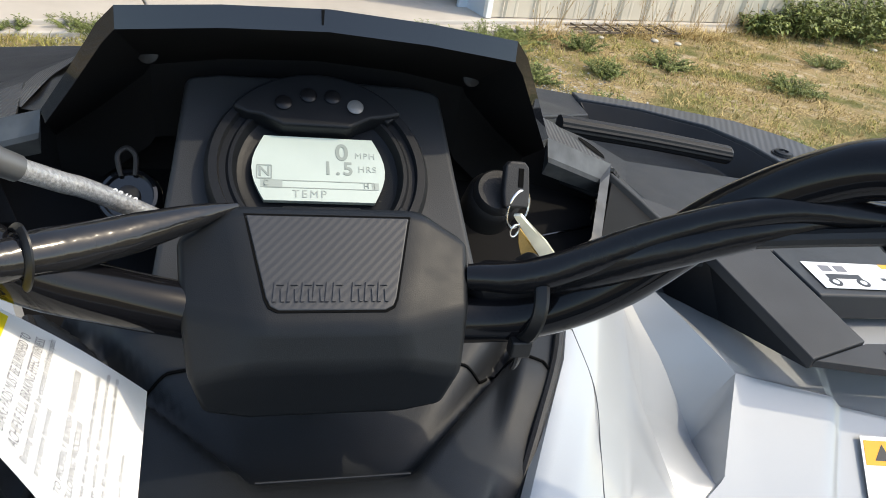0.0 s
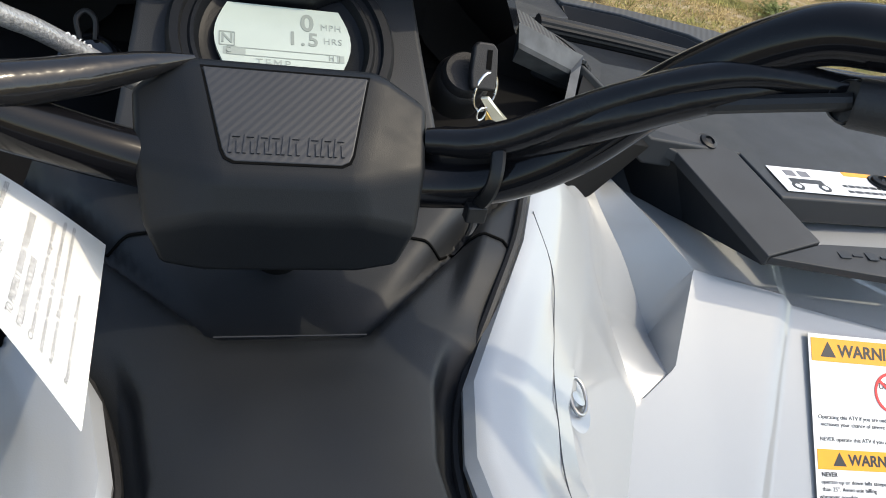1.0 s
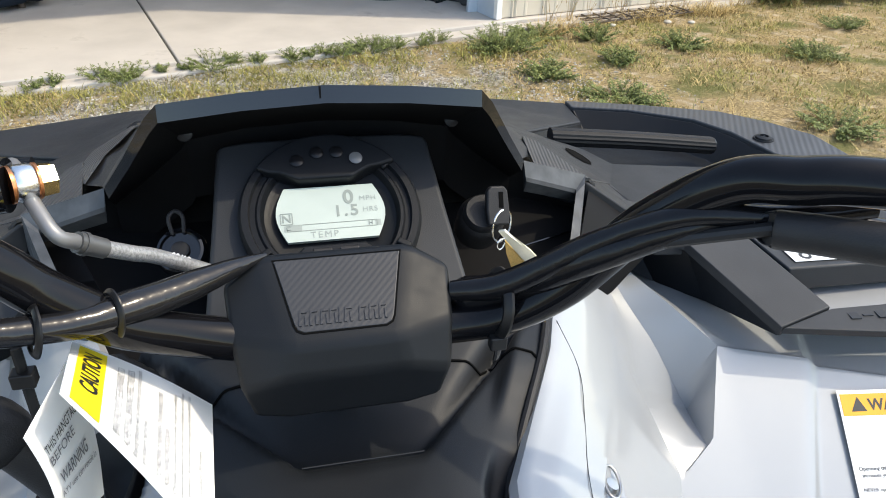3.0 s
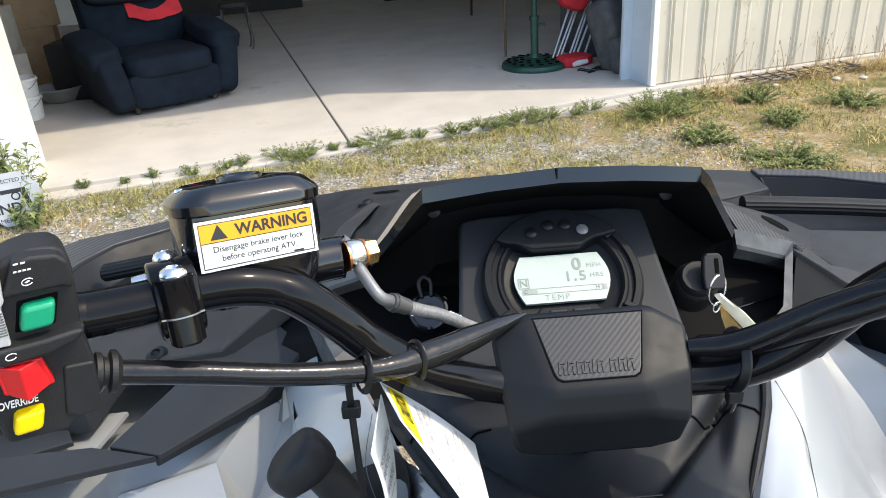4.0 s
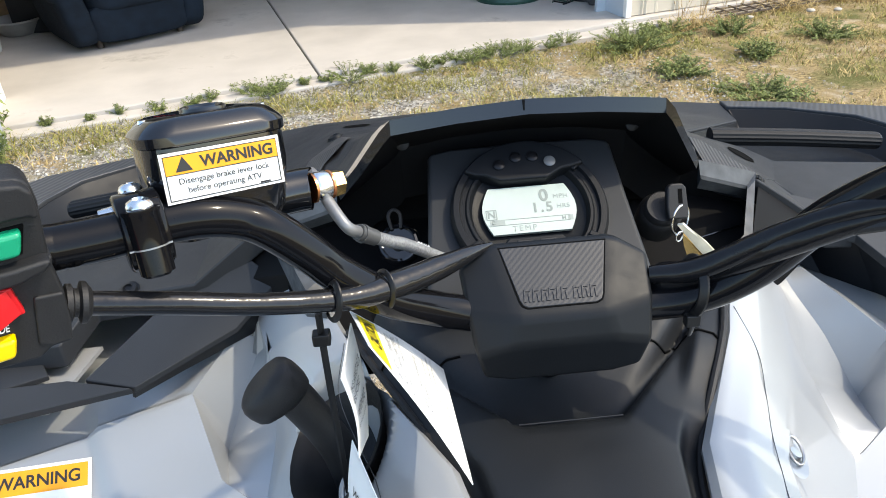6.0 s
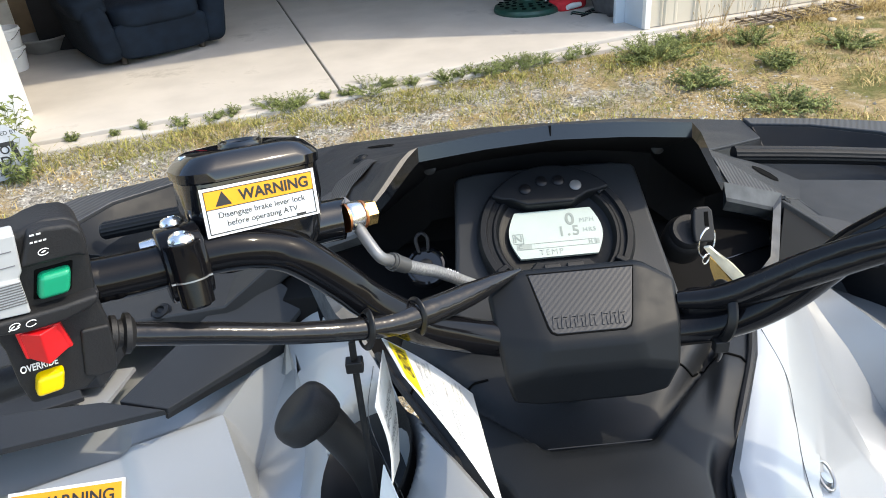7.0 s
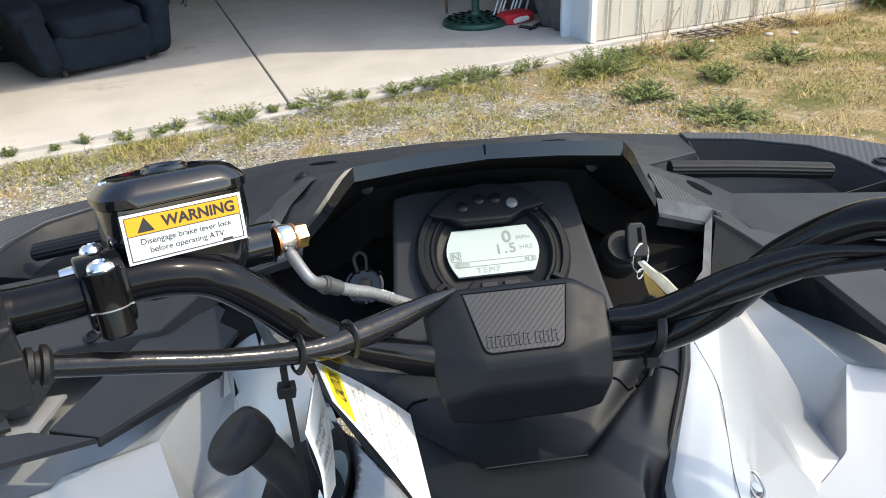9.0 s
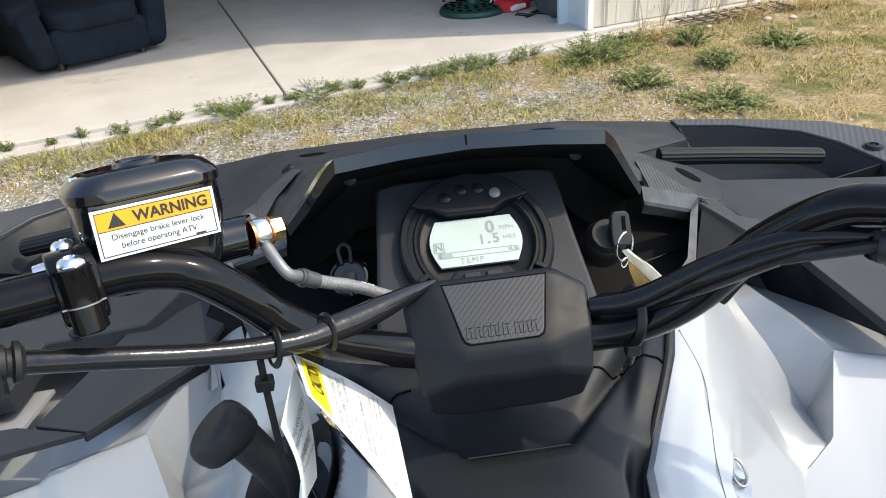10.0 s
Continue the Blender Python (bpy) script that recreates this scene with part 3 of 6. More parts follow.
# -- pockets on both sides of the panel
def pocket():
    bm = grid(lambda u, v: V((0.080 + 0.148 * u - 0.04 * v * u, 0.548 - 0.165 * v, 1.236 - 0.050 * v)), np.linspace(0, 1, 6), np.linspace(0, 1, 6))
    loft([[(0.2235, 0.512, 1.262), (0.2160, 0.499, 1.262), (0.1925, 0.4465, 1.242), (0.172, 0.425, 1.222)], [(0.229, 0.53, 1.20), (0.221, 0.500, 1.20), (0.196, 0.447, 1.19), (0.176, 0.424, 1.185)]], bm, closed=False)
    loft([[(0.07, 0.549, 1.33), (0.172, 0.549, 1.272), (0.229, 0.53, 1.262)], [(0.07, 0.549, 1.19), (0.172, 0.549, 1.19), (0.229, 0.53, 1.19)]], bm, closed=False)
    return bm
both("glove_pocket", pocket, LINING, label="black recess beside the gauge")
def frame_strip():
    line = [(0.1575, 0.4900, 1.3005), (0.2245, 0.514, 1.2715), (0.2195, 0.503, 1.2685), (0.1955, 0.4475, 1.2460), (0.188, 0.4325, 1.2395), (0.172, 0.420, 1.225)]
    ins = [(0.1580, 0.4830, 1.2890), (0.2110, 0.5000, 1.2655), (0.2090, 0.4950, 1.2645), (0.1863, 0.4446, 1.248), (0.1800, 0.4415, 1.2415), (0.166, 0.4345, 1.228)]
    return loft([line, ins, [(x + 0.001, y, z - 0.004) for x, y, z in ins], [(x + 0.004, y + 0.004, z - 0.03) for x, y, z in line], line], closed=False)
both("pocket_rim", frame_strip, STRIP, label="grey scuffed rim of the pocket", smooth=20)
part("pocket_seam", box((0.062, 0.0012, 0.0012), m=axes((0.187, 0.4925, 1.2235), (1, 0.35, 0.0), (-0.35, 1, 0.3))), GLOSS, atv)
# power socket in the left pocket
SOCK = axes((-0.108, 0.464, 1.256), (1, 0, 0.1), (0, 0.75, 0.66))
socket = part("power_socket", turned([(0.0185, 0), (0.0185, 0.006), (0.0165, 0.009), (0.0145, 0.0095), (0.0135, 0.007), (0.0005, 0.007)], SOCK, 36), GLOSS, atv, "round black power socket cap")
part("socket_tab", tube([SOCK @ V((-0.004, 0.013, 0.008)), SOCK @ V((-0.005, 0.024, 0.012)), SOCK @ V((0, 0.029, 0.012)), SOCK @ V((0.005, 0.024, 0.012)), SOCK @ V((0.004, 0.013, 0.008))], 0.0016, 8), RUBBER, socket)
part("socket_button", turned([(0.007, 0.006), (0.0065, 0.0095), (0.0005, 0.0105)], SOCK, 24), RUBBER, socket)

# -- ignition switch
IGN = axes((0.1150, 0.461, 1.263), (1, 0, 0.05), (0, 0.80, 0.60))
part("ignition_switch", turned([(0.0185, -0.01), (0.0185, 0.010), (0.0165, 0.014), (0.0155, 0.015), (0.0150, 0.020), (0.0135, 0.022), (0.0005, 0.022)], IGN, 36), RUBBER, atv, "black rubber-booted ignition switch")

# -- front deck, in facets
deck_points = [(0, 0.705, 1.276), (0.15, 0.69, 1.268), (0.205, 0.64, 1.258), (0.176, 0.560, 1.266), (0.2275, 0.514, 1.264), (0.3073, 0.6233, 1.2035), (0.338, 0.686, 1.197), (0.321, 0.727, 1.197),
               (0.265, 0.78, 1.203), (0.375, 0.868, 1.176), (0.376, 0.936, 1.178), (0.22, 0.986, 1.178), (0, 0.994, 1.18),
               (0.475, 0.670, 1.190), (0.60, 0.655, 1.186), (0.66, 0.60, 1.184), (0.665, 0.44, 1.177), (0.585, 0.450, 1.182), (0.575, 0.458, 1.184), (0.415, 0.460, 1.188), (0.40, 0.512, 1.198), (0.300, 0.500, 1.214), (0.258, 0.5085, 1.2435)]
deck_faces = ((0, 1, 12), (1, 11, 12), (1, 8, 11), (1, 2, 8), (2, 7, 8), (2, 5, 7), (5, 6, 7), (2, 3, 5), (3, 4, 5), (8, 9, 11), (9, 10, 11),
              (4, 5, 22), (5, 21, 22), (5, 6, 21), (6, 20, 21), (6, 13, 20), (13, 19, 20), (13, 14, 19), (14, 18, 19), (14, 15, 17, 18), (15, 16, 17))
both("front_deck", lambda: facets(deck_points, deck_faces, (0, 0, -0.025)), PLASTIC_GREY, label="charcoal plastic front deck", bevel=0.0025)
both("ribbed_inlay", lambda: facets([(0.2008, 0.6191, 1.2665), (0.2119, 0.6078, 1.265), (0.238, 0.5198, 1.2585), (0.2300, 0.5170, 1.2665), (0.1850, 0.5280, 1.2720)], ((0, 1, 4), (1, 3, 4), (1, 2, 3)), (0, 0, -0.003)), RIBBED, label="fine ribbed inlay beside the visor", smooth=None)
def inlay_tip():
    lift = lambda x, y: (x, y, 1.2668 - 0.324 * (x - 0.176) - 0.319 * (y - 0.56))
    return slab([lift(*p) for p in ((0.232, 0.546), (0.254, 0.562), (0.297, 0.606), (0.270, 0.606), (0.246, 0.590))], (0, 0, -0.003))
both("ribbed_inlay", inlay_tip, RIBBED, label="fine ribbed inlay beside the visor", smooth=None)
# near-black colour that stands in for the shade inside holes, slots, wells and grooves
HOLE = mat("near-black of shaded recesses", (0.004, 0.004, 0.004), 0.9, spec=0.05)
slope = (V(deck_points[5]) - V(deck_points[2])).cross(V(deck_points[7]) - V(deck_points[2])).normalized()
spot = V((0.2895, 0.675, 0))
spot.z = deck_points[2][2] - (slope.x * (spot.x - deck_points[2][0]) + slope.y * (spot.y - deck_points[2][1])) / slope.z + 0.0006
for at, up, w, h in ((spot, slope, 0.0165, 0.0135), ((0.157, 0.852, 1.2200), (0.02, 0.29, 0.96), 0.0165, 0.014)):
    def hole():
        bm = turned([(1.14, 0.0), (1.0, 0.0008), (0.90, 0.0002), (0.1, 0.0002)], None, 8)
        z_ = V(up)
        bmesh.ops.transform(bm, matrix=axes(at, V((1, 0, -z_.x / z_.z)), z_.cross(V((1, 0, 0)))) @ Matrix.Diagonal((w, h, 1, 1)), verts=bm.verts)
        return bm
    both("deck_hole", hole, HOLE, label="eight-sided deck hole, its shade drawn as a near-black disc", smooth=None)
# well with the rack rod
well_top = [(0.265, 0.78, 1.200), (0.335, 0.683, 1.196), (0.475, 0.670, 1.190), (0.560, 0.705, 1.184), (0.545, 0.776, 1.183), (0.519, 0.826, 1.183), (0.448, 0.878, 1.182), (0.376, 0.905, 1.180), (0.375, 0.868, 1.174)]
well_low = [(0.30, 0.785, 1.160), (0.345, 0.72, 1.158), (0.47, 0.71, 1.152), (0.525, 0.722, 1.150), (0.517, 0.772, 1.150), (0.492, 0.812, 1.150), (0.430, 0.853, 1.150), (0.388, 0.872, 1.150), (0.372, 0.852, 1.152)]
both("deck_well", lambda: facets(well_top + well_low, [(k, (k + 1) % 9, 9 + (k + 1) % 9, 9 + k) for k in range(9)] + [tuple(range(9, 18))], (0, 0, -0.02)), PLASTIC, label="black well in the front deck", bevel=0.002)
def rod():
    n = 28
    line = glide([(0.285, 0.752, 1.206), (0.40, 0.7545, 1.193), (0.508, 0.7555, 1.179)], 6)
    rings = [[p + 0.0112 * (1 if k % 2 else 0.93) * V((0, math.cos(2 * math.pi * k / n), math.sin(2 * math.pi * k / n))) for k in range(n)] for p in line]
    rings.append([line[-1] + V((0.003, 0, 0)) + 0.009 * V((0, math.cos(2 * math.pi * k / n), math.sin(2 * math.pi * k / n))) for k in range(n)])
    return loft(rings)
both("rack_rod", rod, PLASTIC, label="grooved black rack rod", smooth=20)
both("edge_strip", lambda: facets([(0.376, 0.936, 1.181), (0.470, 0.900, 1.184), (0.575, 0.852, 1.186), (0.615, 0.800, 1.189), (0.648, 0.745, 1.190), (0.655, 0.66, 1.188), (0.60, 0.655, 1.188), (0.562, 0.700, 1.188), (0.547, 0.777, 1.187), (0.521, 0.828, 1.186), (0.449, 0.880, 1.184), (0.376, 0.908, 1.182)], ((0, 1, 10, 11), (1, 2, 9, 10), (2, 3, 8, 9), (3, 4, 7, 8), (4, 5, 6, 7)), (0, 0, -0.035)), CARBON_EDGE, label="carbon-look edge strip of the deck", bevel=0.002)
def bolt_at(p, n=(0, 0, 1), r=0.0105):
    m = axes(p, V(n).orthogonal(), V(n).cross(V(n).orthogonal()))
    return merged([(turned([(r * 1.25, 0), (r * 1.2, 0.001), (r, 0.0008), (r * 0.95, 0.0030), (r * 0.55, 0.0042), (r * 0.5, 0.002), (0.0004, 0.002)], m, 24), None, 0), (box((r * 0.9, r * 0.25, 0.001), (0, 0, 0.0024), m=None), m, 0)])
both("deck_bolt", lambda: bolt_at((0.574, 0.745, 1.1885)), PLASTIC, label="black plastic push bolt")
both("deck_bolt", lambda: bolt_at((0.366, 0.5165, 1.2035), (0.15, -0.32, 1), 0.0085), PLASTIC, label="black plastic push bolt")
both("deck_bolt", lambda: bolt_at((0.545, 0.490, 1.188)), PLASTIC, label="black plastic push bolt")
both("deck_bolt", lambda: bolt_at((0.178, 0.7548, 1.2437), (0.37, 0.19, 0.91), 0.0085), PLASTIC, label="black plastic push bolt")

# side deck: upper plate, slanting spar, dark inner face
part("deck_spar", facets([(0.243, 0.550, 1.238), (0.300, 0.545, 1.222), (0.392, 0.510, 1.201), (0.424, 0.411, 1.179), (0.366, 0.396, 1.1755), (0.328, 0.500, 1.202), (0.262, 0.520, 1.222)], ((0, 1, 5, 6), (1, 2, 5), (2, 3, 4, 5)), (0, 0, -0.010)), PLASTIC_GREY, atv, label="folded charcoal spar of the deck", bevel=0.0012)
part("deck_spar", facets([(-0.3849, 0.4236, 1.176), (-0.3408, 0.4117, 1.172), (-0.2824, 0.4947, 1.2075), (-0.3061, 0.5193, 1.21), (-0.2545, 0.5184, 1.232), (-0.262, 0.4678, 1.184), (-0.2225, 0.4935, 1.215)], ((0, 1, 2, 3), (1, 5, 2), (2, 5, 6, 4), (3, 2, 4)), (0, 0, -0.006)), PLASTIC_GREY, atv, "folded charcoal spar of the deck", bevel=0.0012)
both("inner_face", lambda: facets([(0.228, 0.512, 1.257), (0.1965, 0.4490, 1.241), (0.1885, 0.4335, 1.235), (0.206, 0.442, 1.180), (0.245, 0.470, 1.175), (0.300, 0.499, 1.206)], ((0, 1, 5), (1, 2, 3), (1, 3, 4), (1, 4, 5)), (0.004, 0.008, -0.002)), LINING, left=(0.026, 0.013, 0), label="black inner face of the deck", bevel=0.0008)
part("spar_flank", facets([(0.3660, 0.3975, 1.1650), (0.3660, 0.3975, 1.1740), (0.3275, 0.5010, 1.2000), (0.290, 0.600, 1.2150), (0.262, 0.560, 1.2100), (0.290, 0.552, 1.150), (0.323, 0.527, 1.138), (0.3566, 0.490, 1.138)], ((0, 1, 2, 7), (2, 6, 7), (2, 3, 6), (3, 5, 6), (3, 4, 5)), (0.003, 0.002, 0)), PLASTIC, atv, label="black flank under the spar", bevel=0.0006)
part("spar_flank", facets([(-0.3408, 0.4117, 1.172), (-0.262, 0.4678, 1.184), (-0.2225, 0.4935, 1.215), (-0.3444, 0.4149, 1.158), (-0.3116, 0.4446, 1.158), (-0.2559, 0.4918, 1.158), (-0.2147, 0.5326, 1.17)], ((0, 3, 4, 1), (1, 4, 5), (1, 5, 6, 2)), (-0.003, 0.002, 0)), PLASTIC, atv, "black flank under the spar", bevel=0.0006)
both("lower_rail", lambda: facets([(0.3675, 0.3955, 1.1745), (0.424, 0.4095, 1.178), (0.490, 0.409, 1.176), (0.58, 0.403, 1.174), (0.665, 0.44, 1.173), (0.67, 0.345, 1.160), (0.512, 0.3675, 1.170), (0.464, 0.376, 1.172)], ((0, 1, 2, 7), (2, 3, 6, 7), (3, 4, 5, 6)), (0, 0.002, -0.008)), PLASTIC_GREY, left=(0.026, 0.013, 0), label="charcoal lower rail of the deck", bevel=0.0012)
part("deck_plate", slab([(-0.6534, 0.5432, 1.169), (-0.5357, 0.5607, 1.169), (-0.476, 0.5244, 1.169), (-0.4249, 0.4437, 1.169), (-0.4902, 0.4165, 1.169), (-0.4995, 0.3977, 1.169), (-0.5632, 0.3927, 1.169)], (0, 0, -0.006)), PLASTIC_GREY, atv, "charcoal deck plate under the grip", bevel=0.0015)
both("rail_channel", lambda: slab([(0.40, 0.50, 1.154), (0.66, 0.49, 1.154), (0.66, 0.408, 1.152), (0.42, 0.416, 1.152)], (0, 0, -0.004)), SILVER, label="silver body seen through the deck opening")
sticker("deck_decal", axes((0.500, 0.4860, 1.1878), (1, -0.03, -0.02), (0.03, 1, 0.02)) @ Matrix.Scale(1.08, 4), [(flat(0.135, 0.036), None, 0), (flat(0.06, 0.006, 0.0375, 0.015, 0.0003), None, 1), (bars(2, -0.005, 0.062, -0.004, 0.008, 0.0035, seed=3), None, 2),
        (disc(0.0055, 0.0005, Matrix.Translation((-0.053, -0.010, 0)), 20), None, 2), (disc(0.0055, 0.0005, Matrix.Translation((-0.027, -0.010, 0)), 20), None, 2), (flat(0.032, 0.006, -0.040, -0.002, 0.0003), None, 2), (disc(0.0028, 0.0007, Matrix.Translation((-0.053, -0.010, 0)), 16), None, 0), (disc(0.0028, 0.0007, Matrix.Translation((-0.027, -0.010, 0)), 16), None, 0),
        (flat(0.010, 0.008, -0.050, 0.009, 0.0003), None, 3), (flat(0.010, 0.008, -0.036, 0.009, 0.0003), None, 3)], [WHITE, ORANGE, BLACKINK, GREYINK], atv, "white decal with a small vehicle pictogram")
part("embossed_mark", merged([(box((0.009, 0.0025 if k % 2 else 0.009, 0.0008)), axes((0.440 + 0.013 * k, 0.3995 - 0.0012 * k, 1.1752), (1, -0.1, 0), (0.1, 1, 0)), 0) for k in range(7)]), PLASTIC_GREY, atv)

# -- silver fenders and black tank cover
def edge_x(y):
    """Half the width of the tank cover at y."""
    return float(np.interp(y, [-0.3, 0.0, 0.1, 0.17, 0.21, 0.253, 0.312, 0.361, 0.42, 0.5], [0.13, 0.105, 0.086, 0.074, 0.0705, 0.080, 0.112, 0.139, 0.163, 0.19]))
def ease(t):
    t = max(0.0, min(1.0, t))
    return t * t * (3 - 2 * t)
def ridge_y(x):
    return 0.424 - 0.24 * max(0, min(x, 0.55) - 0.33)
def step_x(y):
    return 0.402 + 0.4 * (max(y, 0.2) - 0.38)
def plate_z(x, y):
    """The upper plate: slopes down to the rear, ends in a ridge under the deck."""
    ridge = ridge_y(x)
    low = max(0.25, min(y, ridge))
    z = 1.139 - 0.12 * max(0, x - 0.33) + 0.80 * (low - ridge) - 0.3 * max(0, 0.25 - y)
    z += 0.12 * max(0, min(y - ridge, 0.06)) - 0.006 * ease((y - ridge + 0.003) / 0.012)
    return z - 0.008 * ease((x - step_x(y)) / 0.014)
def fender_folds(y, shift=0.0):
    """Folds across the fender at y: the crease at the foot of the flank, the foot and the top of the plate's wall, as (x, z)."""
    y = y - 0.5 * shift
    xc = max(0.267 + 0.28 * (y - 0.345), edge_x(y) + 0.075 + shift)
    if y < 0.345:
        xf, xp, zc = xc + 0.003, xc + 0.006, plate_z(xc, y)
        zf = plate_z(xf, y)
    else:
        # the hollow rises again towards the front
        xc = float(np.interp(y, [0.345, 0.417, 0.455, 0.50, 0.62], [0.267, 0.257, 0.262, 0.252, 0.25]))
        xf = float(np.interp(y, [0.345, 0.363, 0.4158, 0.455, 0.50, 0.62], [0.270, 0.300, 0.311, 0.288, 0.264, 0.259]))
        xp = float(np.interp(y, [0.345, 0.363, 0.4242, 0.473, 0.52, 0.62], [0.273, 0.3041, 0.3315, 0.299, 0.275, 0.27]))
        zc = float(np.interp(y, [0.345, 0.417, 0.455, 0.50, 0.62], [1.075, 1.110, 1.139, 1.163, 1.17]))
        zf = float(np.interp(y, [0.345, 0.363, 0.4158, 0.455, 0.50, 0.62], [1.075, 1.083, 1.074, 1.124, 1.160, 1.17]))
    zp = plate_z(xp, y)
    return (xc - shift, zc), (xf - shift, zf), (xp - shift, max(zp, float(np.interp(y, [0.420, 0.4242, 0.473, 0.52], [zp, 1.139, 1.160, 1.172]))))
def fender_z(x, y, shift=0.0):
    e = edge_x(y)
    folds = fender_folds(y, shift)
    if x > folds[2][0]:
        low, (xp, zp) = plate_z(x + shift, y - 0.5 * shift), folds[2]
        return low + max(0, zp - plate_z(xp + shift, y - 0.5 * shift)) * ease((xp + 0.03 - x) / 0.03)
    u = x - e
    brow = float(np.interp(y, [0.27, 0.36], [1.186, 1.168]))
    z = float(np.interp(x, [e, e + 0.006, e + 0.03, e + 0.062] + [f[0] for f in folds], [1.205, 1.211, 0.5 * brow + 0.612, brow] + [f[1] for f in folds]))
    near = ease((0.09 - u) / 0.06)
    z -= 0.08 * ease((y - 0.440) / 0.04) * ease((0.222 - shift - x) / 0.03)
    z += near * (0.10 * max(0, min(y, 0.47) - 0.33) - 0.10 * max(0, 0.18 - y))
    return z
def fender_x(w, y, shift=0.0):
    """Spreads the columns of the mesh so that they run along the folds."""
    e = edge_x(y)
    (xc, _), (xf, _), (xp, _) = fender_folds(y, shift)
    xs = max(step_x(y - 0.5 * shift) - shift, xp + 0.02)
    return float(np.interp(w, [0, 1, 2, 3, 4, 5, 5.5, 5.6, 6], [e, e + 0.028, e + 0.062, xc, xf, xp, xs, xs + 0.014, 0.69]))
def fender_y(x, v):
    """Bends the rows of the mesh so that one of them runs along the ridge."""
    return v + (ridge_y(x) - 0.424) * ease((v - 0.25) / 0.12)
def fender_point(w, v, shift=0.0):
    x = fender_x(w, v, shift)
    y = fender_y(x + shift, v - 0.5 * shift) + 0.5 * shift
    return x, y
columns = [k / 6 for k in range(6)] + [1 + k / 8 for k in range(8)] + [2 + k / 10 for k in range(10)] + [3, 3.33, 3.67] + [4 + k / 6 for k in range(6)] + [5 + k / 24 for k in range(12)] + [5.5 + k / 60 for k in range(6)] + [5.6 + 0.4 * k / 30 for k in range(31)]
rows = [-0.30 + 0.01 * k for k in range(55)] + [0.25 + 0.003 * k for k in range(56)] + [0.418 + 0.0015 * k for k in range(14)] + [0.44 + 0.010 * k for k in range(27)]
def left_z(x, y):
    """The other fender, with the well of the gear lever."""
    r = math.hypot((x - 0.166) / 0.036, (y - 0.315) / 0.055)
    return fender_z(x, y, 0.026) - 0.10 * ease((1.22 - r) / 0.6)
def fender_skin(side, shift, height):
    def point(w, v):
        x, y = fender_point(w, v + 0.5 * shift, shift)
        return V((side * x, y, height(x, y)))
    return grid(point, columns, rows, thick=(0, 0, -0.004))
part("fender", fender_skin(1, 0.0, fender_z), SILVER, atv, "glossy silver front fender", smooth=30)
part("fender", fender_skin(-1, 0.026, left_z), SILVER, atv, "glossy silver front fender", smooth=30)
both("fender_side", lambda: facets([(0.64, -0.30, 1.00), (0.70, -0.3, 0.80), (0.70, 0.55, 0.80), (0.70, 1.0, 0.85), (0.45, 1.08, 0.85), (0.45, 0.98, 1.14), (0.62, 0.82, 1.15), (0.665, 0.55, 1.15)], ((0, 1, 2, 7), (7, 2, 3, 6), (6, 3, 4, 5)), (-0.01, 0, 0)), SILVER, label="silver side of the front fender", smooth=None)
GREYSEAM = mat("shaded panel gap", (0.07, 0.075, 0.08), 0.7)
def seam(pts, r=0.00035):
    return tube([(x, y, fender_z(x, y) + 0.0001) for x, y in pts], r, 6, 6)
both("fender_seam", lambda: seam([(0.158, 0.388), (0.163, 0.35), (0.150, 0.305), (0.137, 0.269), (0.130, 0.240), (0.120, 0.20), (0.118, 0.14), (0.125, 0.05)]), GREYSEAM)
TANK = mat("textured tank plastic", (0.009, 0.0105, 0.0125), 0.50, vary=0.15, scale=14, bump=0.10, bump_scale=1800, rvary=0.06, spec=0.33)
def cover(x, y):
    e = edge_x(y)
    s = abs(x) / e
    z = 1.203 + 0.012 * (1 - s ** 4)
    # hollow for the steering stem, with sloping cheeks
    w = 0.036 + 0.9 * max(0, y - 0.285)
    z -= 0.014 * ease((y - 0.278) / 0.012) * ease((w + 0.006 - abs(x)) / 0.010)
    z += 0.30 * max(0, y - 0.30) * ease((w - abs(x)) / 0.02)
    z += 0.012 * ease((y - 0.29) / 0.06) * ease((s - 0.75) / 0.1)
    # side bands, folded down
    z -= 0.012 * ease((s - 0.80) / 0.06) * ease((0.285 - y) / 0.03)
    return V((x, y, z - 0.10 * max(0, 0.18 - y)))
part("tank_cover", grid(lambda u, y: cover(u * edge_x(y) * 0.995, y), np.linspace(-1, 1, 81), np.linspace(-0.30, 0.405, 110)), TANK, atv, "black textured tank cover", smooth=70)
both("cover_lip", lambda: tube([(edge_x(y) - 0.0005, y, cover(edge_x(y) * 0.99, y).z + 0.002) for y in np.linspace(-0.2, 0.40, 14)], 0.0030, 8, 4), RUBBER)
def cheek_line():
    corners = [(0.0687, 0.3557), (0.0901, 0.3529), (0.0991, 0.3601), (0.1263, 0.3532), (0.1302, 0.3455)]
    pts = [V((*a, 0)).lerp(V((*b, 0)), k / 10) for a, b in zip(corners, corners[1:]) for k in range(10)]
    return tube([cover(p.x, p.y) + V((0, 0, 0.0006)) for p in pts], 0.0009, 6, 1, smooth=False)
both("cheek_seam", cheek_line, HOLE)
part("stem_seam", tube([(-0.036, 0.283, 1.2125), (0.036, 0.283, 1.2125)], 0.0005, 6, 1, smooth=False), PLASTIC_GREY, atv)
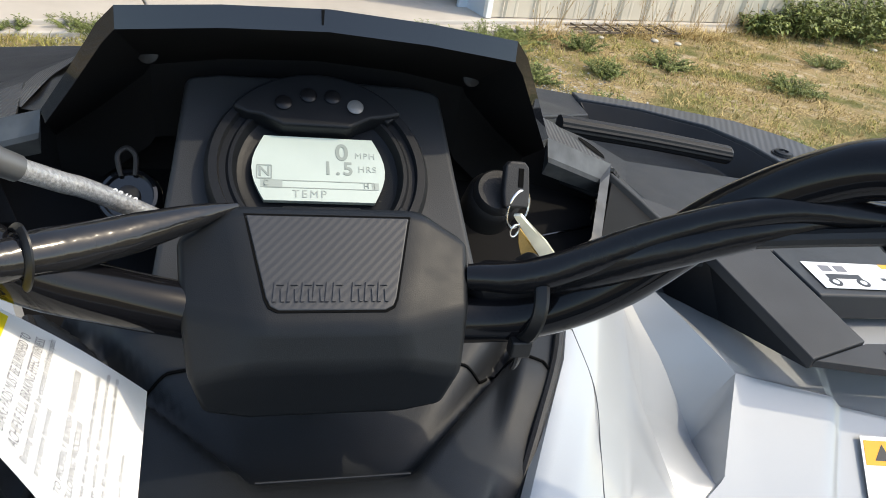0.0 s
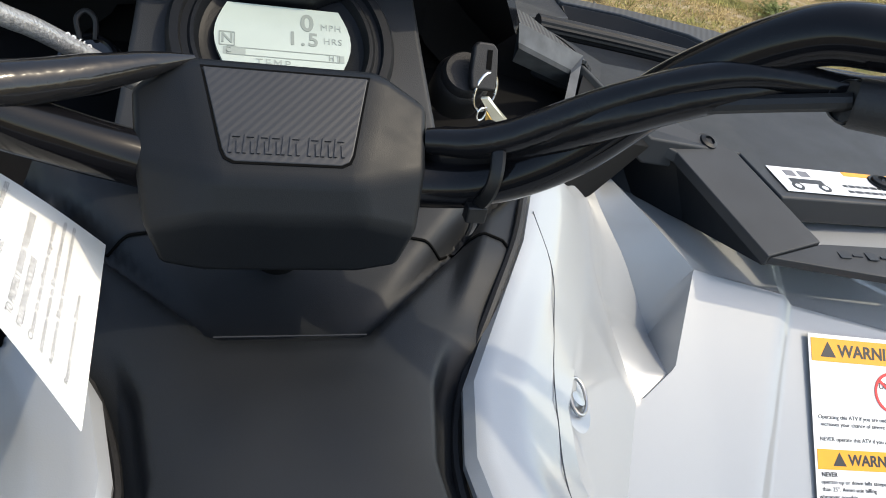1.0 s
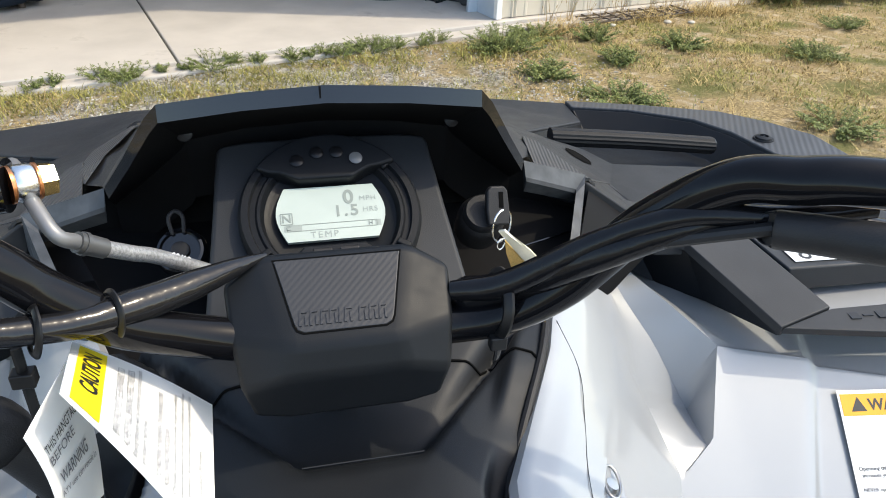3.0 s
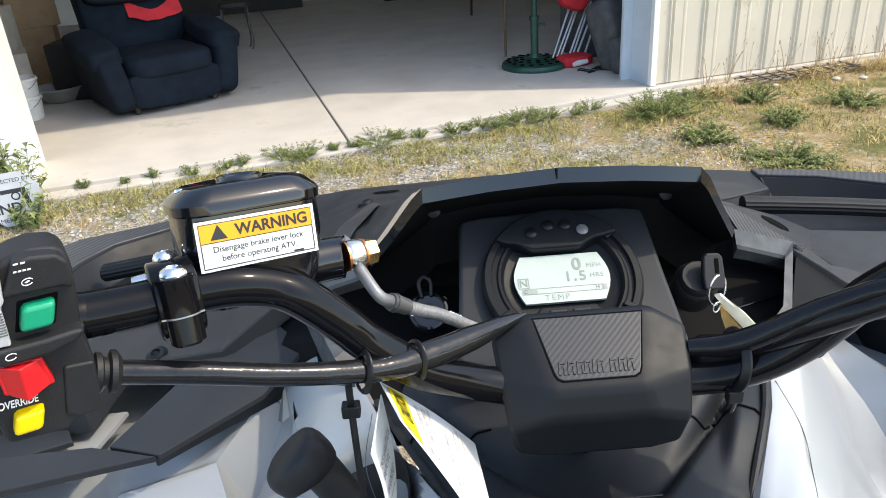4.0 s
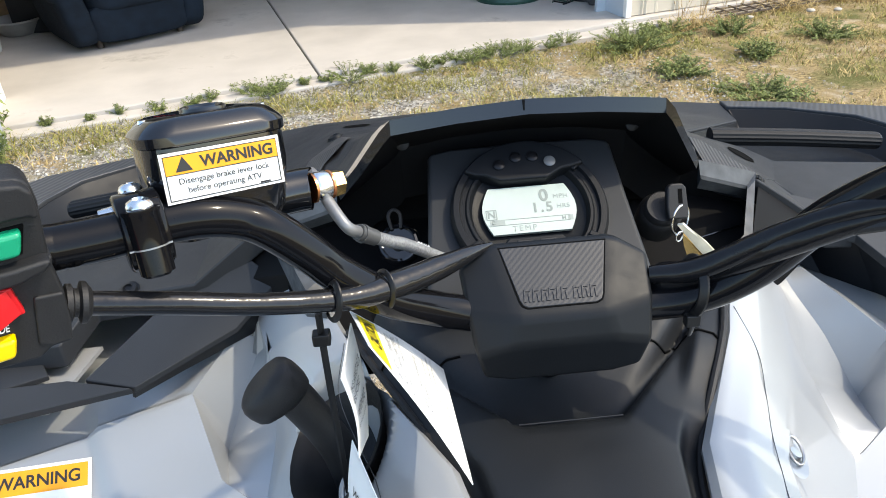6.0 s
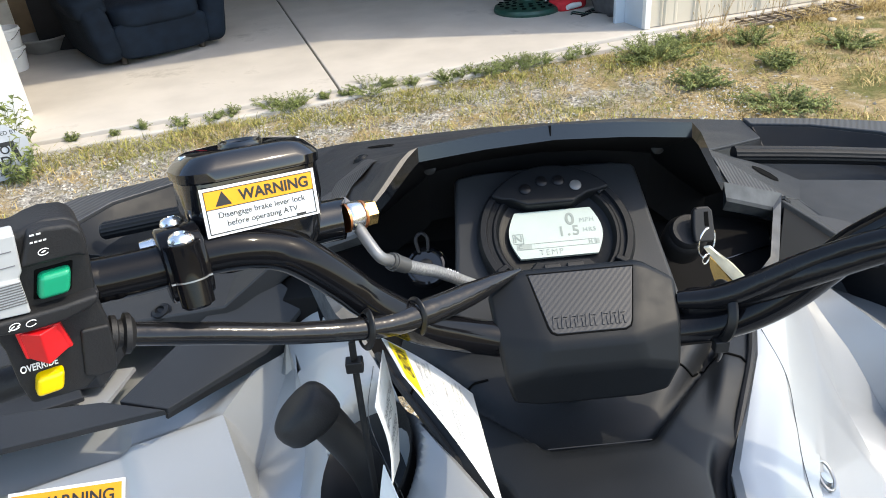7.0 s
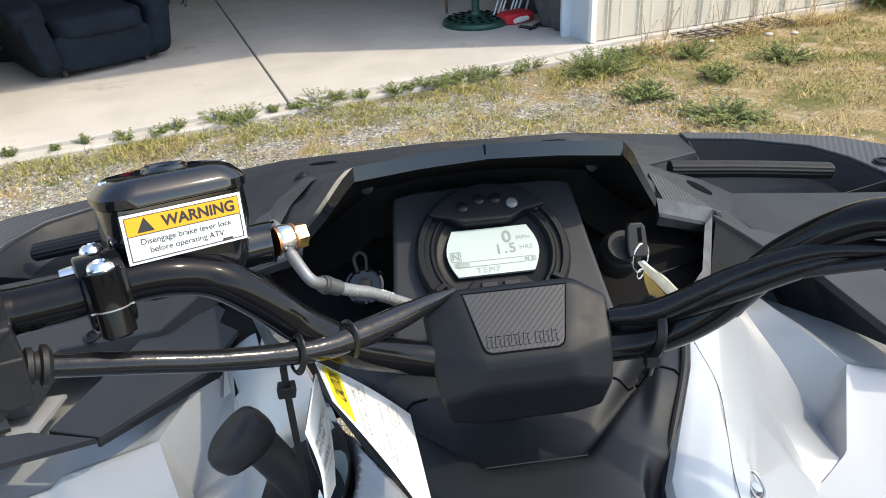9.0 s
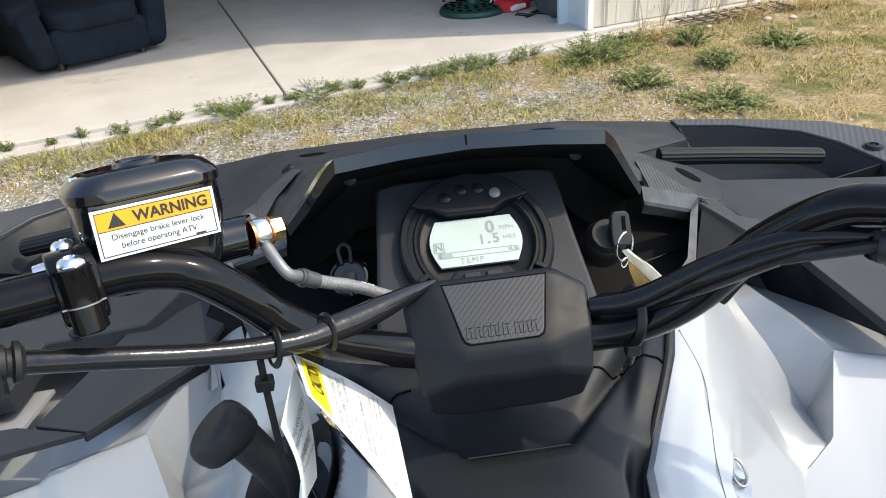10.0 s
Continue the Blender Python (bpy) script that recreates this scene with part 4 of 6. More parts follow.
# the boot takes the near-black recess colour, for the shade of the hollow
part("steering_stem", tube([(-0.005, 0.344, 1.26), (-0.005, 0.344, 1.21), (-0.005, 0.344, 1.12)], [0.011, 0.0135, 0.015], 28, 3), HOLE, atv, "black steering stem boot")

# turn latch with a wire ring on each fender
def latch(p):
    n = V((0.42, -0.12, 0.9)).normalized()
    m = axes(p, V((0.25, 1, 0.0)), n.cross(V((0.25, 1, 0))))
    bm = turned([(0.0055, -0.002), (0.0055, 0.001), (0.0048, 0.002), (0.0045, 0.0035), (0.002, 0.0038), (0.0004, 0.0038)], m, 24)
    ring = [m @ V((0.0120 * math.cos(a) + 0.002, 0.0062 * math.sin(a), 0.0030 + 0.001 * math.cos(a))) for a in np.linspace(0, 2 * math.pi, 21)]
    tube(ring, 0.0011, 8, 2, bm)
    return bm
both("turn_latch", lambda: latch(V((0.151, 0.262, fender_z(0.151, 0.262) + 0.001))), mat("dull zinc wire", (0.40, 0.40, 0.40), 0.32, metal=1.0, vary=0.1, scale=90), label="steel turn latch with a wire ring")
def dish():
    m = axes((0.152, 0.264, fender_z(0.152, 0.264) + 0.0008), (0.25, 1, 0.0), (-1, 0.25, 0.45))
    bm = turned([(1.0, 0.0), (0.92, -0.0008), (0.2, -0.0012)], None, 28)
    bmesh.ops.transform(bm, matrix=m @ Matrix.Diagonal((0.023, 0.0105, 1, 1)), verts=bm.verts)
    return bm
both("latch_dish", dish, SILVER)


def warning_label(m, parent, label):
    p = [(flat(0.094, 0.155), None, 0)]
    p += [(flat(0.090, 0.017, 0, 0.066, 0.0003), None, 1), words("WARNING", 0.0125, 0.008, 0.0655, 0.0006, 0.0003), (triangle(0.012, -0.031, 0.0662, 0.0006), None, 2)]
    p += [(turned([(0.0150, 0.0005), (0.0150, 0.0007), (0.0128, 0.0007), (0.0128, 0.0005)], Matrix.Translation((0.022, 0.038, 0)), 36, caps=False), None, 3), (box((0.027, 0.0022, 0.0002), m=Matrix.Translation((0.022, 0.038, 0.0006)) @ Matrix.Rotation(radians(-40), 4, "Z")), None, 3)]
    p += [words("UNDER", 0.0066, 0.022, 0.0425), words("16", 0.0100, 0.022, 0.0345)]
    p += [words("Operating this ATV if you are under the age of 16", 0.0042, 0.0, 0.0175), words("increases your chance of severe injury or death.", 0.0042, 0.0, 0.0125), words("NEVER operate this ATV if you are under age 16.", 0.0042, 0, 0.002)]
    p += [(flat(0.090, 0.014, 0, -0.012, 0.0003), None, 1), words("WARNING", 0.0105, 0.006, -0.0122, 0.0006, 0.0003), (triangle(0.010, -0.027, -0.0118, 0.0006), None, 2)]
    p += [words("NEVER", 0.0044, -0.036, -0.0225, 0.0004, 0.0001), words("operate up or down hills steeper", 0.0042, -0.015, -0.0275), words("than 25\u00b0. Avoid side hilling", 0.0042, -0.020, -0.0325), words("whenever possible.", 0.0042, -0.029, -0.0375), (bars(5, -0.043, 0.02, -0.046, 0.006, 0.0024, seed=9), None, 2)]
    p += [(flat(0.012, 0.006, 0.032, -0.026, 0.0003), None, 2), (disc(0.0032, 0.0004, Matrix.Translation((0.027, -0.031, 0)), 16), None, 2), (disc(0.0032, 0.0004, Matrix.Translation((0.038, -0.031, 0)), 16), None, 2)]
    return sticker("warning_decal", m, p, [WHITE, ORANGE, BLACKINK, REDINK], parent, label)


RIGHT = axes((0, 0, 0), (0.078, -0.009, -0.002), (0.021, 0.063, 0.0528))
warning_label(Matrix.Translation((0.4305, 0.3800, 1.1080)) @ RIGHT @ Matrix.Scale(1.12, 4) @ Matrix.Translation((0.047, -0.0775, 0)), atv, "white and orange warning decal on the fender")
p = [(flat(0.10, 0.12), None, 0), (flat(0.094, 0.020, 0, 0.047, 0.0003), None, 1), words("WARNING", 0.0145, 0.006, 0.0468, 0.0006, 0.0003), (triangle(0.013, -0.036, 0.0472, 0.0006), None, 2), words("Improper ATV use can result in", 0.0040, -0.020, 0.030), words("SEVERE INJURY or DEATH", 0.0050, 0.018, 0.0245, 0.0004, 0.0001)]
p += [(turned([(0.0130, 0.0005), (0.0130, 0.0007), (0.0110, 0.0007), (0.0110, 0.0005)], Matrix.Translation((0.028, 0.006, 0)), 36, caps=False), None, 3), (turned([(0.0130, 0.0005), (0.0130, 0.0007), (0.0110, 0.0007), (0.0110, 0.0005)], Matrix.Translation((-0.010, 0.006, 0)), 36, caps=False), None, 3), (bars(6, -0.043, 0.04, -0.015, 0.007, 0.0026, seed=5), None, 2)]
sticker("warning_decal", Matrix.Translation((-0.3908, 0.4002, 1.1095)) @ axes((0, 0, 0), (0.997, 0.072, -0.002), (-0.111, 0.775, 0.622)) @ Matrix.Translation((-0.05, -0.06, 0)), p, [WHITE, ORANGE, BLACKINK, REDINK], atv, "white and orange warning decal on the fender")

# -- handlebar
BAR_R = [(0.02, 0.308, 1.287), (0.060, 0.3080, 1.2860), (0.088, 0.3025, 1.2930), (0.118, 0.293, 1.316), (0.150, 0.281, 1.358), (0.178, 0.2575, 1.391), (0.200, 0.2375, 1.400), (0.225, 0.2205, 1.405), (0.30, 0.1745, 1.4085), (0.44, 0.089, 1.4095)]
BAR_L = [(-0.02, 0.307, 1.288), (-0.056, 0.3065, 1.291), (-0.0711, 0.3050, 1.2955), (-0.090, 0.2995, 1.3050), (-0.1150, 0.2900, 1.3215), (-0.1416, 0.2841, 1.3461), (-0.1548, 0.2807, 1.3627), (-0.1739, 0.2761, 1.3838), (-0.1867, 0.2742, 1.3922), (-0.2024, 0.2677, 1.3987), (-0.2203, 0.2604, 1.4014), (-0.2447, 0.2485, 1.4022), (-0.2684, 0.2372, 1.4043), (-0.2872, 0.2265, 1.4071), (-0.44, 0.139, 1.425)]
part("handlebar", tube(BAR_L[::-1] + BAR_R, 0.0116, 24), TUBE, atv, "glossy black steel handlebar")
GRIP = mat("moulded grip rubber", (0.014, 0.014, 0.015), 0.5, vary=0.25, scale=160, bump=0.5, bump_scale=170, spec=0.3)
part("grip", tube([(0.325, 0.159, 1.4087), (0.44, 0.089, 1.4095)], 0.0168, 20, 1), GRIP, atv, "black rubber grip")

# bar pad: a moulded cover over the clamp, a raised plateau with sloping cheeks
PAD_X = -0.0065
def pad_shell():
    bm = bmesh.new()
    half_rows = [[(0.038, 0.3455, 1.296), (0.055, 0.338, 1.292)], [(0.0405, 0.3385, 1.3245), (0.0605, 0.3330, 1.3120)],
                 [(0.0405, 0.3305, 1.3286), (0.0635, 0.3220, 1.3180)], [(0.0290, 0.2845, 1.2998), (0.0610, 0.2960, 1.2995)],
                 [(0.0330, 0.2790, 1.2830), (0.0575, 0.2805, 1.2765)], [(0.0330, 0.2840, 1.2505), (0.0525, 0.2840, 1.2550)], [(0.0340, 0.3400, 1.2490), (0.0500, 0.3400, 1.2530)]]
    grid_ = [[bm.verts.new((PAD_X + side * r[k][0], r[k][1], r[k][2])) for side, k in ((-1, 1), (-1, 0), (1, 0), (1, 1))] for r in half_rows]
    for a, b in zip(grid_, grid_[1:]):
        for i in range(3):
            bm.faces.new((a[i], a[i + 1], b[i + 1], b[i]))
    for i in (0, 3):
        hub = bm.verts.new((PAD_X + (-0.053 if i == 0 else 0.053), 0.3180, 1.2860))
        col = [r[i] for r in grid_]
        for a, b in zip(col, col[1:] + col[:1]):
            bm.faces.new((a, b, hub))
    bm.faces.new([r for r in grid_[0]] + [r for r in grid_[-1]][::-1])
    return bm
pad = part("bar_pad", pad_shell(), POD, atv, "moulded black handlebar cover", smooth=60, bevel=0.0050, segments=4)
pad.modifiers["edge"].angle_limit = radians(11)
TOP = axes((PAD_X, 0.3080, 1.3142), (1, 0, 0), (0, 0.0455, 0.0278))
inset = [(-0.0348, 0.0228), (0.0348, 0.0228), (0.0266, -0.0150), (0.0250, -0.0185), (0.0216, -0.0203), (-0.0216, -0.0203), (-0.0250, -0.0185), (-0.0266, -0.0150)]
part("pad_groove", slab([TOP @ V((x * 1.03, y * 1.04, 0.0005)) for x, y in inset], TOP.to_3x3() @ V((0, 0, -0.003))), HOLE, pad)
part("pad_inlay", slab([(x, y, 0.0010) for x, y in inset], (0, 0, -0.003)), CARBON, pad, "carbon-look inlay", bevel=0.0006, m=TOP)
for k, x in enumerate([-0.0218, -0.0162, -0.0106, -0.0060, -0.0024, 0.0020, 0.0098, 0.0152, 0.0206]):
    w = 0.0046 if k != 4 else 0.0016
    mark = bmesh.new()
    slab([(x - w / 2 + 0.0010, -0.0080, 0.0008), (x + w / 2, -0.0080, 0.0008), (x + w / 2, -0.0095, 0.0008), (x - w / 2 + 0.0016, -0.0095, 0.0008), (x - w / 2 + 0.0014, -0.0168, 0.0008), (x - w / 2, -0.0168, 0.0008)], (0, 0, 0.0009), mark)
    if k != 4:
        slab([(x + w / 2 - 0.0013, -0.0110, 0.0008), (x + w / 2, -0.0110, 0.0008), (x + w / 2, -0.0168, 0.0008), (x + w / 2 - 0.0013, -0.0168, 0.0008)], (0, 0, 0.0009), mark)
    part("raised_letter", mark, CARBON, pad, m=TOP, smooth=None)

# cable sleeves
DULL_SLEEVE = mat("satin black vinyl sleeve", (0.006, 0.006, 0.007), 0.20, vary=0.15, scale=60, bump=0.8, bump_scale=34, spec=0.26, rvary=0.08)
part("cable_sleeve", tube([(-0.045, 0.3352, 1.3262), (-0.060, 0.325, 1.327), (-0.082, 0.309, 1.328), (-0.108, 0.291, 1.3305), (-0.135, 0.2725, 1.336), (-0.18, 0.2540, 1.3496), (-0.22, 0.2395, 1.3648), (-0.262, 0.2275, 1.378)], [0.0015, 0.0050, 0.0078, 0.0088, 0.0070, 0.0062, 0.0062, 0.0062], 16, 10), SLEEVE, atv, "shiny black vinyl cable sleeve")
part("cable_grommet", turned([(0.0062, 0), (0.0095, 0.0015), (0.0095, 0.004), (0.0072, 0.005), (0.0072, 0.007), (0.0105, 0.008), (0.0105, 0.0105), (0.007, 0.013)], axes((-0.2680, 0.2245, 1.3805), (-0.45, 0.89, 0.0), (0.28, 0.13, 0.95)), 24), RUBBER, atv, "ribbed black cable grommet")
part("cable_sleeve", tube([(0.056, 0.319, 1.2985), (0.066, 0.3155, 1.3005), (0.090, 0.308, 1.307), (0.127, 0.280, 1.342), (0.165, 0.262, 1.366), (0.20, 0.250, 1.376), (0.25, 0.232, 1.372), (0.31, 0.215, 1.36)], [0.006, 0.0105, 0.0105, 0.009, 0.0075, 0.006, 0.006, 0.006], 16), DULL_SLEEVE, atv, "shiny black vinyl cable sleeve")
part("cable_sleeve", tube([(0.056, 0.312, 1.306), (0.085, 0.301, 1.315), (0.125, 0.282, 1.348), (0.16, 0.262, 1.372), (0.20, 0.244, 1.378), (0.24, 0.232, 1.386)], [0.006, 0.008, 0.007, 0.006, 0.0055, 0.0055], 14), DULL_SLEEVE, atv, "shiny black vinyl cable sleeve")
part("throttle_cable", tube([(0.1380, 0.2715, 1.3510), (0.1423, 0.2695, 1.3526), (0.1685, 0.2534, 1.3645), (0.1922, 0.2373, 1.3756)], 0.0036, 10), RUBBER, atv)
part("cable_end", turned([(0.0060, 0), (0.0066, 0.003), (0.004, 0.005)], axes((0.1405, 0.2702, 1.3520), (0, 0.5, -0.8), (-0.45, 0.75, 0.4)), 16), RUBBER, atv)
part("throttle_boot", tube([(0.1913, 0.2375, 1.3756), (0.1943, 0.2368, 1.3753), (0.2072, 0.2198, 1.3802), (0.2183, 0.2030, 1.3848), (0.27, 0.13, 1.405)], [0.0075, 0.0096, 0.0096, 0.0096, 0.0096], 20), RUBBER, atv, "soft black throttle cable boot", smooth=50)

# master cylinder with its reservoir
RES = axes((-0.1895, 0.2760, 1.4255), (0.868, 0.49, -0.095), (-0.1, 0.19, 0.97))
def stadium(w, d, r, n=7):
    pts = []
    for cx, cz, a0 in ((w - r, d - r, 0), (-w + r, d - r, 90), (-w + r, -d + r, 180), (w - r, -d + r, 270)):
        pts += [(cx + r * math.cos(radians(a0 + 90 * k / (n - 1))), cz + r * math.sin(radians(a0 + 90 * k / (n - 1)))) for k in range(n)]
    return pts
def res_ring(w, d, r, y, zc=-0.0225):
    return [RES @ V((a, y, zc + b)) for a, b in stadium(w, d, r)]
reservoir = part("brake_reservoir", loft([res_ring(0.030, 0.015, 0.012, -0.040), res_ring(0.0345, 0.019, 0.013, -0.030), res_ring(0.0375, 0.0222, 0.013, -0.005), res_ring(0.0372, 0.0222, 0.013, 0.0115)]), GLOSS, atv, "gloss black brake fluid reservoir", smooth=50)
part("reservoir_lid", loft([res_ring(0.0375, 0.0232, 0.015, 0.0108), res_ring(0.0390, 0.0244, 0.016, 0.0118), res_ring(0.0392, 0.0246, 0.016, 0.0165), res_ring(0.0378, 0.0234, 0.016, 0.0188), res_ring(0.0330, 0.0200, 0.014, 0.0232), res_ring(0.0290, 0.0175, 0.013, 0.0250), res_ring(0.0160, 0.0120, 0.011, 0.0258), res_ring(0.0125, 0.0095, 0.009, 0.0250)]), GLOSS, reservoir, "glossy domed lid", smooth=30)
part("lid_boss", turned([(0.0125, 0.0), (0.0120, 0.0032), (0.0105, 0.0040), (0.0090, 0.0030), (0.0085, 0.0012), (0.0050, 0.0012), (0.0045, 0.0030), (0.0004, 0.0032)], RES @ Matrix.Translation((0, 0.0238, -0.0225)) @ Matrix.Rotation(radians(-90), 4, "X"), 28), GLOSS, reservoir)
for x in (-0.0310, 0.0310):
    part("lid_screw", turned([(0.0032, 0.0), (0.0028, 0.0016), (0.0004, 0.0020)], RES @ Matrix.Translation((x, 0.0228, -0.0225)) @ Matrix.Rotation(radians(-90), 4, "X"), 18), CHROME, reservoir)
p = [(flat(0.067, 0.0275), None, 0), (flat(0.0630, 0.0100, 0, 0.0068, 0.0003), None, 1), words("WARNING", 0.0085, 0.0085, 0.0066, 0.0006, 0.00025), (triangle(0.0085, -0.0215, 0.0069, 0.0006), None, 2), words("Disengage brake lever lock", 0.0047, 0.0, -0.0023), words("before operating ATV.", 0.0047, 0.0, -0.0075), (bars(1, 0.019, 0.029, -0.0112, 0.003, 0.0010, seed=2), None, 2)]
p += [(flat(0.0634, 0.0005, 0, y, 0.0003), None, 2) for y in (0.0119, 0.0017, -0.0121)] + [(flat(0.0005, 0.024, x, 0, 0.0003), None, 2) for x in (-0.0315, 0.0315)]
sticker("warning_label", RES @ Matrix.Translation((-0.0012, -0.0040, 0.0006)) @ Matrix.Scale(0.93, 4), p, [WHITE, ORANGE, BLACKINK], reservoir, "white and orange warning label")
part("cylinder_body", tube([RES @ V((-0.030, -0.030, -0.026)), RES @ V((0.040, -0.0275, -0.020)), RES @ V((0.0515, -0.0275, -0.017))], 0.0125, 20, 2), GLOSS, atv, "black brake master cylinder")
BAN = RES @ Matrix.Translation((0.0515, -0.0275, -0.017)) @ Matrix.Rotation(radians(90), 4, "Y")
part("copper_washer", disc(0.0088, 0.0014, BAN, 28), COPPER, atv)
part("banjo_fitting", turned([(0.0078, 0.0014), (0.0088, 0.003), (0.0088, 0.0095), (0.0078, 0.0112)], BAN, 28), CHROME, atv, "zinc banjo fitting")
part("copper_washer", disc(0.0086, 0.0012, BAN @ Matrix.Translation((0, 0, 0.0112)), 28), COPPER, atv)
part("banjo_bolt", disc(0.0082, 0.0070, BAN @ Matrix.Translation((0, 0, 0.0124)), 6, 0.0076), BRASS, atv, "yellow zinc banjo bolt")
elbow = [BAN @ V((0.004, 0.002, 0.006)), BAN @ V((0.0125, 0.005, 0.006))]
hose_line = [*elbow, V((-0.1355, 0.2950, 1.3730)), V((-0.128, 0.3020, 1.3620))]
part("hose_elbow", tube(hose_line, [0.0048, 0.0038, 0.0035, 0.0038], 14), mat("satin zinc elbow", (0.22, 0.22, 0.22), 0.45, metal=0.5, vary=0.1, scale=60), atv)
FERRULE = mat("dull grey crimp sleeve", (0.10, 0.10, 0.10), 0.42, metal=0.5, vary=0.15, scale=60)
part("hose_ferrule", tube([(-0.1285, 0.3016, 1.3626), (-0.1245, 0.3052, 1.3585), (-0.1195, 0.3098, 1.3533)], [0.0052, 0.0052, 0.0050], 16), FERRULE, atv)
part("ferrule_band", tube([(-0.1270, 0.3030, 1.3610), (-0.1255, 0.3043, 1.3595)], 0.0058, 16, 1), FERRULE, atv)
BRAID = mat("braided steel hose", (0.29, 0.29, 0.29), 0.30, metal=0.3, vary=0.35, scale=650, bump=0.35, bump_scale=800, coat=0.8)
part("brake_hose", tube([(-0.1200, 0.3093, 1.3538), (-0.1145, 0.3158, 1.3478), (-0.109, 0.322, 1.342), (-0.100, 0.3325, 1.3326), (-0.075, 0.3565, 1.3045), (-0.05, 0.3745, 1.2795), (-0.03, 0.385, 1.25)], 0.0042, 14), BRAID, atv, "braided steel brake hose")

part("hose_print", text_bm("02/18", 0.0058, 0.0001, 0.0001, 1.1), WHITE, atv, m=axes((-0.0905, 0.3398, 1.3262), (0.025, 0.024, -0.028), (0.5, 0.35, 0.8)), smooth=None)

# handlebar clamp of the cylinder: x along the bar, z out of the rear face
CLA = axes((-0.2318, 0.2547, 1.4018), (0.90, 0.44, -0.03), (0, 0.35, 0.94))
def clamp_body():
    pts = [(0.0200 * math.copysign(abs(math.cos(a)) ** 0.8, math.cos(a)) - 0.0008, 0.0172 * math.copysign(abs(math.sin(a)) ** 0.85, math.sin(a)) - 0.001) for a in (2 * math.pi * k / 36 for k in range(36))]
    return loft([[CLA @ V((f, x * q, y * q)) for x, y in pts] for f, q in ((-0.0108, 0.93), (-0.0096, 1.0), (0.0096, 1.0), (0.0108, 0.93))])
clamp_part = part("bar_clamp", clamp_body(), TUBE, atv, "black cast handlebar clamp", smooth=50)
UPRIGHT = Matrix.Rotation(radians(-90), 4, "X")
part("clamp_barrel", turned([(0.0070, -0.0225), (0.0084, -0.0212), (0.0086, -0.0080), (0.0086, 0.0085), (0.0092, 0.0095), (0.0092, 0.0112), (0.0070, 0.0118)], CLA @ Matrix.Translation((0, 0, 0.0142)) @ UPRIGHT, 28), TUBE, clamp_part, smooth=40)
for y, z, r, tilt in ((0.0112, 0.0142, 0.0068, 12), (0.0178, -0.0085, 0.0060, 0)):
    m = CLA @ Matrix.Translation((0, y, z)) @ Matrix.Rotation(radians(tilt), 4, "X") @ UPRIGHT
    part("clamp_bolt", turned([(r, 0), (r, 0.0012), (r * 0.96, 0.0026), (r * 0.80, 0.0042), (r * 0.45, 0.0052), (r * 0.36, 0.0040), (0.0004, 0.0040)], m, 24), CHROME, clamp_part)
SPLIT = mat("bright parting line", (0.25, 0.25, 0.25), 0.3, metal=0.5, vary=0.1, scale=80)
part("clamp_split", box((0.0204, 0.0007, 0.0372), m=CLA @ Matrix.Translation((0, -0.0080, -0.0012))), SPLIT, clamp_part)
part("clamp_split", turned([(0.0089, -0.0004), (0.0089, 0.0004)], CLA @ Matrix.Translation((0, -0.0080, 0.0142)) @ UPRIGHT, 28), SPLIT, clamp_part)
part("lever_pivot", tube([(-0.230, 0.290, 1.400), (-0.262, 0.280, 1.396)], 0.0055, 12, 1), CHROME, atv)

# switch block on the left grip
su, sv = V((0.8634, 0.5020, -0.0502)), V((0.2850, 0.1260, 0.9500)).normalized()
n_sw = su.cross(sv).normalized()
SW = Matrix(((su.x, sv.x, n_sw.x, -0.2681), (su.y, sv.y, n_sw.y, 0.1988), (su.z, sv.z, n_sw.z, 1.4259), (0, 0, 0, 1)))
def sw_slab(points, front, back):
    return slab([SW @ V((x, y, front)) for x, y in points], n_sw * (back - front))
upper = [(-0.0345, 0.005), (-0.034, 0.0205), (-0.0287, 0.0290), (-0.0159, 0.0262), (-0.0105, 0.0285), (-0.004, 0.0298), (0.0055, 0.0285), (0.0105, 0.0240), (0.0135, 0.0153), (0.0183, -0.0098), (0.0179, -0.0139), (-0.0255, -0.0150), (-0.033, -0.0006)]
block = part("switch_block", sw_slab(upper, -0.0055, -0.027), RUBBER, atv, "black handlebar switch block", bevel=0.004, segments=3)
part("switch_housing", tube([(-0.2770, 0.2313, 1.4059), (-0.2795, 0.2300, 1.4062), (-0.3000, 0.2190, 1.4085)], [0.0160, 0.0180, 0.0200], 28, 3), RUBBER, block)
part("switch_crown", sw_slab([(-0.0135, 0.0125), (-0.0112, 0.0278), (-0.005, 0.0290), (0.005, 0.0277), (0.0098, 0.0235), (0.0127, 0.0140), (0.0127, 0.0095), (0.009, 0.0120)], 0.0005, -0.02), RUBBER, block, bevel=0.003, segments=3)
part("switch_lower", sw_slab([(0.0202, -0.0120), (0.0202, -0.0176), (0.0253, -0.031), (0.029, -0.0476), (0.0303, -0.0606), (0.0215, -0.0604), (0.0166, -0.0648), (-0.0076, -0.0630), (-0.0131, -0.0499), (-0.0188, -0.0302), (-0.0258, -0.0149), (-0.020, -0.0120)], -0.0060, -0.040), RUBBER, block, bevel=0.002)
part("lower_shell", sw_slab([(0.012, -0.0300), (0.0250, -0.0315), (0.0288, -0.0476), (0.0300, -0.0590), (0.0215, -0.0590), (0.0150, -0.0560)], -0.0045, -0.02), RUBBER, block, bevel=0.0015)
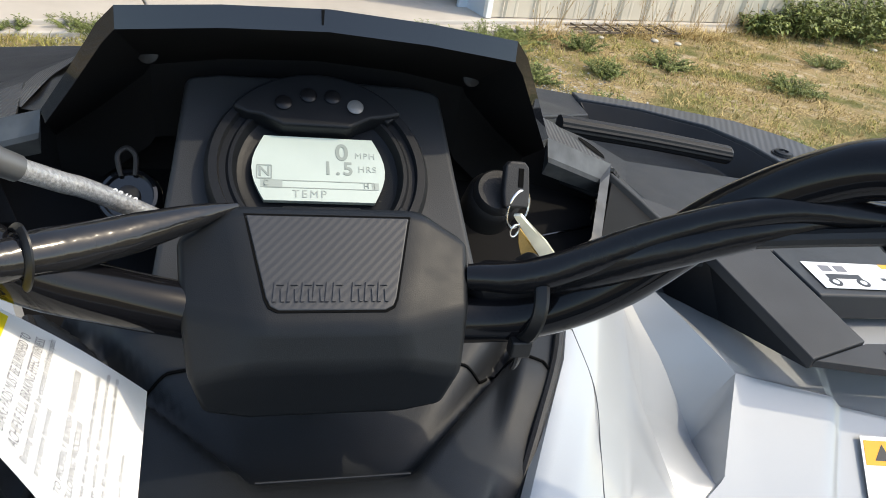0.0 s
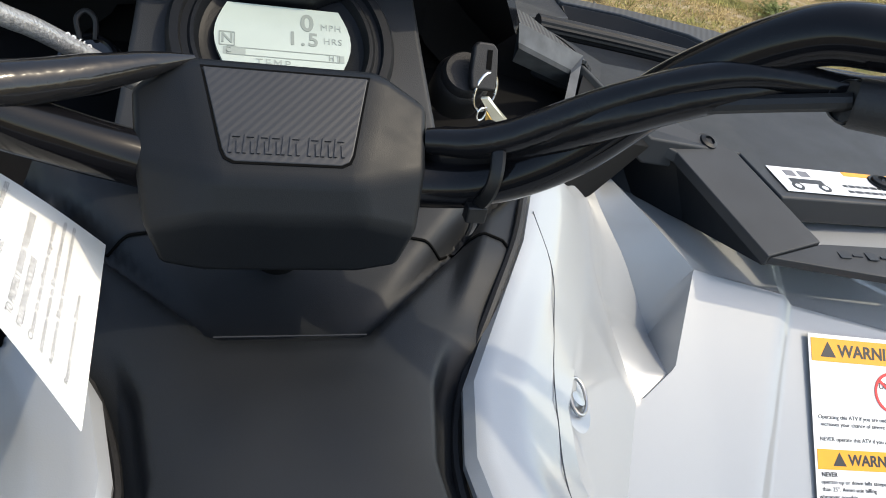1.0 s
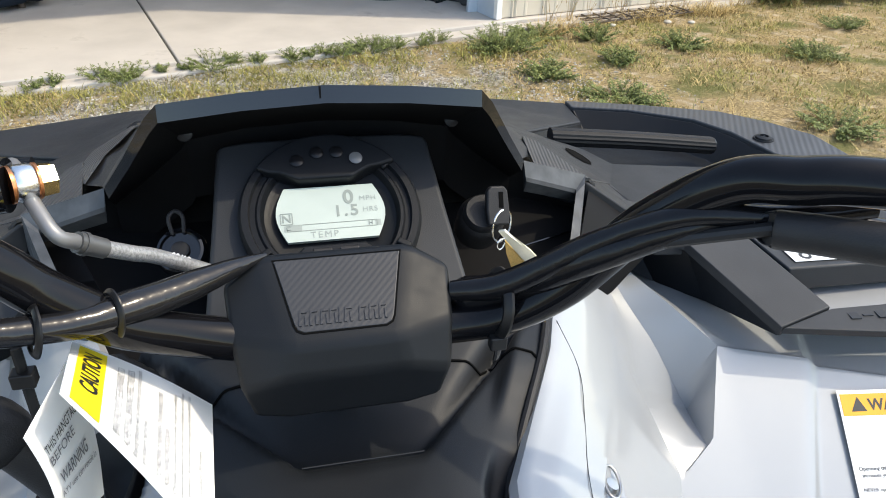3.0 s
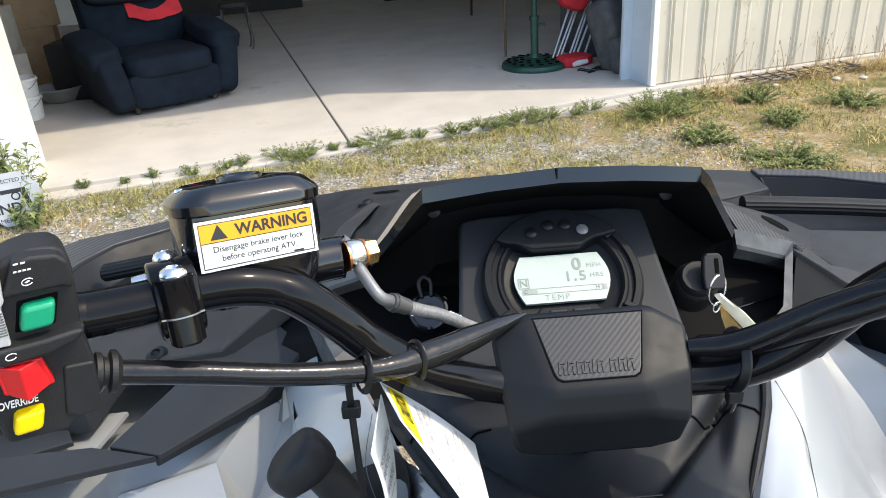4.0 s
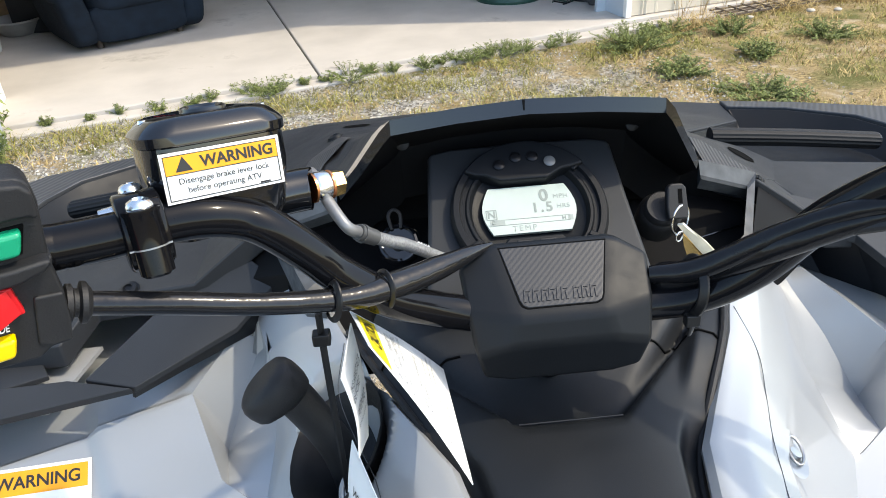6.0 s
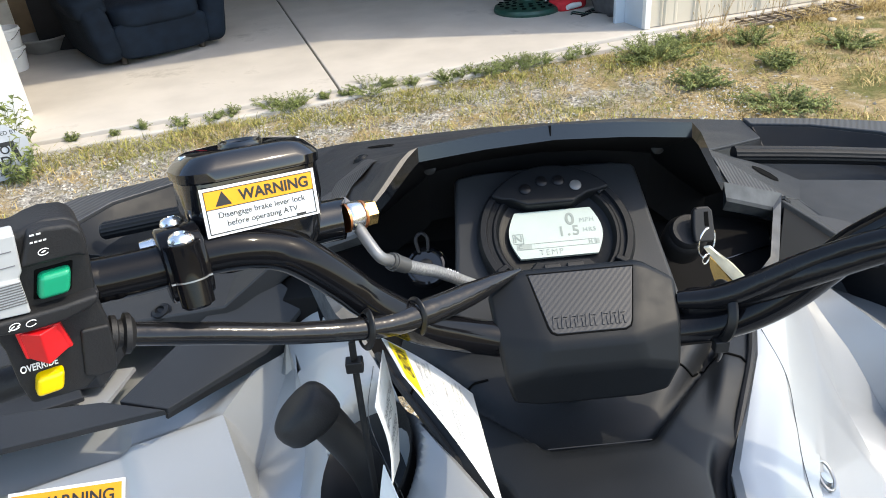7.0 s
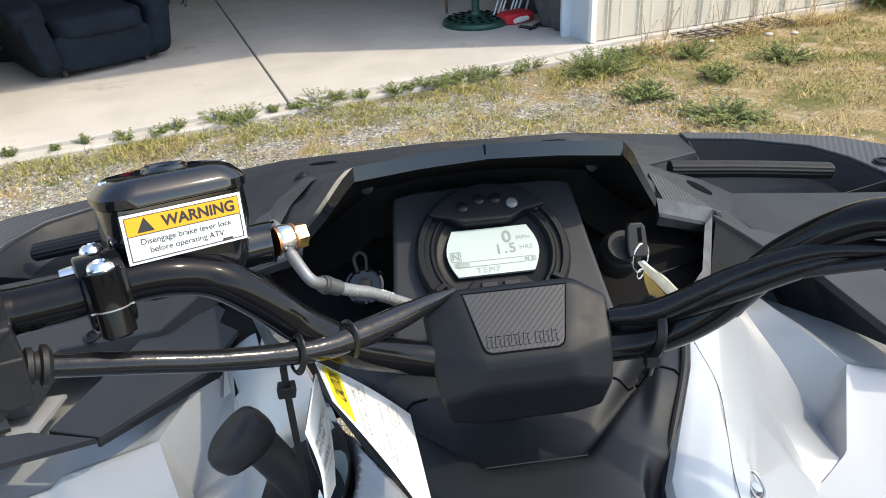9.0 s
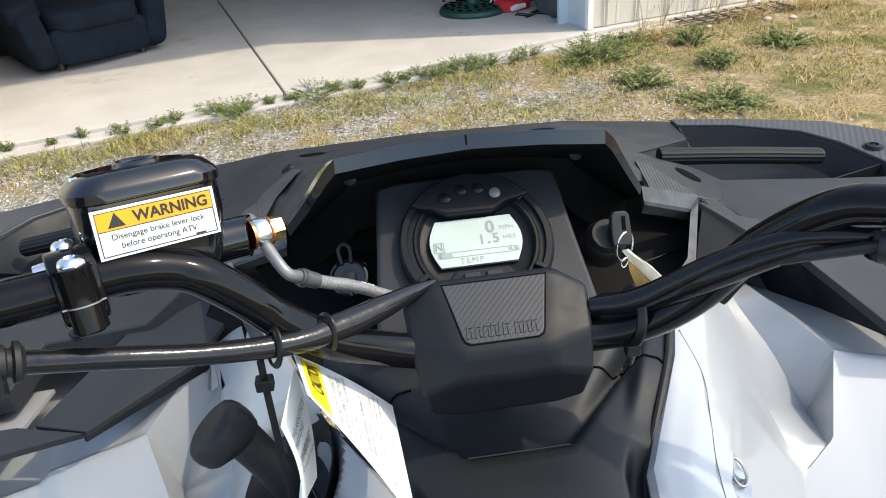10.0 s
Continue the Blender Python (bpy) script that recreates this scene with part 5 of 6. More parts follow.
lip = [(0.0185, -0.0100), (0.0178, -0.0128), (0.0155, -0.0150), (0.0054, -0.0180), (-0.0113, -0.0184), (-0.0240, -0.0155), (-0.0275, -0.0120), (-0.0254, -0.0090), (-0.0118, -0.0098), (0.0023, -0.0100), (0.0146, -0.0090)]
part("switch_ledge", sw_slab(lip, 0.0025, -0.02), RUBBER, block, bevel=0.002, segments=3)
GREEN_B, RED_B, YELLOW_B = (mat(n, c, 0.32, vary=0.05, scale=60, coat=0.2) for n, c in (("green button plastic", (0.0, 0.30, 0.15)), ("red button plastic", (0.58, 0.008, 0.012)), ("yellow button plastic", (0.86, 0.58, 0.0))))
GREY_B = mat("light grey slider plastic", (0.42, 0.43, 0.43), 0.45, vary=0.06, scale=50)
GROOVE = mat("dark slider grooves", (0.12, 0.12, 0.12), 0.6)
part("button_well", box((0.0160, 0.0150, 0.004), m=SW @ Matrix.Translation((0.0, 0.0003, -0.0068))), HOLE, block, bevel=0.001)
part("start_button", box((0.0138, 0.0126, 0.010), m=SW @ Matrix.Translation((0.0, 0.0003, -0.0045)), taper=0.93), GREEN_B, block, "green start button", bevel=0.0024, segments=3)
part("stop_switch", slab([SW @ V(p) for p in ((-0.0159, -0.0187, -0.001), (0.0024, -0.0200, -0.001), (0.0088, -0.0345, -0.001), (-0.0017, -0.0365, -0.001), (-0.0111, -0.0338, -0.001))], n_sw * -0.006), RED_B, block, "red stop switch", bevel=0.0008)
part("stop_ridge", loft([[SW @ V((-0.0145, -0.0192, -0.0012)), SW @ V((-0.0065, -0.0195, 0.0045)), SW @ V((0.0010, -0.0202, -0.0012))], [SW @ V((-0.0100, -0.0340, -0.0012)), SW @ V((-0.0022, -0.0368, 0.0046)), SW @ V((0.0075, -0.0345, -0.0012))]]), RED_B, block, bevel=0.0008)
part("override_button", box((0.0125, 0.0112, 0.010), m=SW @ Matrix.Translation((-0.0006, -0.0512, -0.0050)), taper=0.92), YELLOW_B, block, "yellow override button", bevel=0.0022, segments=3)
part("light_slider", sw_slab([(-0.0284, 0.0290), (-0.0161, 0.0288), (-0.0129, 0.0105), (-0.0140, 0.0080), (-0.0095, -0.0094), (-0.0232, -0.0083), (-0.0284, 0.0092), (-0.0274, 0.0112)], -0.001, -0.012), GREY_B, block, "light grey slide switch", bevel=0.001)
part("slider_step", sw_slab([(-0.0140, 0.0080), (-0.0095, -0.0094), (-0.0232, -0.0083), (-0.0284, 0.0092)], 0.0012, -0.006), GREY_B, block, bevel=0.001)
for k in range(9):
    v = -0.0035 + 0.0013 * k
    part("slider_groove", box((0.0118, 0.0005, 0.0006), m=SW @ Matrix.Translation((-0.0180 - 0.26 * v, v, 0.0012))), GROOVE, block)
for v in (0.0145, 0.0215):
    part("slider_line", box((0.0105, 0.0004, 0.0004), m=SW @ Matrix.Translation((-0.0178 - 0.22 * v, v, -0.0009))), GREYINK, block)
part("lettering", text_bm("OVERRIDE", 0.0052, 0.0001, 0.0001, 1.0), WHITE, block, m=SW @ Matrix.Translation((-0.0052, -0.0418, -0.0050)) @ Matrix.Diagonal((0.66, 1, 1, 1)), smooth=None)
for x, y, z in ((-0.0050, 0.0183, 0.0007), (-0.0162, -0.0128, 0.0027), (-0.0097, -0.0135, 0.0027)):
    part("switch_icon", tube([SW @ V((x + 0.0021 * math.cos(a), y + 0.0015 * math.sin(a), z)) for a in np.linspace(0.5, 5.8, 12)], 0.00022, 5, 2), WHITE, block, smooth=None)
part("switch_icon", slab([SW @ V((x, y, 0.0006)) for x, y in ((-0.0052, 0.0178), (-0.0040, 0.0185), (-0.0048, 0.0190), (-0.0060, 0.0182))], n_sw * 0.0002), WHITE, block, smooth=None)
for y, n in ((0.0238, 4), (0.0272, 2)):
    for k in range(n):
        part("switch_icon", box((0.0012 if n == 4 else 0.0017, 0.0007, 0.0003), m=SW @ Matrix.Translation((-0.0098 + (0.0017 if n == 4 else 0.0026) * k, y, 0.0007))), WHITE, block, smooth=None)
for k in range(4):
    part("switch_icon", box((0.0014, 0.0005, 0.0003), m=SW @ Matrix.Translation((-0.0180 + 0.0011 * k, -0.0140 + 0.0012 * (k % 2), 0.0027)) @ Matrix.Rotation(0.5, 4, "Z")), WHITE, block, smooth=None)
grip_l = part("grip", tube([(-0.302, 0.2180, 1.4090), (-0.308, 0.2146, 1.4098), (-0.44, 0.139, 1.425)], [0.0195, 0.0172, 0.0168], 24, 4), GRIP, atv, "black rubber grip")
part("grip_flange", tube([(-0.2985, 0.2200, 1.4085), (-0.305, 0.2163, 1.4094)], 0.0215, 28, 1), RUBBER, grip_l)
part("brake_lever", tube([(-0.245, 0.285, 1.385), (-0.28, 0.272, 1.384), (-0.34, 0.240, 1.388), (-0.44, 0.185, 1.396)], [0.007, 0.0065, 0.006, 0.006], 14), TUBE, atv, "black brake lever")
part("choke_tube", tube([(-0.290, 0.262, 1.3440), (-0.325, 0.246, 1.3445), (-0.345, 0.236, 1.345)], 0.0095, 14, 3), RUBBER, atv)

# gear lever
KN = axes((-0.1995, 0.3060, 1.2440), (0.70, 0.25, 0.60), (-0.19, 0.922, -0.163)) @ Matrix.Scale(0.86, 4)
def knob_ring(w, h, z, cx=0.0, cy=0.0, q=0.85):
    return [KN @ V((cx + w * (abs(math.cos(a)) ** q) * math.copysign(1, math.cos(a)), cy + h * (abs(math.sin(a)) ** q) * math.copysign(1, math.sin(a)), z)) for a in (2 * math.pi * k / 36 for k in range(36))]
lever = part("gear_lever", loft([knob_ring(0.010, 0.009, 0.0150), knob_ring(0.019, 0.0165, 0.0142), knob_ring(0.0240, 0.0208, 0.0118), knob_ring(0.0262, 0.0228, 0.0080), knob_ring(0.0270, 0.0235, 0.0020), knob_ring(0.0262, 0.0228, -0.0060), knob_ring(0.0245, 0.021, -0.0100, 0.001), knob_ring(0.0200, 0.0175, -0.0138, 0.004), knob_ring(0.0155, 0.015, -0.0165, 0.0075)]), RUBBER, atv, "soft black gear lever knob", smooth=60)
part("lever_stem", tube([(-0.1940, 0.3085, 1.2450), (-0.1865, 0.3090, 1.2330), (-0.1740, 0.3095, 1.2070), (-0.1630, 0.3095, 1.180), (-0.155, 0.309, 1.14), (-0.15, 0.309, 1.06)], [0.0122, 0.0134, 0.0128, 0.0132, 0.0145, 0.0145], 20), RUBBER, lever)
part("gear_plate", turned([(1.25, 0.0), (1.2, -0.004), (1.0, -0.010), (0.86, -0.03), (0.5, -0.045), (0.02, -0.05)], axes((0, 0, 0), (1, 0, 0), (0, 1, 0)), 28, caps=False), RUBBER, atv, "black gear gate boot", m=Matrix.Translation((-0.166, 0.315, 1.186)) @ Matrix.Rotation(radians(-32), 4, "Y") @ Matrix.Diagonal((0.034, 0.050, 1, 1)))

# running gear below, mostly out of sight
part("chassis", merged([(box((0.34, 1.5, 0.22), (0, 0.0, 0.52)), None, 0), (box((0.26, 0.5, 0.5), (0, 0.62, 0.86)), None, 0), (box((0.16, 0.9, 0.36), (0, -0.2, 0.85)), None, 0), (box((0.9, 0.06, 0.06), (0, 0.64, 0.36)), None, 0), (box((0.9, 0.06, 0.06), (0, -0.64, 0.36)), None, 0)]), PLASTIC, atv, bevel=0.02)
part("seat", loft([[(-w, y, z), (-w * 0.9, y, z + 0.08), (w * 0.9, y, z + 0.08), (w, y, z)] for y, z, w in ((-0.30, 1.03, 0.12), (-0.40, 1.0, 0.14), (-0.70, 0.98, 0.16), (-1.0, 1.0, 0.16), (-1.05, 0.96, 0.14))]), RUBBER, atv, "black vinyl seat", bevel=0.03)
for sx in (1, -1):
    for yy in (0.64, -0.64):
        tyre = part("tyre", turned([(0.16, -0.11), (0.27, -0.12), (0.315, -0.10), (0.325, -0.05), (0.325, 0.05), (0.315, 0.10), (0.27, 0.12), (0.16, 0.11)], axes((sx * 0.50, yy, 0.318), (0, 1, 0), (0, 0, sx)), 40), RUBBER, atv, "knobbly black tyre", bevel=0.01)
        part("rim", turned([(0.165, -0.09), (0.165, 0.09), (0.12, 0.06), (0.05, 0.06), (0.0005, 0.07)], axes((sx * 0.50, yy, 0.318), (0, 1, 0), (0, 0, sx)), 32), STRIP, tyre)


# ---- loose things on the vehicle ----
def ring_line(m, rx, ry, n=24):
    return [m @ V((rx * math.cos(a), ry * math.sin(a), 0)) for a in np.linspace(0, 2 * math.pi, n)]


TIE = mat("black nylon", (0.009, 0.009, 0.0095), 0.38, vary=0.1, scale=80, spec=0.3)
PAPER = mat("white tag card", (0.82, 0.82, 0.80), 0.6, vary=0.03, scale=30)
YELLOW = mat("yellow print", (0.86, 0.68, 0.02), 0.5, vary=0.03, scale=40)


def cable_tie(m, rx, ry, label, tail=None, width=0.0022):
    t = thing("cable_tie", label, "cable tie")
    part("loop", tube(ring_line(m, rx, ry), width, 8, 2, squash=0.45), TIE, t)
    if tail:
        line = [m @ V(p) for p in tail]
        part("tail", tube(line, width, 8, 3, squash=0.45), TIE, t)
        part("head", box((0.010, 0.007, 0.009), m=Matrix.Translation(line[0])), TIE, t, bevel=0.0012)
    return t


cable_tie(axes((-0.1165, 0.2855, 1.3310), (0.17, 0.05, 0.98), (0.55, -0.82, -0.05)), 0.0118, 0.0098, "black nylon cable tie round bar and sleeve", width=0.0017)
cable_tie(axes((-0.1455, 0.2680, 1.3380), (0.25, 0.05, 0.96), (0.42, -0.88, -0.10)), 0.0115, 0.0095, "black nylon tie holding paper tags", width=0.0021)
strap = thing("cable_tie", "long black nylon tie hanging beside the gear lever", "cable tie")
part("tail", tube([(-0.1545, 0.268, 1.330), (-0.155, 0.268, 1.30), (-0.1555, 0.270, 1.22), (-0.156, 0.275, 1.13)], 0.0026, 8, 3, squash=0.5), TIE, strap)
part("head", box((0.0105, 0.008, 0.008), (-0.1550, 0.268, 1.313)), TIE, strap, bevel=0.001)
cable_tie(axes((0.0815, 0.3060, 1.2985), (0.0, 0.9, 0.15), (0.14, -0.1, 1)), 0.0190, 0.0185, "black nylon cable tie round bar and sleeves", tail=[(-0.016, -0.0150, 0.0), (-0.018, -0.021, 0.001), (-0.017, -0.027, 0.002)], width=0.0034)

# key in the ignition with a ring and a spare key
key = thing("ignition_key", "black-headed key in the ignition with a wire ring", "key")
KEY = axes((0.1225, 0.4430, 1.2860), (0.95, 0.12, -0.10), (0.05, 0.50, 0.85))
bow = [(-0.0085, -0.014), (-0.0095, -0.004), (-0.0085, 0.012), (-0.0055, 0.0155), (0.0055, 0.0155), (0.0085, 0.012), (0.0095, -0.004), (0.0085, -0.014)]
part("bow", slab([KEY @ V((x, y, 0.0030)) for x, y in bow], KEY.to_3x3() @ V((0, 0, -0.0060))), RUBBER, key, "black plastic key head", bevel=0.0018)
part("slot", slab([KEY @ V((x, y, 0.0034)) for x, y in ((0.0005, -0.001), (0.0040, -0.001), (0.0040, 0.011), (0.0005, 0.011))], KEY.to_3x3() @ V((0, 0, -0.0068))), HOLE, key)
part("wire_ring", tube(ring_line(axes((0.1254, 0.4374, 1.2725), (0.25, 0.3, 0.9), (0.8, 0.35, -0.2)), 0.0125, 0.0090), 0.0010, 8, 2), CHROME, key)
spare = thing("spare_key", "bright brass spare key hanging from the key ring", "key")
part("blade", slab([(0.1228, 0.4365, 1.2680), (0.1275, 0.4350, 1.2690), (0.1325, 0.4340, 1.2640), (0.1500, 0.4368, 1.2480), (0.1720, 0.4372, 1.2230), (0.1740, 0.4372, 1.2150), (0.1620, 0.4365, 1.2210), (0.1420, 0.4362, 1.2440)], (0.0008, 0.0012, 0.0014)), mat("nickel key blade", (0.80, 0.76, 0.62), 0.3, metal=0.7, vary=0.1, scale=90), spare, bevel=0.0004)
part("tag", slab([(0.1290, 0.4385, 1.2590), (0.1420, 0.4395, 1.2440), (0.1600, 0.4400, 1.2210), (0.1440, 0.4385, 1.2190), (0.1380, 0.4375, 1.2290), (0.1310, 0.4370, 1.2470)], (0, 0.001, 0.001)), BRASS, spare, bevel=0.0004)
part("link", tube(ring_line(axes((0.1245, 0.4330, 1.2590), (0.3, 0.2, 0.9), (0.8, 0.35, -0.2)), 0.0042, 0.0036), 0.0007, 8, 2), CHROME, spare)


# paper tags on the tie
def card(a, b, c, d, bend, n=10):
    """A thin bent card with corners a b c d; the bend lifts its middle along the normal."""
    a, b, c, d = (V(p) for p in (a, b, c, d))
    nrm = (b - a).cross(d - a).normalized()
    if nrm.dot(V((0.2, -0.6, 0.7))) < 0:
        nrm = -nrm
    f = lambda u, v: (a * (1 - u) + b * u) * (1 - v) + (d * (1 - u) + c * u) * v + nrm * bend * math.sin(math.pi * u)
    return f, nrm


def tag(name, corners, bend, label, header, lines, base=PAPER):
    f, nrm = card(*corners, bend)
    t = thing(name, label, "tag")
    part("card", grid(lambda u, v: f(u, v), np.linspace(0, 1, 13), np.linspace(0, 1, 13), thick=nrm * -0.0006), base, t, smooth=60)
    part("header", grid(lambda u, v: f(header[0] + (header[1] - header[0]) * u, 0.05 + 0.9 * v) + nrm * 0.0003, np.linspace(0, 1, 4), np.linspace(0, 1, 7)), header[2], t, smooth=60)

    def wrap(bm, u0, u1, v0, v1):
        """Bends letters, whose x runs along v from v1 to v0 and whose y runs against u."""
        xs = [v.co.x for v in bm.verts]
        ys = [v.co.y for v in bm.verts]
        x0, x1, y0, y1 = min(xs), max(xs), min(ys), max(ys)
        for v in bm.verts:
            s, q = (v.co.x - x0) / (x1 - x0), (v.co.y - y0) / (y1 - y0)
            v.co = f(u1 + (u0 - u1) * q, v1 + (v0 - v1) * s) + nrm * (0.0006)
        return bm
    for k, (text, u0, u1, v0, v1, bold) in enumerate(lines):
        part("print", wrap(text_bm(text, 1.0, 0.0, bold), u0, u1, v0, v1), BLACKINK if k == 0 else GREYINK, t, smooth=None)
    return t


tag("paper_tag", [(-0.1390, 0.2920, 1.3135), (-0.0833, 0.3146, 1.2411), (-0.0755, 0.2003, 1.2533), (-0.1240, 0.2195, 1.3420)], 0.002, "white paper tag with a yellow caution band", (0.045, 0.21, YELLOW),
    [("CAUTION", 0.075, 0.18, 0.14, 0.70, 0.02), ("BRAKE PADS MUST BE BURNISHED TO", 0.280, 0.325, 0.14, 0.90, 0.0), ("ACHIEVE FULL BRAKING EFFECTIVENESS.", 0.345, 0.390, 0.10, 0.92, 0.0), ("Braking distance will be extended until brake pads", 0.405, 0.447, 0.06, 0.94, 0.0), ("are properly burnished.", 0.460, 0.500, 0.55, 0.94, 0.0),
     ("TO PROPERLY BURNISH THE BRAKES USE", 0.560, 0.592, 0.18, 0.92, 0.0), ("FOLLOWING PROCEDURE", 0.612, 0.644, 0.48, 0.92, 0.0), ("Choose an area sufficiently large to safely", 0.672, 0.704, 0.12, 0.92, 0.0), ("accelerate vehicle to 30 mph and brake to a stop.", 0.726, 0.758, 0.06, 0.92, 0.0), ("Accelerate to 30 mph; then compress brake lever to", 0.780, 0.812, 0.06, 0.92, 0.0), ("Repeat procedure 20 times", 0.87, 0.90, 0.45, 0.92, 0.0)])
tag("paper_tag", [(-0.1379, 0.2790, 1.3136), (-0.1362, 0.2665, 1.2327), (-0.1369, 0.2118, 1.2700), (-0.1399, 0.2157, 1.3246)], 0.003, "white paper tag with black warning print", (0.02, 0.06, PAPER),
    [("THIS HANGTAG IS", 0.20, 0.27, 0.15, 0.9, 0.0), ("BEFORE", 0.30, 0.37, 0.4, 0.9, 0.0), ("WARNING", 0.47, 0.57, 0.25, 0.85, 0.01), ("ATV use can result in", 0.62, 0.67, 0.1, 0.9, 0.0)])
tag("paper_tag", [(-0.1465, 0.2620, 1.2350), (-0.1560, 0.2580, 1.1500), (-0.1360, 0.2050, 1.1400), (-0.1275, 0.2090, 1.2250)], 0.003, "pale blue-white paper tag with small print", (0.02, 0.05, PAPER), [("OPERATION", 0.3, 0.4, 0.2, 0.9, 0.0), ("THIS CATEGORY", 0.5, 0.57, 0.1, 0.9, 0.0)])


# ---- plants and stones on the ground ----
def foliage(name, low, high, rough=0.6, scale=1.0):
    """Leaves that differ in tone from one to the next."""
    m = bpy.data.materials.new(name)
    m.use_nodes = True
    nt = m.node_tree
    b = nt.nodes["Principled BSDF"]
    b.inputs["Roughness"].default_value = rough
    geo = nt.nodes.new("ShaderNodeNewGeometry")
    mix = nt.nodes.new("ShaderNodeMix")
    mix.data_type = "RGBA"
    mix.inputs["A"].default_value, mix.inputs["B"].default_value = (*low, 1), (*high, 1)
    nt.links.new(geo.outputs["Random Per Island"], mix.inputs["Factor"])
    nt.links.new(mix.outputs["Result"], b.inputs["Base Color"])
    b.inputs["Subsurface Weight"].default_value = 0.0
    return m


GREEN_LEAF = foliage("weed leaves", (0.06, 0.085, 0.022), (0.27, 0.31, 0.09))
DRY_LEAF = foliage("dry grass blades", (0.15, 0.10, 0.03), (0.72, 0.54, 0.24), 0.8)
OLIVE_LEAF = foliage("yellowing grass blades", (0.10, 0.105, 0.02), (0.46, 0.41, 0.12), 0.8)
FRESH_LEAF = foliage("fresh grass blades", (0.10, 0.14, 0.03), (0.27, 0.29, 0.08), 0.7)
STONE = foliage("gravel stones", (0.15, 0.14, 0.12), (0.60, 0.57, 0.51), 0.9)
STALK = mat("weed stalk", (0.20, 0.22, 0.08), 0.8, vary=0.2, scale=30)
rnd = random.Random(11)


def mesh_from(verts, faces, material, name):
    me = bpy.data.meshes.new(name)
    me.from_pydata(verts, [], faces)
    me.materials.append(material)
    return me


def in_drive(x, y):
    """How gravelly the ground is at a place, 0 to 1."""
    return max(0.0, min(1.0, (3.35 - x - 1.6 * noise.noise((x * 0.7, y * 0.7, 3))) / 1.0)) * max(0.0, min(1.0, 1.3 * (0.55 + noise.noise((x * 1.7, y * 2.3, 8)))))


def blades(name, count, material, label, keep, height, width=0.0026, region=(-3.2, 10.5, 0.8, 5.12)):
    verts, faces = [], []
    while count > 0:
        x, y = rnd.uniform(*region[:2]), rnd.uniform(*region[2:])
        if x > 5.5 and rnd.random() < 0.35:
            continue
        count -= 1
        if rnd.random() > keep(x, y) or (DOOR_L - 0.1 < x < 3.4 and y > 4.84 and rnd.random() < 0.85):
            continue
        z = ground_height(x, y)
        a = rnd.uniform(0, 6.283)
        h = height * rnd.uniform(0.4, 1.25)
        dx, dy = math.cos(a), math.sin(a)
        lean = rnd.uniform(0.4, 2.2) * h
        h *= 0.75
        w = width * rnd.uniform(0.6, 1.3)
        k = len(verts)
        verts += [(x - dy * w, y + dx * w, z - 0.004), (x + dy * w, y - dx * w, z - 0.004), (x + dx * lean * 0.4 + dy * w * 0.7, y + dy * lean * 0.4 - dx * w * 0.7, z + h * 0.6), (x + dx * lean * 0.4 - dy * w * 0.7, y + dy * lean * 0.4 + dx * w * 0.7, z + h * 0.6), (x + dx * lean, y + dy * lean, z + h * 0.9)]
        faces += [(k, k + 1, k + 2, k + 3), (k + 3, k + 2, k + 4)]
    ob = new(name, mesh_from(verts, faces, material, name))
    ob.matrix_world = SITE
    return tagged(ob, label, "grass", kind="stuff")


tuft = lambda x, y: max(0.0, min(1.0, 0.30 + 1.6 * noise.noise((x * 1.9, y * 1.9, 1)) + 1.3 * noise.noise((x * 6.5, y * 6.5, 2)))) * (1 - 0.62 * in_drive(x, y))
blades("dry_grass", 130000, DRY_LEAF, "short dry straw-coloured grass on bare soil", tuft, 0.042)
blades("yellowing_grass", 120000, OLIVE_LEAF, "yellow-green grass tufts between gravel and soil", lambda x, y: max(0.0, min(1.0, 0.12 + 2.2 * noise.noise((x * 1.5, y * 1.9, 6)) + 1.3 * noise.noise((x * 6.1, y * 6.1, 9)) + (0.55 if y > 4.35 and x < 3.2 else 0))) * (1 - (0.10 if y > 4.35 else 0.42) * in_drive(x, y)), 0.046)
blades("fresh_grass", 24000, FRESH_LEAF, "short fresh green grass in patches", lambda x, y: max(0.0, min(1.0, -0.25 + 2.6 * noise.noise((x * 1.1, y * 1.4, 12)) + (0.25 if y > 4.45 and x < 2.6 else 0))), 0.05)


blades("edge_grass", 6500, OLIVE_LEAF, "yellow-green grass along the concrete footing", lambda x, y: max(0.0, min(1.0, 0.35 + 1.8 * noise.noise((x * 2.3, y * 2.3, 15)) + noise.noise((x * 8, y * 8, 3)))), 0.062, region=(-1.6, 3.5, 4.42, 4.84))


def gravel(count):
    verts, faces = [], []
    oct_f = ((0, 2, 4), (2, 1, 4), (1, 3, 4), (3, 0, 4), (2, 0, 5), (1, 2, 5), (3, 1, 5), (0, 3, 5))
    while count > 0:
        x, y = rnd.uniform(-3.0, 3.6), rnd.uniform(1.2, 4.95)
        if rnd.random() > 0.12 + in_drive(x, y):
            continue
        count -= 1
        r = 0.0036 + 0.010 * rnd.random() ** 4
        z = ground_height(x, y) + r * 0.2
        turn = Matrix.Rotation(rnd.uniform(0, 6.28), 3, "Z") @ Matrix.Rotation(rnd.uniform(-0.5, 0.5), 3, "X")
        k = len(verts)
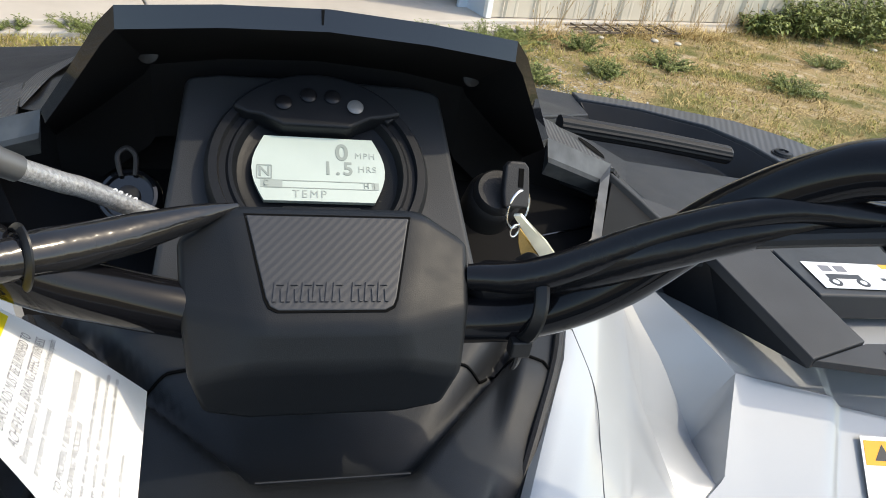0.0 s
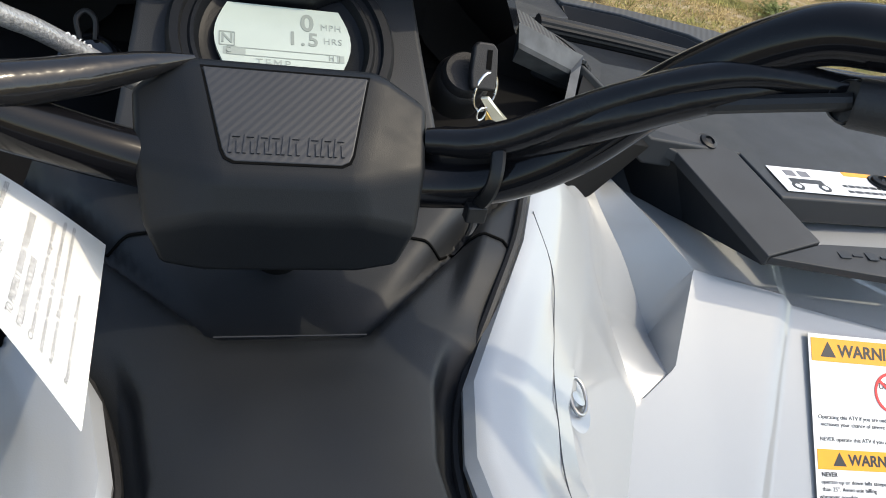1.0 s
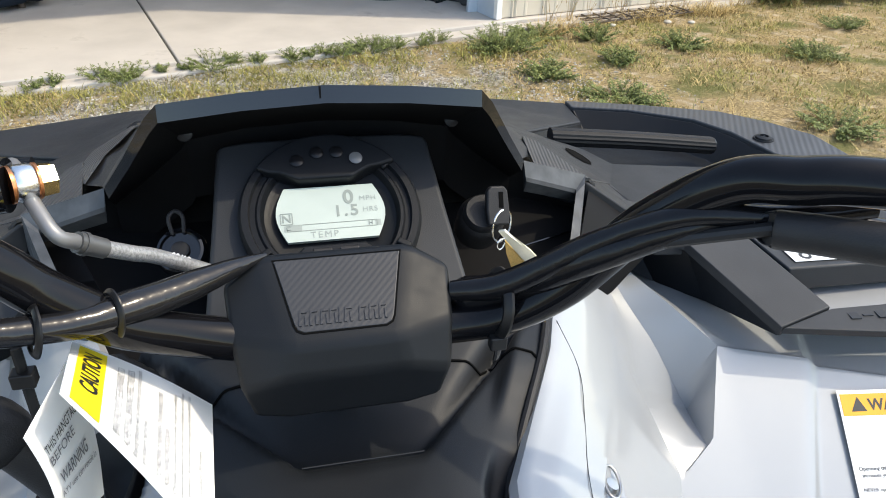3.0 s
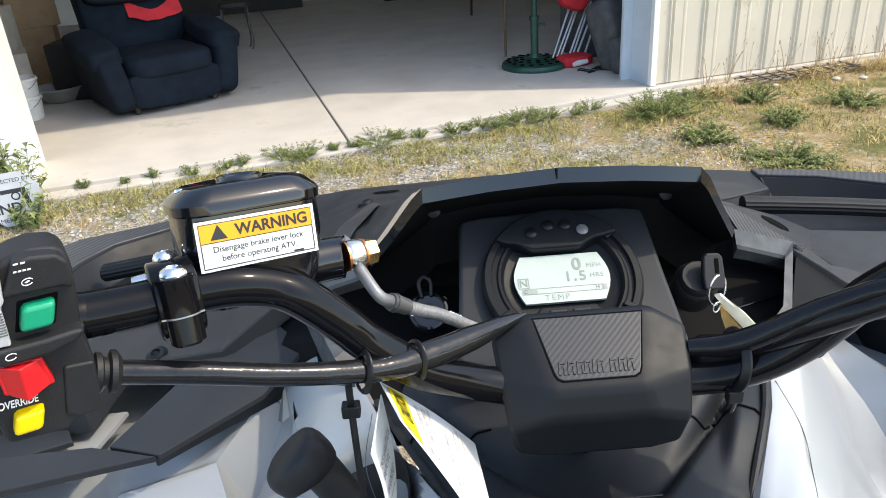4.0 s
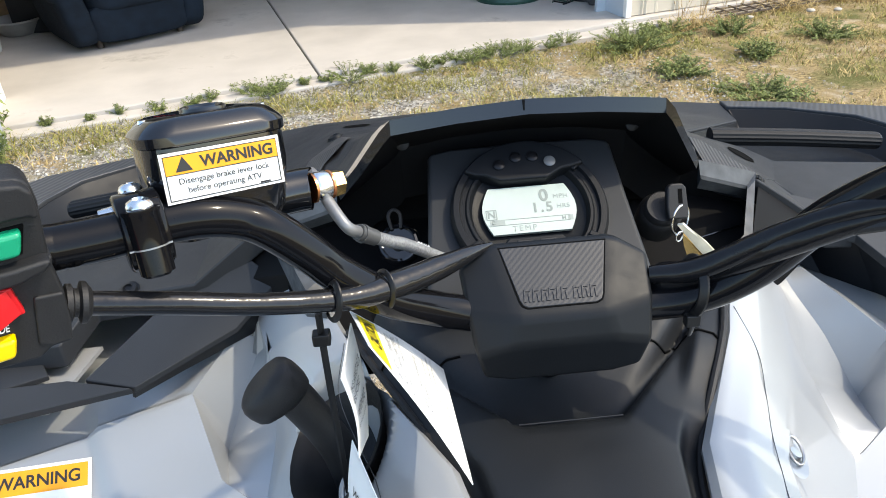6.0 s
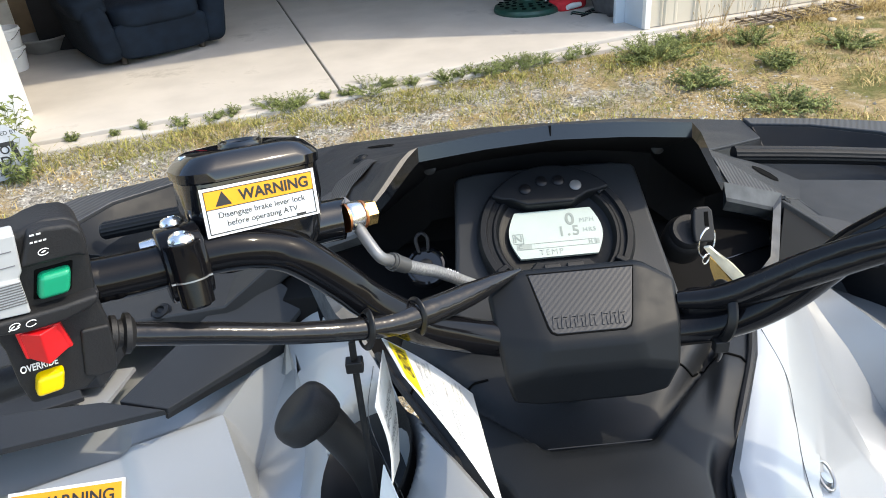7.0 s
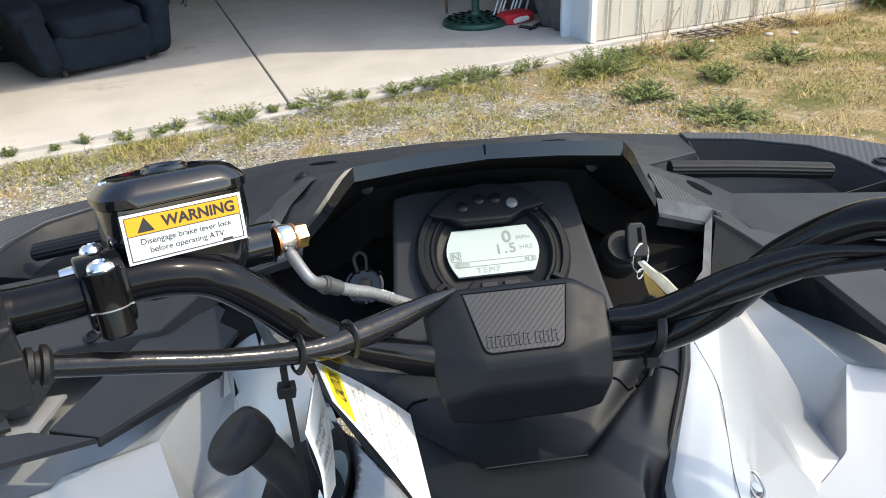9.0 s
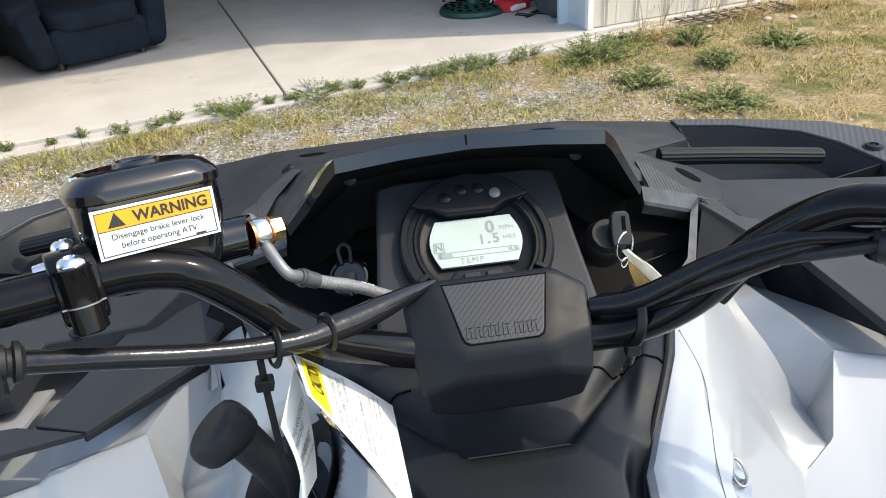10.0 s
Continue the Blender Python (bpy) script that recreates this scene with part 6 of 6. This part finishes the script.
        for p in ((1, 0, 0), (-1, 0, 0), (0, 1, 0), (0, -1, 0), (0.15, 0.1, 1), (0, 0, -1)):
            v = turn @ V((p[0] * r * rnd.uniform(0.8, 1.3), p[1] * r * rnd.uniform(0.7, 1.1), p[2] * r * rnd.uniform(0.5, 0.8)))
            verts.append((x + v.x, y + v.y, z + v.z))
        faces += [tuple(k + i for i in f) for f in oct_f]
    ob = new("gravel", mesh_from(verts, faces, STONE, "gravel"))
    ob.matrix_world = SITE
    return tagged(ob, "loose pale grey crushed gravel", "gravel", kind="stuff")


gravel(44000)


def leaf(verts, faces, base, direction, length, width, droop):
    """A pointed, folded leaf with five points."""
    d = V(direction).normalized()
    s = d.cross(V((0, 0, 1)))
    s = s.normalized() if s.length > 0.01 else V((1, 0, 0))
    mid = V(base) + d * length * 0.5
    tip = V(base) + d * length + V((0, 0, -droop * length))
    k = len(verts)
    verts += [tuple(V(base)), tuple(mid + s * width + V((0, 0, width * 0.5))), tuple(tip), tuple(mid - s * width + V((0, 0, width * 0.5))), tuple(mid)]
    faces += [(k, k + 1, k + 4), (k + 1, k + 2, k + 4), (k + 2, k + 3, k + 4), (k + 3, k, k + 4)]


def weed(x, y, radius, height, stalks, label, group, size=0.03, per=16, base=None):
    """A low leafy weed: stalks that spread from the root, with leaves along them."""
    root = thing("weed", label, "weed", SITE @ Matrix.Translation((x, y, ground_height(x, y) if base is None else base)), group)
    verts, faces, stems = [], [], bmesh.new()
    for k in range(stalks):
        a = rnd.uniform(0, 6.283)
        r = radius * math.sqrt(rnd.random())
        h = height * rnd.uniform(0.45, 1.0) * (1 - 0.5 * (r / radius) ** 2)
        top_ = V((r * math.cos(a), r * math.sin(a), h))
        foot_ = V((0.3 * top_.x, 0.3 * top_.y, -0.01))
        mid_ = (top_ + foot_) / 2 + V((0.02 * rnd.uniform(-1, 1), 0.02 * rnd.uniform(-1, 1), 0.1 * h))
        tube([foot_, mid_, top_], [0.0028, 0.0022, 0.0012], 4, 2, stems)
        for j in range(per):
            t = 0.15 + 0.85 * (j + rnd.random()) / per
            p = foot_ * (1 - t) ** 2 + mid_ * 2 * t * (1 - t) + top_ * t * t
            b = rnd.uniform(0, 6.283)
            leaf(verts, faces, p, (math.cos(b), math.sin(b), rnd.uniform(-0.1, 0.8)), size * rnd.uniform(0.6, 1.4), size * 0.25 * rnd.uniform(0.6, 1.3), rnd.uniform(0, 0.5))
    part("stalk", stems, STALK, root, smooth=None)
    ob = new("leaves", mesh_from(verts, faces, GREEN_LEAF, "leaves"))
    ob.parent = root
    return root


for x, y, r, h, n in ((2.98, 4.62, 0.34, 0.17, 60), (2.92, 3.95, 0.24, 0.10, 34), (3.58, 4.03, 0.18, 0.12, 26), (4.33, 4.20, 0.27, 0.10, 36), (5.07, 3.58, 0.28, 0.11, 38), (3.10, 3.38, 0.30, 0.10, 40), (4.0, 2.5, 0.30, 0.10, 36), (3.82, 4.60, 0.22, 0.12, 26), (3.45, 4.85, 0.25, 0.10, 26), (6.1, 4.1, 0.25, 0.1, 26), (5.7, 2.6, 0.3, 0.09, 26)):
    weed(x, y, r, h * 1.15, int(n * 1.5), "low green weed patch in dry grass", "weeds in the dry grass", 0.026, 30)
x = -1.05
while x < 2.75:
    lush = 1.0 if 0.15 < x < 2.15 else 0.55
    big = lush * rnd.choice((0.45, 0.7, 0.9, 1.2, 1.6))
    weed(x, 4.905 + 0.06 * max(0, x) / 2.7 + rnd.uniform(-0.07, 0.03), 0.15 * big, 0.05 + 0.04 * big, int(9 + 16 * big), "small green weed growing along the slab edge", "weeds along the slab edge", 0.020, 15, 0.01)
    x += rnd.uniform(0.07, 0.25) if lush == 1.0 else rnd.uniform(0.10, 0.34)
weed(-1.40, 4.80, 0.20, 0.56, 26, "tall leafy green weed beside the door post", "tall weeds at the door post", 0.060, 14)
weed(-1.26, 4.34, 0.13, 0.34, 12, "tall leafy green weed in front of the yard sign", "tall weeds at the door post", 0.050, 12)
weed(-1.62, 4.60, 0.24, 0.36, 28, "tall leafy green weed beside the door post", "tall weeds at the door post", 0.055, 14)
weed(-2.05, 4.75, 0.30, 0.42, 30, "tall leafy green weed beside the door post", "tall weeds at the door post", 0.060, 14)
weed(-2.7, 4.7, 0.35, 0.45, 30, "tall leafy green weed beside the door post", "tall weeds at the door post", 0.060, 14)
for x, y, r, h in ((6.9, 5.0, 0.42, 0.50), (7.6, 4.95, 0.5, 0.62), (8.35, 4.95, 0.5, 0.60), (9.1, 4.95, 0.55, 0.6), (10.0, 4.95, 0.55, 0.55), (6.3, 5.02, 0.25, 0.26)):
    weed(x, y, r, h, 85, "tall bushy green weeds against the siding", "bushy weeds at the wall", 0.075, 16)
# dry seed stalks by the wall
for x in np.linspace(3.6, 6.2, 22):
    x = float(x) + rnd.uniform(-0.08, 0.08)
    y = 5.08 + rnd.uniform(-0.08, 0.06)
    st = thing("dry_stalk", "thin dry seed stalk beside the wall", "dry stalk", SITE @ Matrix.Translation((x, y, ground_height(x, y) - 0.01)), "dry stalks at the wall")
    bm = bmesh.new()
    for k in range(5):
        a, h = rnd.uniform(0, 6.28), rnd.uniform(0.10, 0.33)
        tip = V((0.35 * h * math.cos(a), 0.2 * h * math.sin(a) - 0.02, h))
        tube([V((0, 0, 0)), tip * 0.5 + V((0, 0, 0.03)), tip], [0.002, 0.0015, 0.001], 4, 2, bm)
        tube([tip, tip + V((0.01 * math.cos(a), 0, 0.02))], [0.005, 0.002], 5, 1, bm)
    part("stalk", bm, mat("dry stalk straw", (0.42, 0.31, 0.17), 0.9, vary=0.2, scale=40) if "dry stalk straw" not in bpy.data.materials else bpy.data.materials["dry stalk straw"], st, smooth=None)

# dark garden lattice lying along the foot of the wall
lattice = thing("garden_lattice", "dark weathered lattice lying at the foot of the wall", "lattice", SITE @ Matrix.Translation((4.58, 5.02, 0.02)))
WEATHERED = mat("weathered dark wood", (0.13, 0.10, 0.075), 0.9, vary=0.3, scale=20)
for k in range(4):
    part("rail", box((1.15, 0.016, 0.012), (0, -0.10 + 0.066 * k, 0.008 + 0.004 * (k % 2))), WEATHERED, lattice, smooth=None)
for k in range(9):
    part("slat", box((0.014, 0.235, 0.010), (-0.504 + 0.126 * k, 0, 0.022)), WEATHERED, lattice, smooth=None)
for x, y, r in ((4.75, 4.80, 0.035), (4.95, 4.72, 0.03), (4.2, 4.86, 0.028), (7.45, 4.55, 0.04)):
    bm = bmesh.new()
    bmesh.ops.create_icosphere(bm, subdivisions=2, radius=r)
    for v in bm.verts:
        v.co *= 1 + 0.25 * noise.noise(v.co * 14 + V((x, y, 0)))
        v.co.z *= 0.45
    solo("stone", bm, mat("pale field stone", (0.50, 0.46, 0.40), 0.9, vary=0.2, scale=15) if "pale field stone" not in bpy.data.materials else bpy.data.materials["pale field stone"], "pale flat stone in the dry grass", "stone", group="stones in the grass", smooth=60, m=SITE @ Matrix.Translation((x, y, ground_height(x, y) + 0.01)))

blades("wall_grass", 5000, DRY_LEAF, "long dry grass along the foot of the wall", lambda x, y: max(0.0, min(1.0, 0.45 + 1.6 * noise.noise((x * 2.1, y * 2.1, 21)))), 0.12, 0.0022, region=(3.45, 8.5, 4.80, 5.10))

# yard sign
sign = thing("yard_sign", "grey octagonal yard sign leaning beside the door post", "sign", SITE @ Matrix.Translation((-1.335, 4.42, 0.0)) @ Matrix.Rotation(radians(9), 4, "Z") @ Matrix.Rotation(radians(-9), 4, "X"))
R8 = 0.166
octagon = [(R8 * math.cos(radians(22.5 + 45 * k)), 0.160 + R8 * math.sin(radians(22.5 + 45 * k))) for k in range(8)]
SIGN = Matrix.Rotation(radians(90), 4, "X")
SIGNGREY = mat("weathered grey sign plastic", (0.45, 0.47, 0.50), 0.5, vary=0.12, scale=8)
p = [(slab([(x, y, -0.004) for x, y in octagon], (0, 0, 0.004)), None, 0), words("PROTECTED BY", 0.032, 0, 0.266, 0.0006), words("2ND", 0.078, -0.036, 0.108, 0.0006, 0.0016), words("AMENDMENT", 0.037, 0, 0.042, 0.0006), (flat(0.13, 0.024, 0.016, 0.206, 0.0005), None, 2), (slab([(0.05, 0.200, 0.0004), (0.08, 0.200, 0.0004), (0.10, 0.095, 0.0004), (0.07, 0.095, 0.0004)], (0, 0, 0.0002)), None, 2)]
p += [(turned([(0.024, 0.0005), (0.024, 0.0007), (0.016, 0.0007), (0.016, 0.0005)], Matrix.Translation((0.024, 0.175, 0)), 20, caps=False), None, 2)]
sticker("board", SIGN, p, [SIGNGREY, WHITE, BLACKINK], sign, "grey octagonal board with black lettering")
part("stake", box((0.012, 0.008, 0.36), (0, 0.012, 0.05)), CHROME, sign)


# ---- things in the garage ----
CHAIR = SITE @ Matrix.Translation((-0.63, 7.16, SLAB)) @ Matrix.Rotation(radians(20), 4, "Z") @ Matrix.Diagonal((1.22, 1.18, 0.99, 1))
chair = thing("recliner", "worn navy velour recliner armchair on the slab", "armchair", CHAIR)
def cushion(size, at, puff=0.03, tilt=(0, 0, 0), sub=8):
    """A stuffed block with bulging faces."""
    sx, sy, sz = (s / 2 for s in size)
    m = Matrix.Translation(at) @ Euler([radians(a) for a in tilt]).to_matrix().to_4x4()
    bm = bmesh.new()
    bmesh.ops.create_cube(bm, size=2)
    bmesh.ops.subdivide_edges(bm, edges=bm.edges[:], cuts=sub, use_grid_fill=True)
    for v in bm.verts:
        c = v.co.copy()
        q = V(tuple(math.copysign(abs(a) ** 0.8, a) for a in c))
        r = max(1e-6, (abs(q.x) ** 6 + abs(q.y) ** 6 + abs(q.z) ** 6) ** (1 / 6))
        q = q / r
        b = 1 + puff * (1 - min(1, abs(c.x) ** 2)) + 0.02 * noise.noise(c * 2.3 + V(at))
        v.co = m @ V((q.x * sx * b, q.y * sy * b, q.z * sz * b))
    return bm
part("base", cushion((0.72, 0.80, 0.32), (0, 0.02, 0.215), 0.0), NAVY, chair, smooth=60)
part("seat", cushion((0.62, 0.70, 0.19), (0, -0.14, 0.385), 0.06), NAVY, chair, "sagging navy seat cushion", smooth=60)
part("footrest", cushion((0.64, 0.13, 0.30), (0, -0.42, 0.200), 0.03), NAVY, chair, smooth=60)
part("backrest", cushion((0.74, 0.26, 0.72), (0, 0.36, 0.78), 0.08, (-12, 0, 0)), NAVY, chair, smooth=60)
part("head_cushion", cushion((0.66, 0.20, 0.28), (0, 0.28, 0.98), 0.08, (-14, 0, 0)), NAVY, chair, smooth=60)
for s in (1, -1):
    part("arm", cushion((0.19, 0.88, 0.50), (s * 0.390, -0.03, 0.285), 0.03, (0, s * 8, 0)), NAVY, chair, smooth=60)
    part("arm_pad", cushion((0.25, 0.60, 0.16), (s * 0.430, -0.12, 0.545), 0.14, (9, s * 10, 0)), NAVY, chair, "padded arm rest", smooth=60)
    for yy in (-0.36, 0.34):
        part("foot", disc(0.022, 0.07, Matrix.Translation((s * 0.28, yy, 0.0)), 14), mat("varnished foot wood", (0.05, 0.035, 0.025), 0.5, vary=0.2, scale=20) if "varnished foot wood" not in bpy.data.materials else bpy.data.materials["varnished foot wood"], chair)
solo("red_blanket", grid(lambda u, v: V((-0.06 + 0.40 * u, 0.165 + 0.10 * math.sin(1.6 * v), 0.72 + 0.30 * v - 0.05 * math.sin(3.1 * u) + 0.015 * noise.noise((u * 5, v * 5, 0)))), np.linspace(0, 1, 14), np.linspace(0, 1, 10), thick=(0, 0.012, 0.004)), RED, "bright red blanket draped over the recliner", "blanket", smooth=60, m=CHAIR)
DARKBOX = mat("black vinyl box", (0.012, 0.012, 0.013), 0.6, vary=0.2, scale=12)
solo("speaker_box", box((0.42, 0.40, 0.52), (0, 0, 0.26)), DARKBOX, "black box standing beside the recliner", "box", bevel=0.02, m=SITE @ Matrix.Translation((-1.33, 7.72, SLAB)) @ Matrix.Rotation(radians(-16), 4, "Z"))
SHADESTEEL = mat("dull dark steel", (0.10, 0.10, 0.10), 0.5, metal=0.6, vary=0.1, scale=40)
wire = thing("folding_stool", "dark folding stool with bent wire legs", "stool", SITE @ Matrix.Translation((0.20, 9.3, SLAB)))
part("leg", tube([(-0.15, 0, 0.5), (-0.15, -0.05, 0.012), (0.15, -0.05, 0.012), (0.15, 0, 0.5)], 0.010, 10, 6), SHADESTEEL, wire)
part("leg", tube([(-0.13, 0.1, 0.5), (-0.13, 0.15, 0.012), (0.13, 0.15, 0.012), (0.13, 0.1, 0.5)], 0.010, 10, 6), SHADESTEEL, wire)
part("seat", cushion((0.36, 0.32, 0.07), (0, 0.05, 0.52), 0.05), DARKBOX, wire)
BUCKET = mat("scuffed white bucket plastic", (0.70, 0.70, 0.68), 0.5, vary=0.06, scale=15)
def bucket(x, y, z, r, h, label):
    b = thing("bucket", label, "bucket", SITE @ Matrix.Translation((x, y, z)), "white buckets")
    part("body", turned([(r * 0.82, 0), (r * 0.86, 0.01), (r * 0.98, h * 0.86), (r * 1.04, h * 0.87), (r * 1.04, h * 0.9), (r, h * 0.91), (r, h), (r * 0.95, h), (r * 0.80, 0.015), (0.001, 0.015)], None, 36), BUCKET, b)
    part("handle", tube([(r * 1.02, 0, h * 0.88), (r * 0.6, -r * 0.95, h * 0.62), (-r * 0.6, -r * 0.95, h * 0.62), (-r * 1.02, 0, h * 0.88)], 0.003, 8), CHROME, b)
    return b
bucket(-1.74, 7.00, SLAB, 0.155, 0.20, "scuffed white plastic bucket beside the door post")
bucket(-1.74, 7.02, SLAB + 0.15, 0.155, 0.20, "white plastic bucket stacked in another bucket")
solo("basin", turned([(0.13, 0), (0.15, 0.01), (0.22, 0.12), (0.235, 0.125), (0.235, 0.14), (0.20, 0.135), (0.14, 0.02), (0.001, 0.02)], None, 40), mat("dusty grey plastic", (0.30, 0.29, 0.27), 0.6, vary=0.1, scale=12), "dusty grey basin on the slab", "basin", m=SITE @ Matrix.Translation((-1.55, 7.62, SLAB)))
CARD = mat("brown cardboard", (0.30, 0.20, 0.11), 0.85, vary=0.12, scale=10)
CREAM = mat("cream paper sacks", (0.50, 0.46, 0.38), 0.8, vary=0.12, scale=8)
for x, y, z, s, a, m_, lab in ((-2.05, 7.9, 0, (0.5, 0.45, 0.45), 12, CREAM, "cream cardboard box against the wall"), (-2.1, 8.0, 0.45, (0.42, 0.4, 0.40), -8, CREAM, "cream cardboard box stacked on another"), (-1.85, 8.5, 0, (0.5, 0.5, 0.6), 5, CARD, "brown cardboard box on the slab"), (-1.8, 8.5, 0.6, (0.45, 0.45, 0.5), 20, CARD, "brown cardboard box stacked on another")):
    b = thing("cardboard_box", lab, "box", SITE @ Matrix.Translation((x, y, SLAB + z)) @ Matrix.Rotation(radians(a), 4, "Z"), "stacked cardboard boxes")
    part("carton", box(s, (0, 0, s[2] / 2)), m_, b, bevel=0.006)
    part("tape", box((0.05, s[1] + 0.002, 0.002), (0, 0, s[2] + 0.0012)), STRIP, b)
solo("red_bag", cushion((0.16, 0.14, 0.24), (0, 0, 0.12), 0.1), RED, "crumpled red cloth bag hanging beside boxes", "bag", smooth=60, m=SITE @ Matrix.Translation((-1.52, 8.10, SLAB)))
DARKSHELF = mat("dark shelf paint", (0.03, 0.028, 0.026), 0.7, vary=0.2, scale=6)
for x, y, w, h, lab in ((-2.9, 10.8, 1.6, 1.9, "dark storage shelf with boxes"), (0.3, 13.0, 2.2, 1.6, "dark cabinet in the shade"), (3.6, 12.6, 1.8, 1.8, "dark cabinet in the shade"), (5.6, 8.2, 1.2, 1.8, "dark cabinet in the shade")):
    c = thing("storage_cabinet", lab, "cabinet", SITE @ Matrix.Translation((x, y, SLAB)), "cabinets along the walls")
    part("body", box((w, 0.5, h), (0, 0, h / 2)), DARKSHELF, c, bevel=0.01)
    for k in (-1, 1):
        part("door", box((w / 2 - 0.03, 0.02, h - 0.1), (k * w / 4, -0.262, h / 2)), DARKSHELF, c, bevel=0.004)

# umbrella stand
GREENIRON = mat("dark green painted iron", (0.012, 0.055, 0.040), 0.45, vary=0.25, scale=20, rvary=0.1)
stand = thing("umbrella_stand", "round dark green cast-iron umbrella stand with pole", "umbrella stand", SITE @ Matrix.Translation((2.78, 6.44, SLAB)) @ Matrix.Scale(1.08, 4))
part("base", turned([(0.285, 0), (0.29, 0.02), (0.28, 0.045), (0.22, 0.062), (0.10, 0.075), (0.055, 0.085), (0.04, 0.11), (0.001, 0.11)], None, 56), GREENIRON, stand)
for ring, n in ((0.235, 18), (0.175, 14), (0.115, 9)):
    for k in range(n):
        a = 2 * math.pi * (k + 0.5 * (n % 2)) / n
        # black discs laid on the iron, in place of the shade in its holes
        part("cutout", turned([(0.021, 0), (0.021, 0.004), (0.001, 0.004)], Matrix.Translation((ring * math.cos(a), ring * math.sin(a), 0.0915 - 0.13 * ring if ring > 0.15 else 0.0725)), 8), HOLE, stand)
part("sleeve", disc(0.034, 0.34, Matrix.Translation((0, 0, 0.08)), 24), GREENIRON, stand)
part("collar", disc(0.042, 0.03, Matrix.Translation((0, 0, 0.40)), 24), GREENIRON, stand)
part("pole", disc(0.024, 2.1, Matrix.Translation((0, 0, 0.40)), 20), GREENIRON, stand)
part("knob", tube([(0.03, -0.02, 0.36), (0.075, -0.05, 0.36)], [0.008, 0.013], 12, 1), GREENIRON, stand)
solo("thin_pole", tube([(0, 0, 0), (0.01, 0.03, 1.0), (0.02, 0.08, 2.2)], 0.013, 12), mat("rusty steel", (0.13, 0.075, 0.05), 0.8, vary=0.3, scale=30), "thin rusty steel pole leaning inside the garage", "pole", m=SITE @ Matrix.Translation((2.72, 7.03, SLAB)))
# folded camp chairs and bags in the corner
SILVERTUBE = mat("dull aluminium tube", (0.55, 0.55, 0.55), 0.35, metal=0.8, vary=0.1, scale=30)
GREYCLOTH = mat("charcoal nylon cloth", (0.075, 0.075, 0.08), 0.8, vary=0.25, scale=14, bump=0.4, bump_scale=60)
camp = thing("camp_chair", "folded red camp chair with aluminium legs leaning in the corner", "camp chair", SITE @ Matrix.Translation((3.30, 6.45, SLAB)))
for k in range(7):
    x = -0.18 + 0.055 * k
    part("leg", tube([(x - 0.22, -0.10 + 0.03 * (k % 3), 0.01), (x + 0.30 + 0.05 * (k % 2), 0.16 + 0.02 * (k % 2), 1.02)], 0.0105, 10, 1), SILVERTUBE, camp)
part("cloth", cushion((0.30, 0.14, 0.50), (-0.06, 0.02, 0.74), 0.1, (-10, 24, 0)), RED, camp, "rolled red cloth seat", smooth=60)
bag = thing("backpack", "charcoal and red backpack slumped against the door jamb", "backpack", SITE @ Matrix.Translation((3.36, 5.90, SLAB)) @ Matrix.Rotation(radians(20), 4, "Z"))
part("body", cushion((0.34, 0.30, 0.62), (0.02, 0.06, 0.29), 0.10, (-16, -10, 0)), GREYCLOTH, bag, smooth=60)
part("pouch", cushion((0.24, 0.14, 0.30), (-0.06, -0.10, 0.16), 0.10, (-14, 0, 0)), GREYCLOTH, bag, smooth=60)
for x in (-0.10, 0.09):
    part("strap", tube([(x, -0.12, 0.06), (x + 0.03, -0.14, 0.24), (x + 0.09, -0.02, 0.48), (x + 0.10, 0.10, 0.60)], 0.024, 10, 6, squash=0.4), RED, bag, "red strap")
bag2 = thing("duffel_bag", "dark nylon duffel bag behind the backpack", "bag", SITE @ Matrix.Translation((3.42, 6.75, SLAB)))
part("body", cushion((0.5, 0.5, 0.7), (0.1, 0, 0.33), 0.08), GREYCLOTH, bag2, smooth=60)
solo("red_cloth", cushion((0.34, 0.18, 0.09), (0, 0, 0.045), 0.2), RED, "crumpled red cloth lying on the slab", "cloth", smooth=60, m=SITE @ Matrix.Translation((3.12, 6.30, SLAB)) @ Matrix.Rotation(radians(12), 4, "Z"))
solo("white_lamp", tube([(0, 0, 0.035), (0.06, 0.02, 0.04), (0.15, 0.03, 0.045)], [0.02, 0.028, 0.02], 14), BUCKET, "small white string lamp lying on the slab", "lamp", smooth=60, m=SITE @ Matrix.Translation((3.05, 6.16, SLAB)))
for k in range(3):
    line = [(3.02 + 0.06 * j + 0.02 * k, 6.02 - 0.03 * k + 0.08 * math.sin(1.9 * j + 2 * k), SLAB + 0.007) for j in range(8)]
    solo("cord", tube([V(q) for q in line], 0.006, 8), TIE if k else GREENIRON, "loose dark cord lying on the slab", "cord", group="loose cords on the slab", m=SITE)
solo("chair_back", tube([(0, 0, 0), (0.02, 0.02, 0.4), (0.05, 0.10, 0.75)], 0.016, 10), DARKSHELF, "dark chair leg in the shade", "chair leg", m=SITE @ Matrix.Translation((3.35, 9.9, SLAB)))
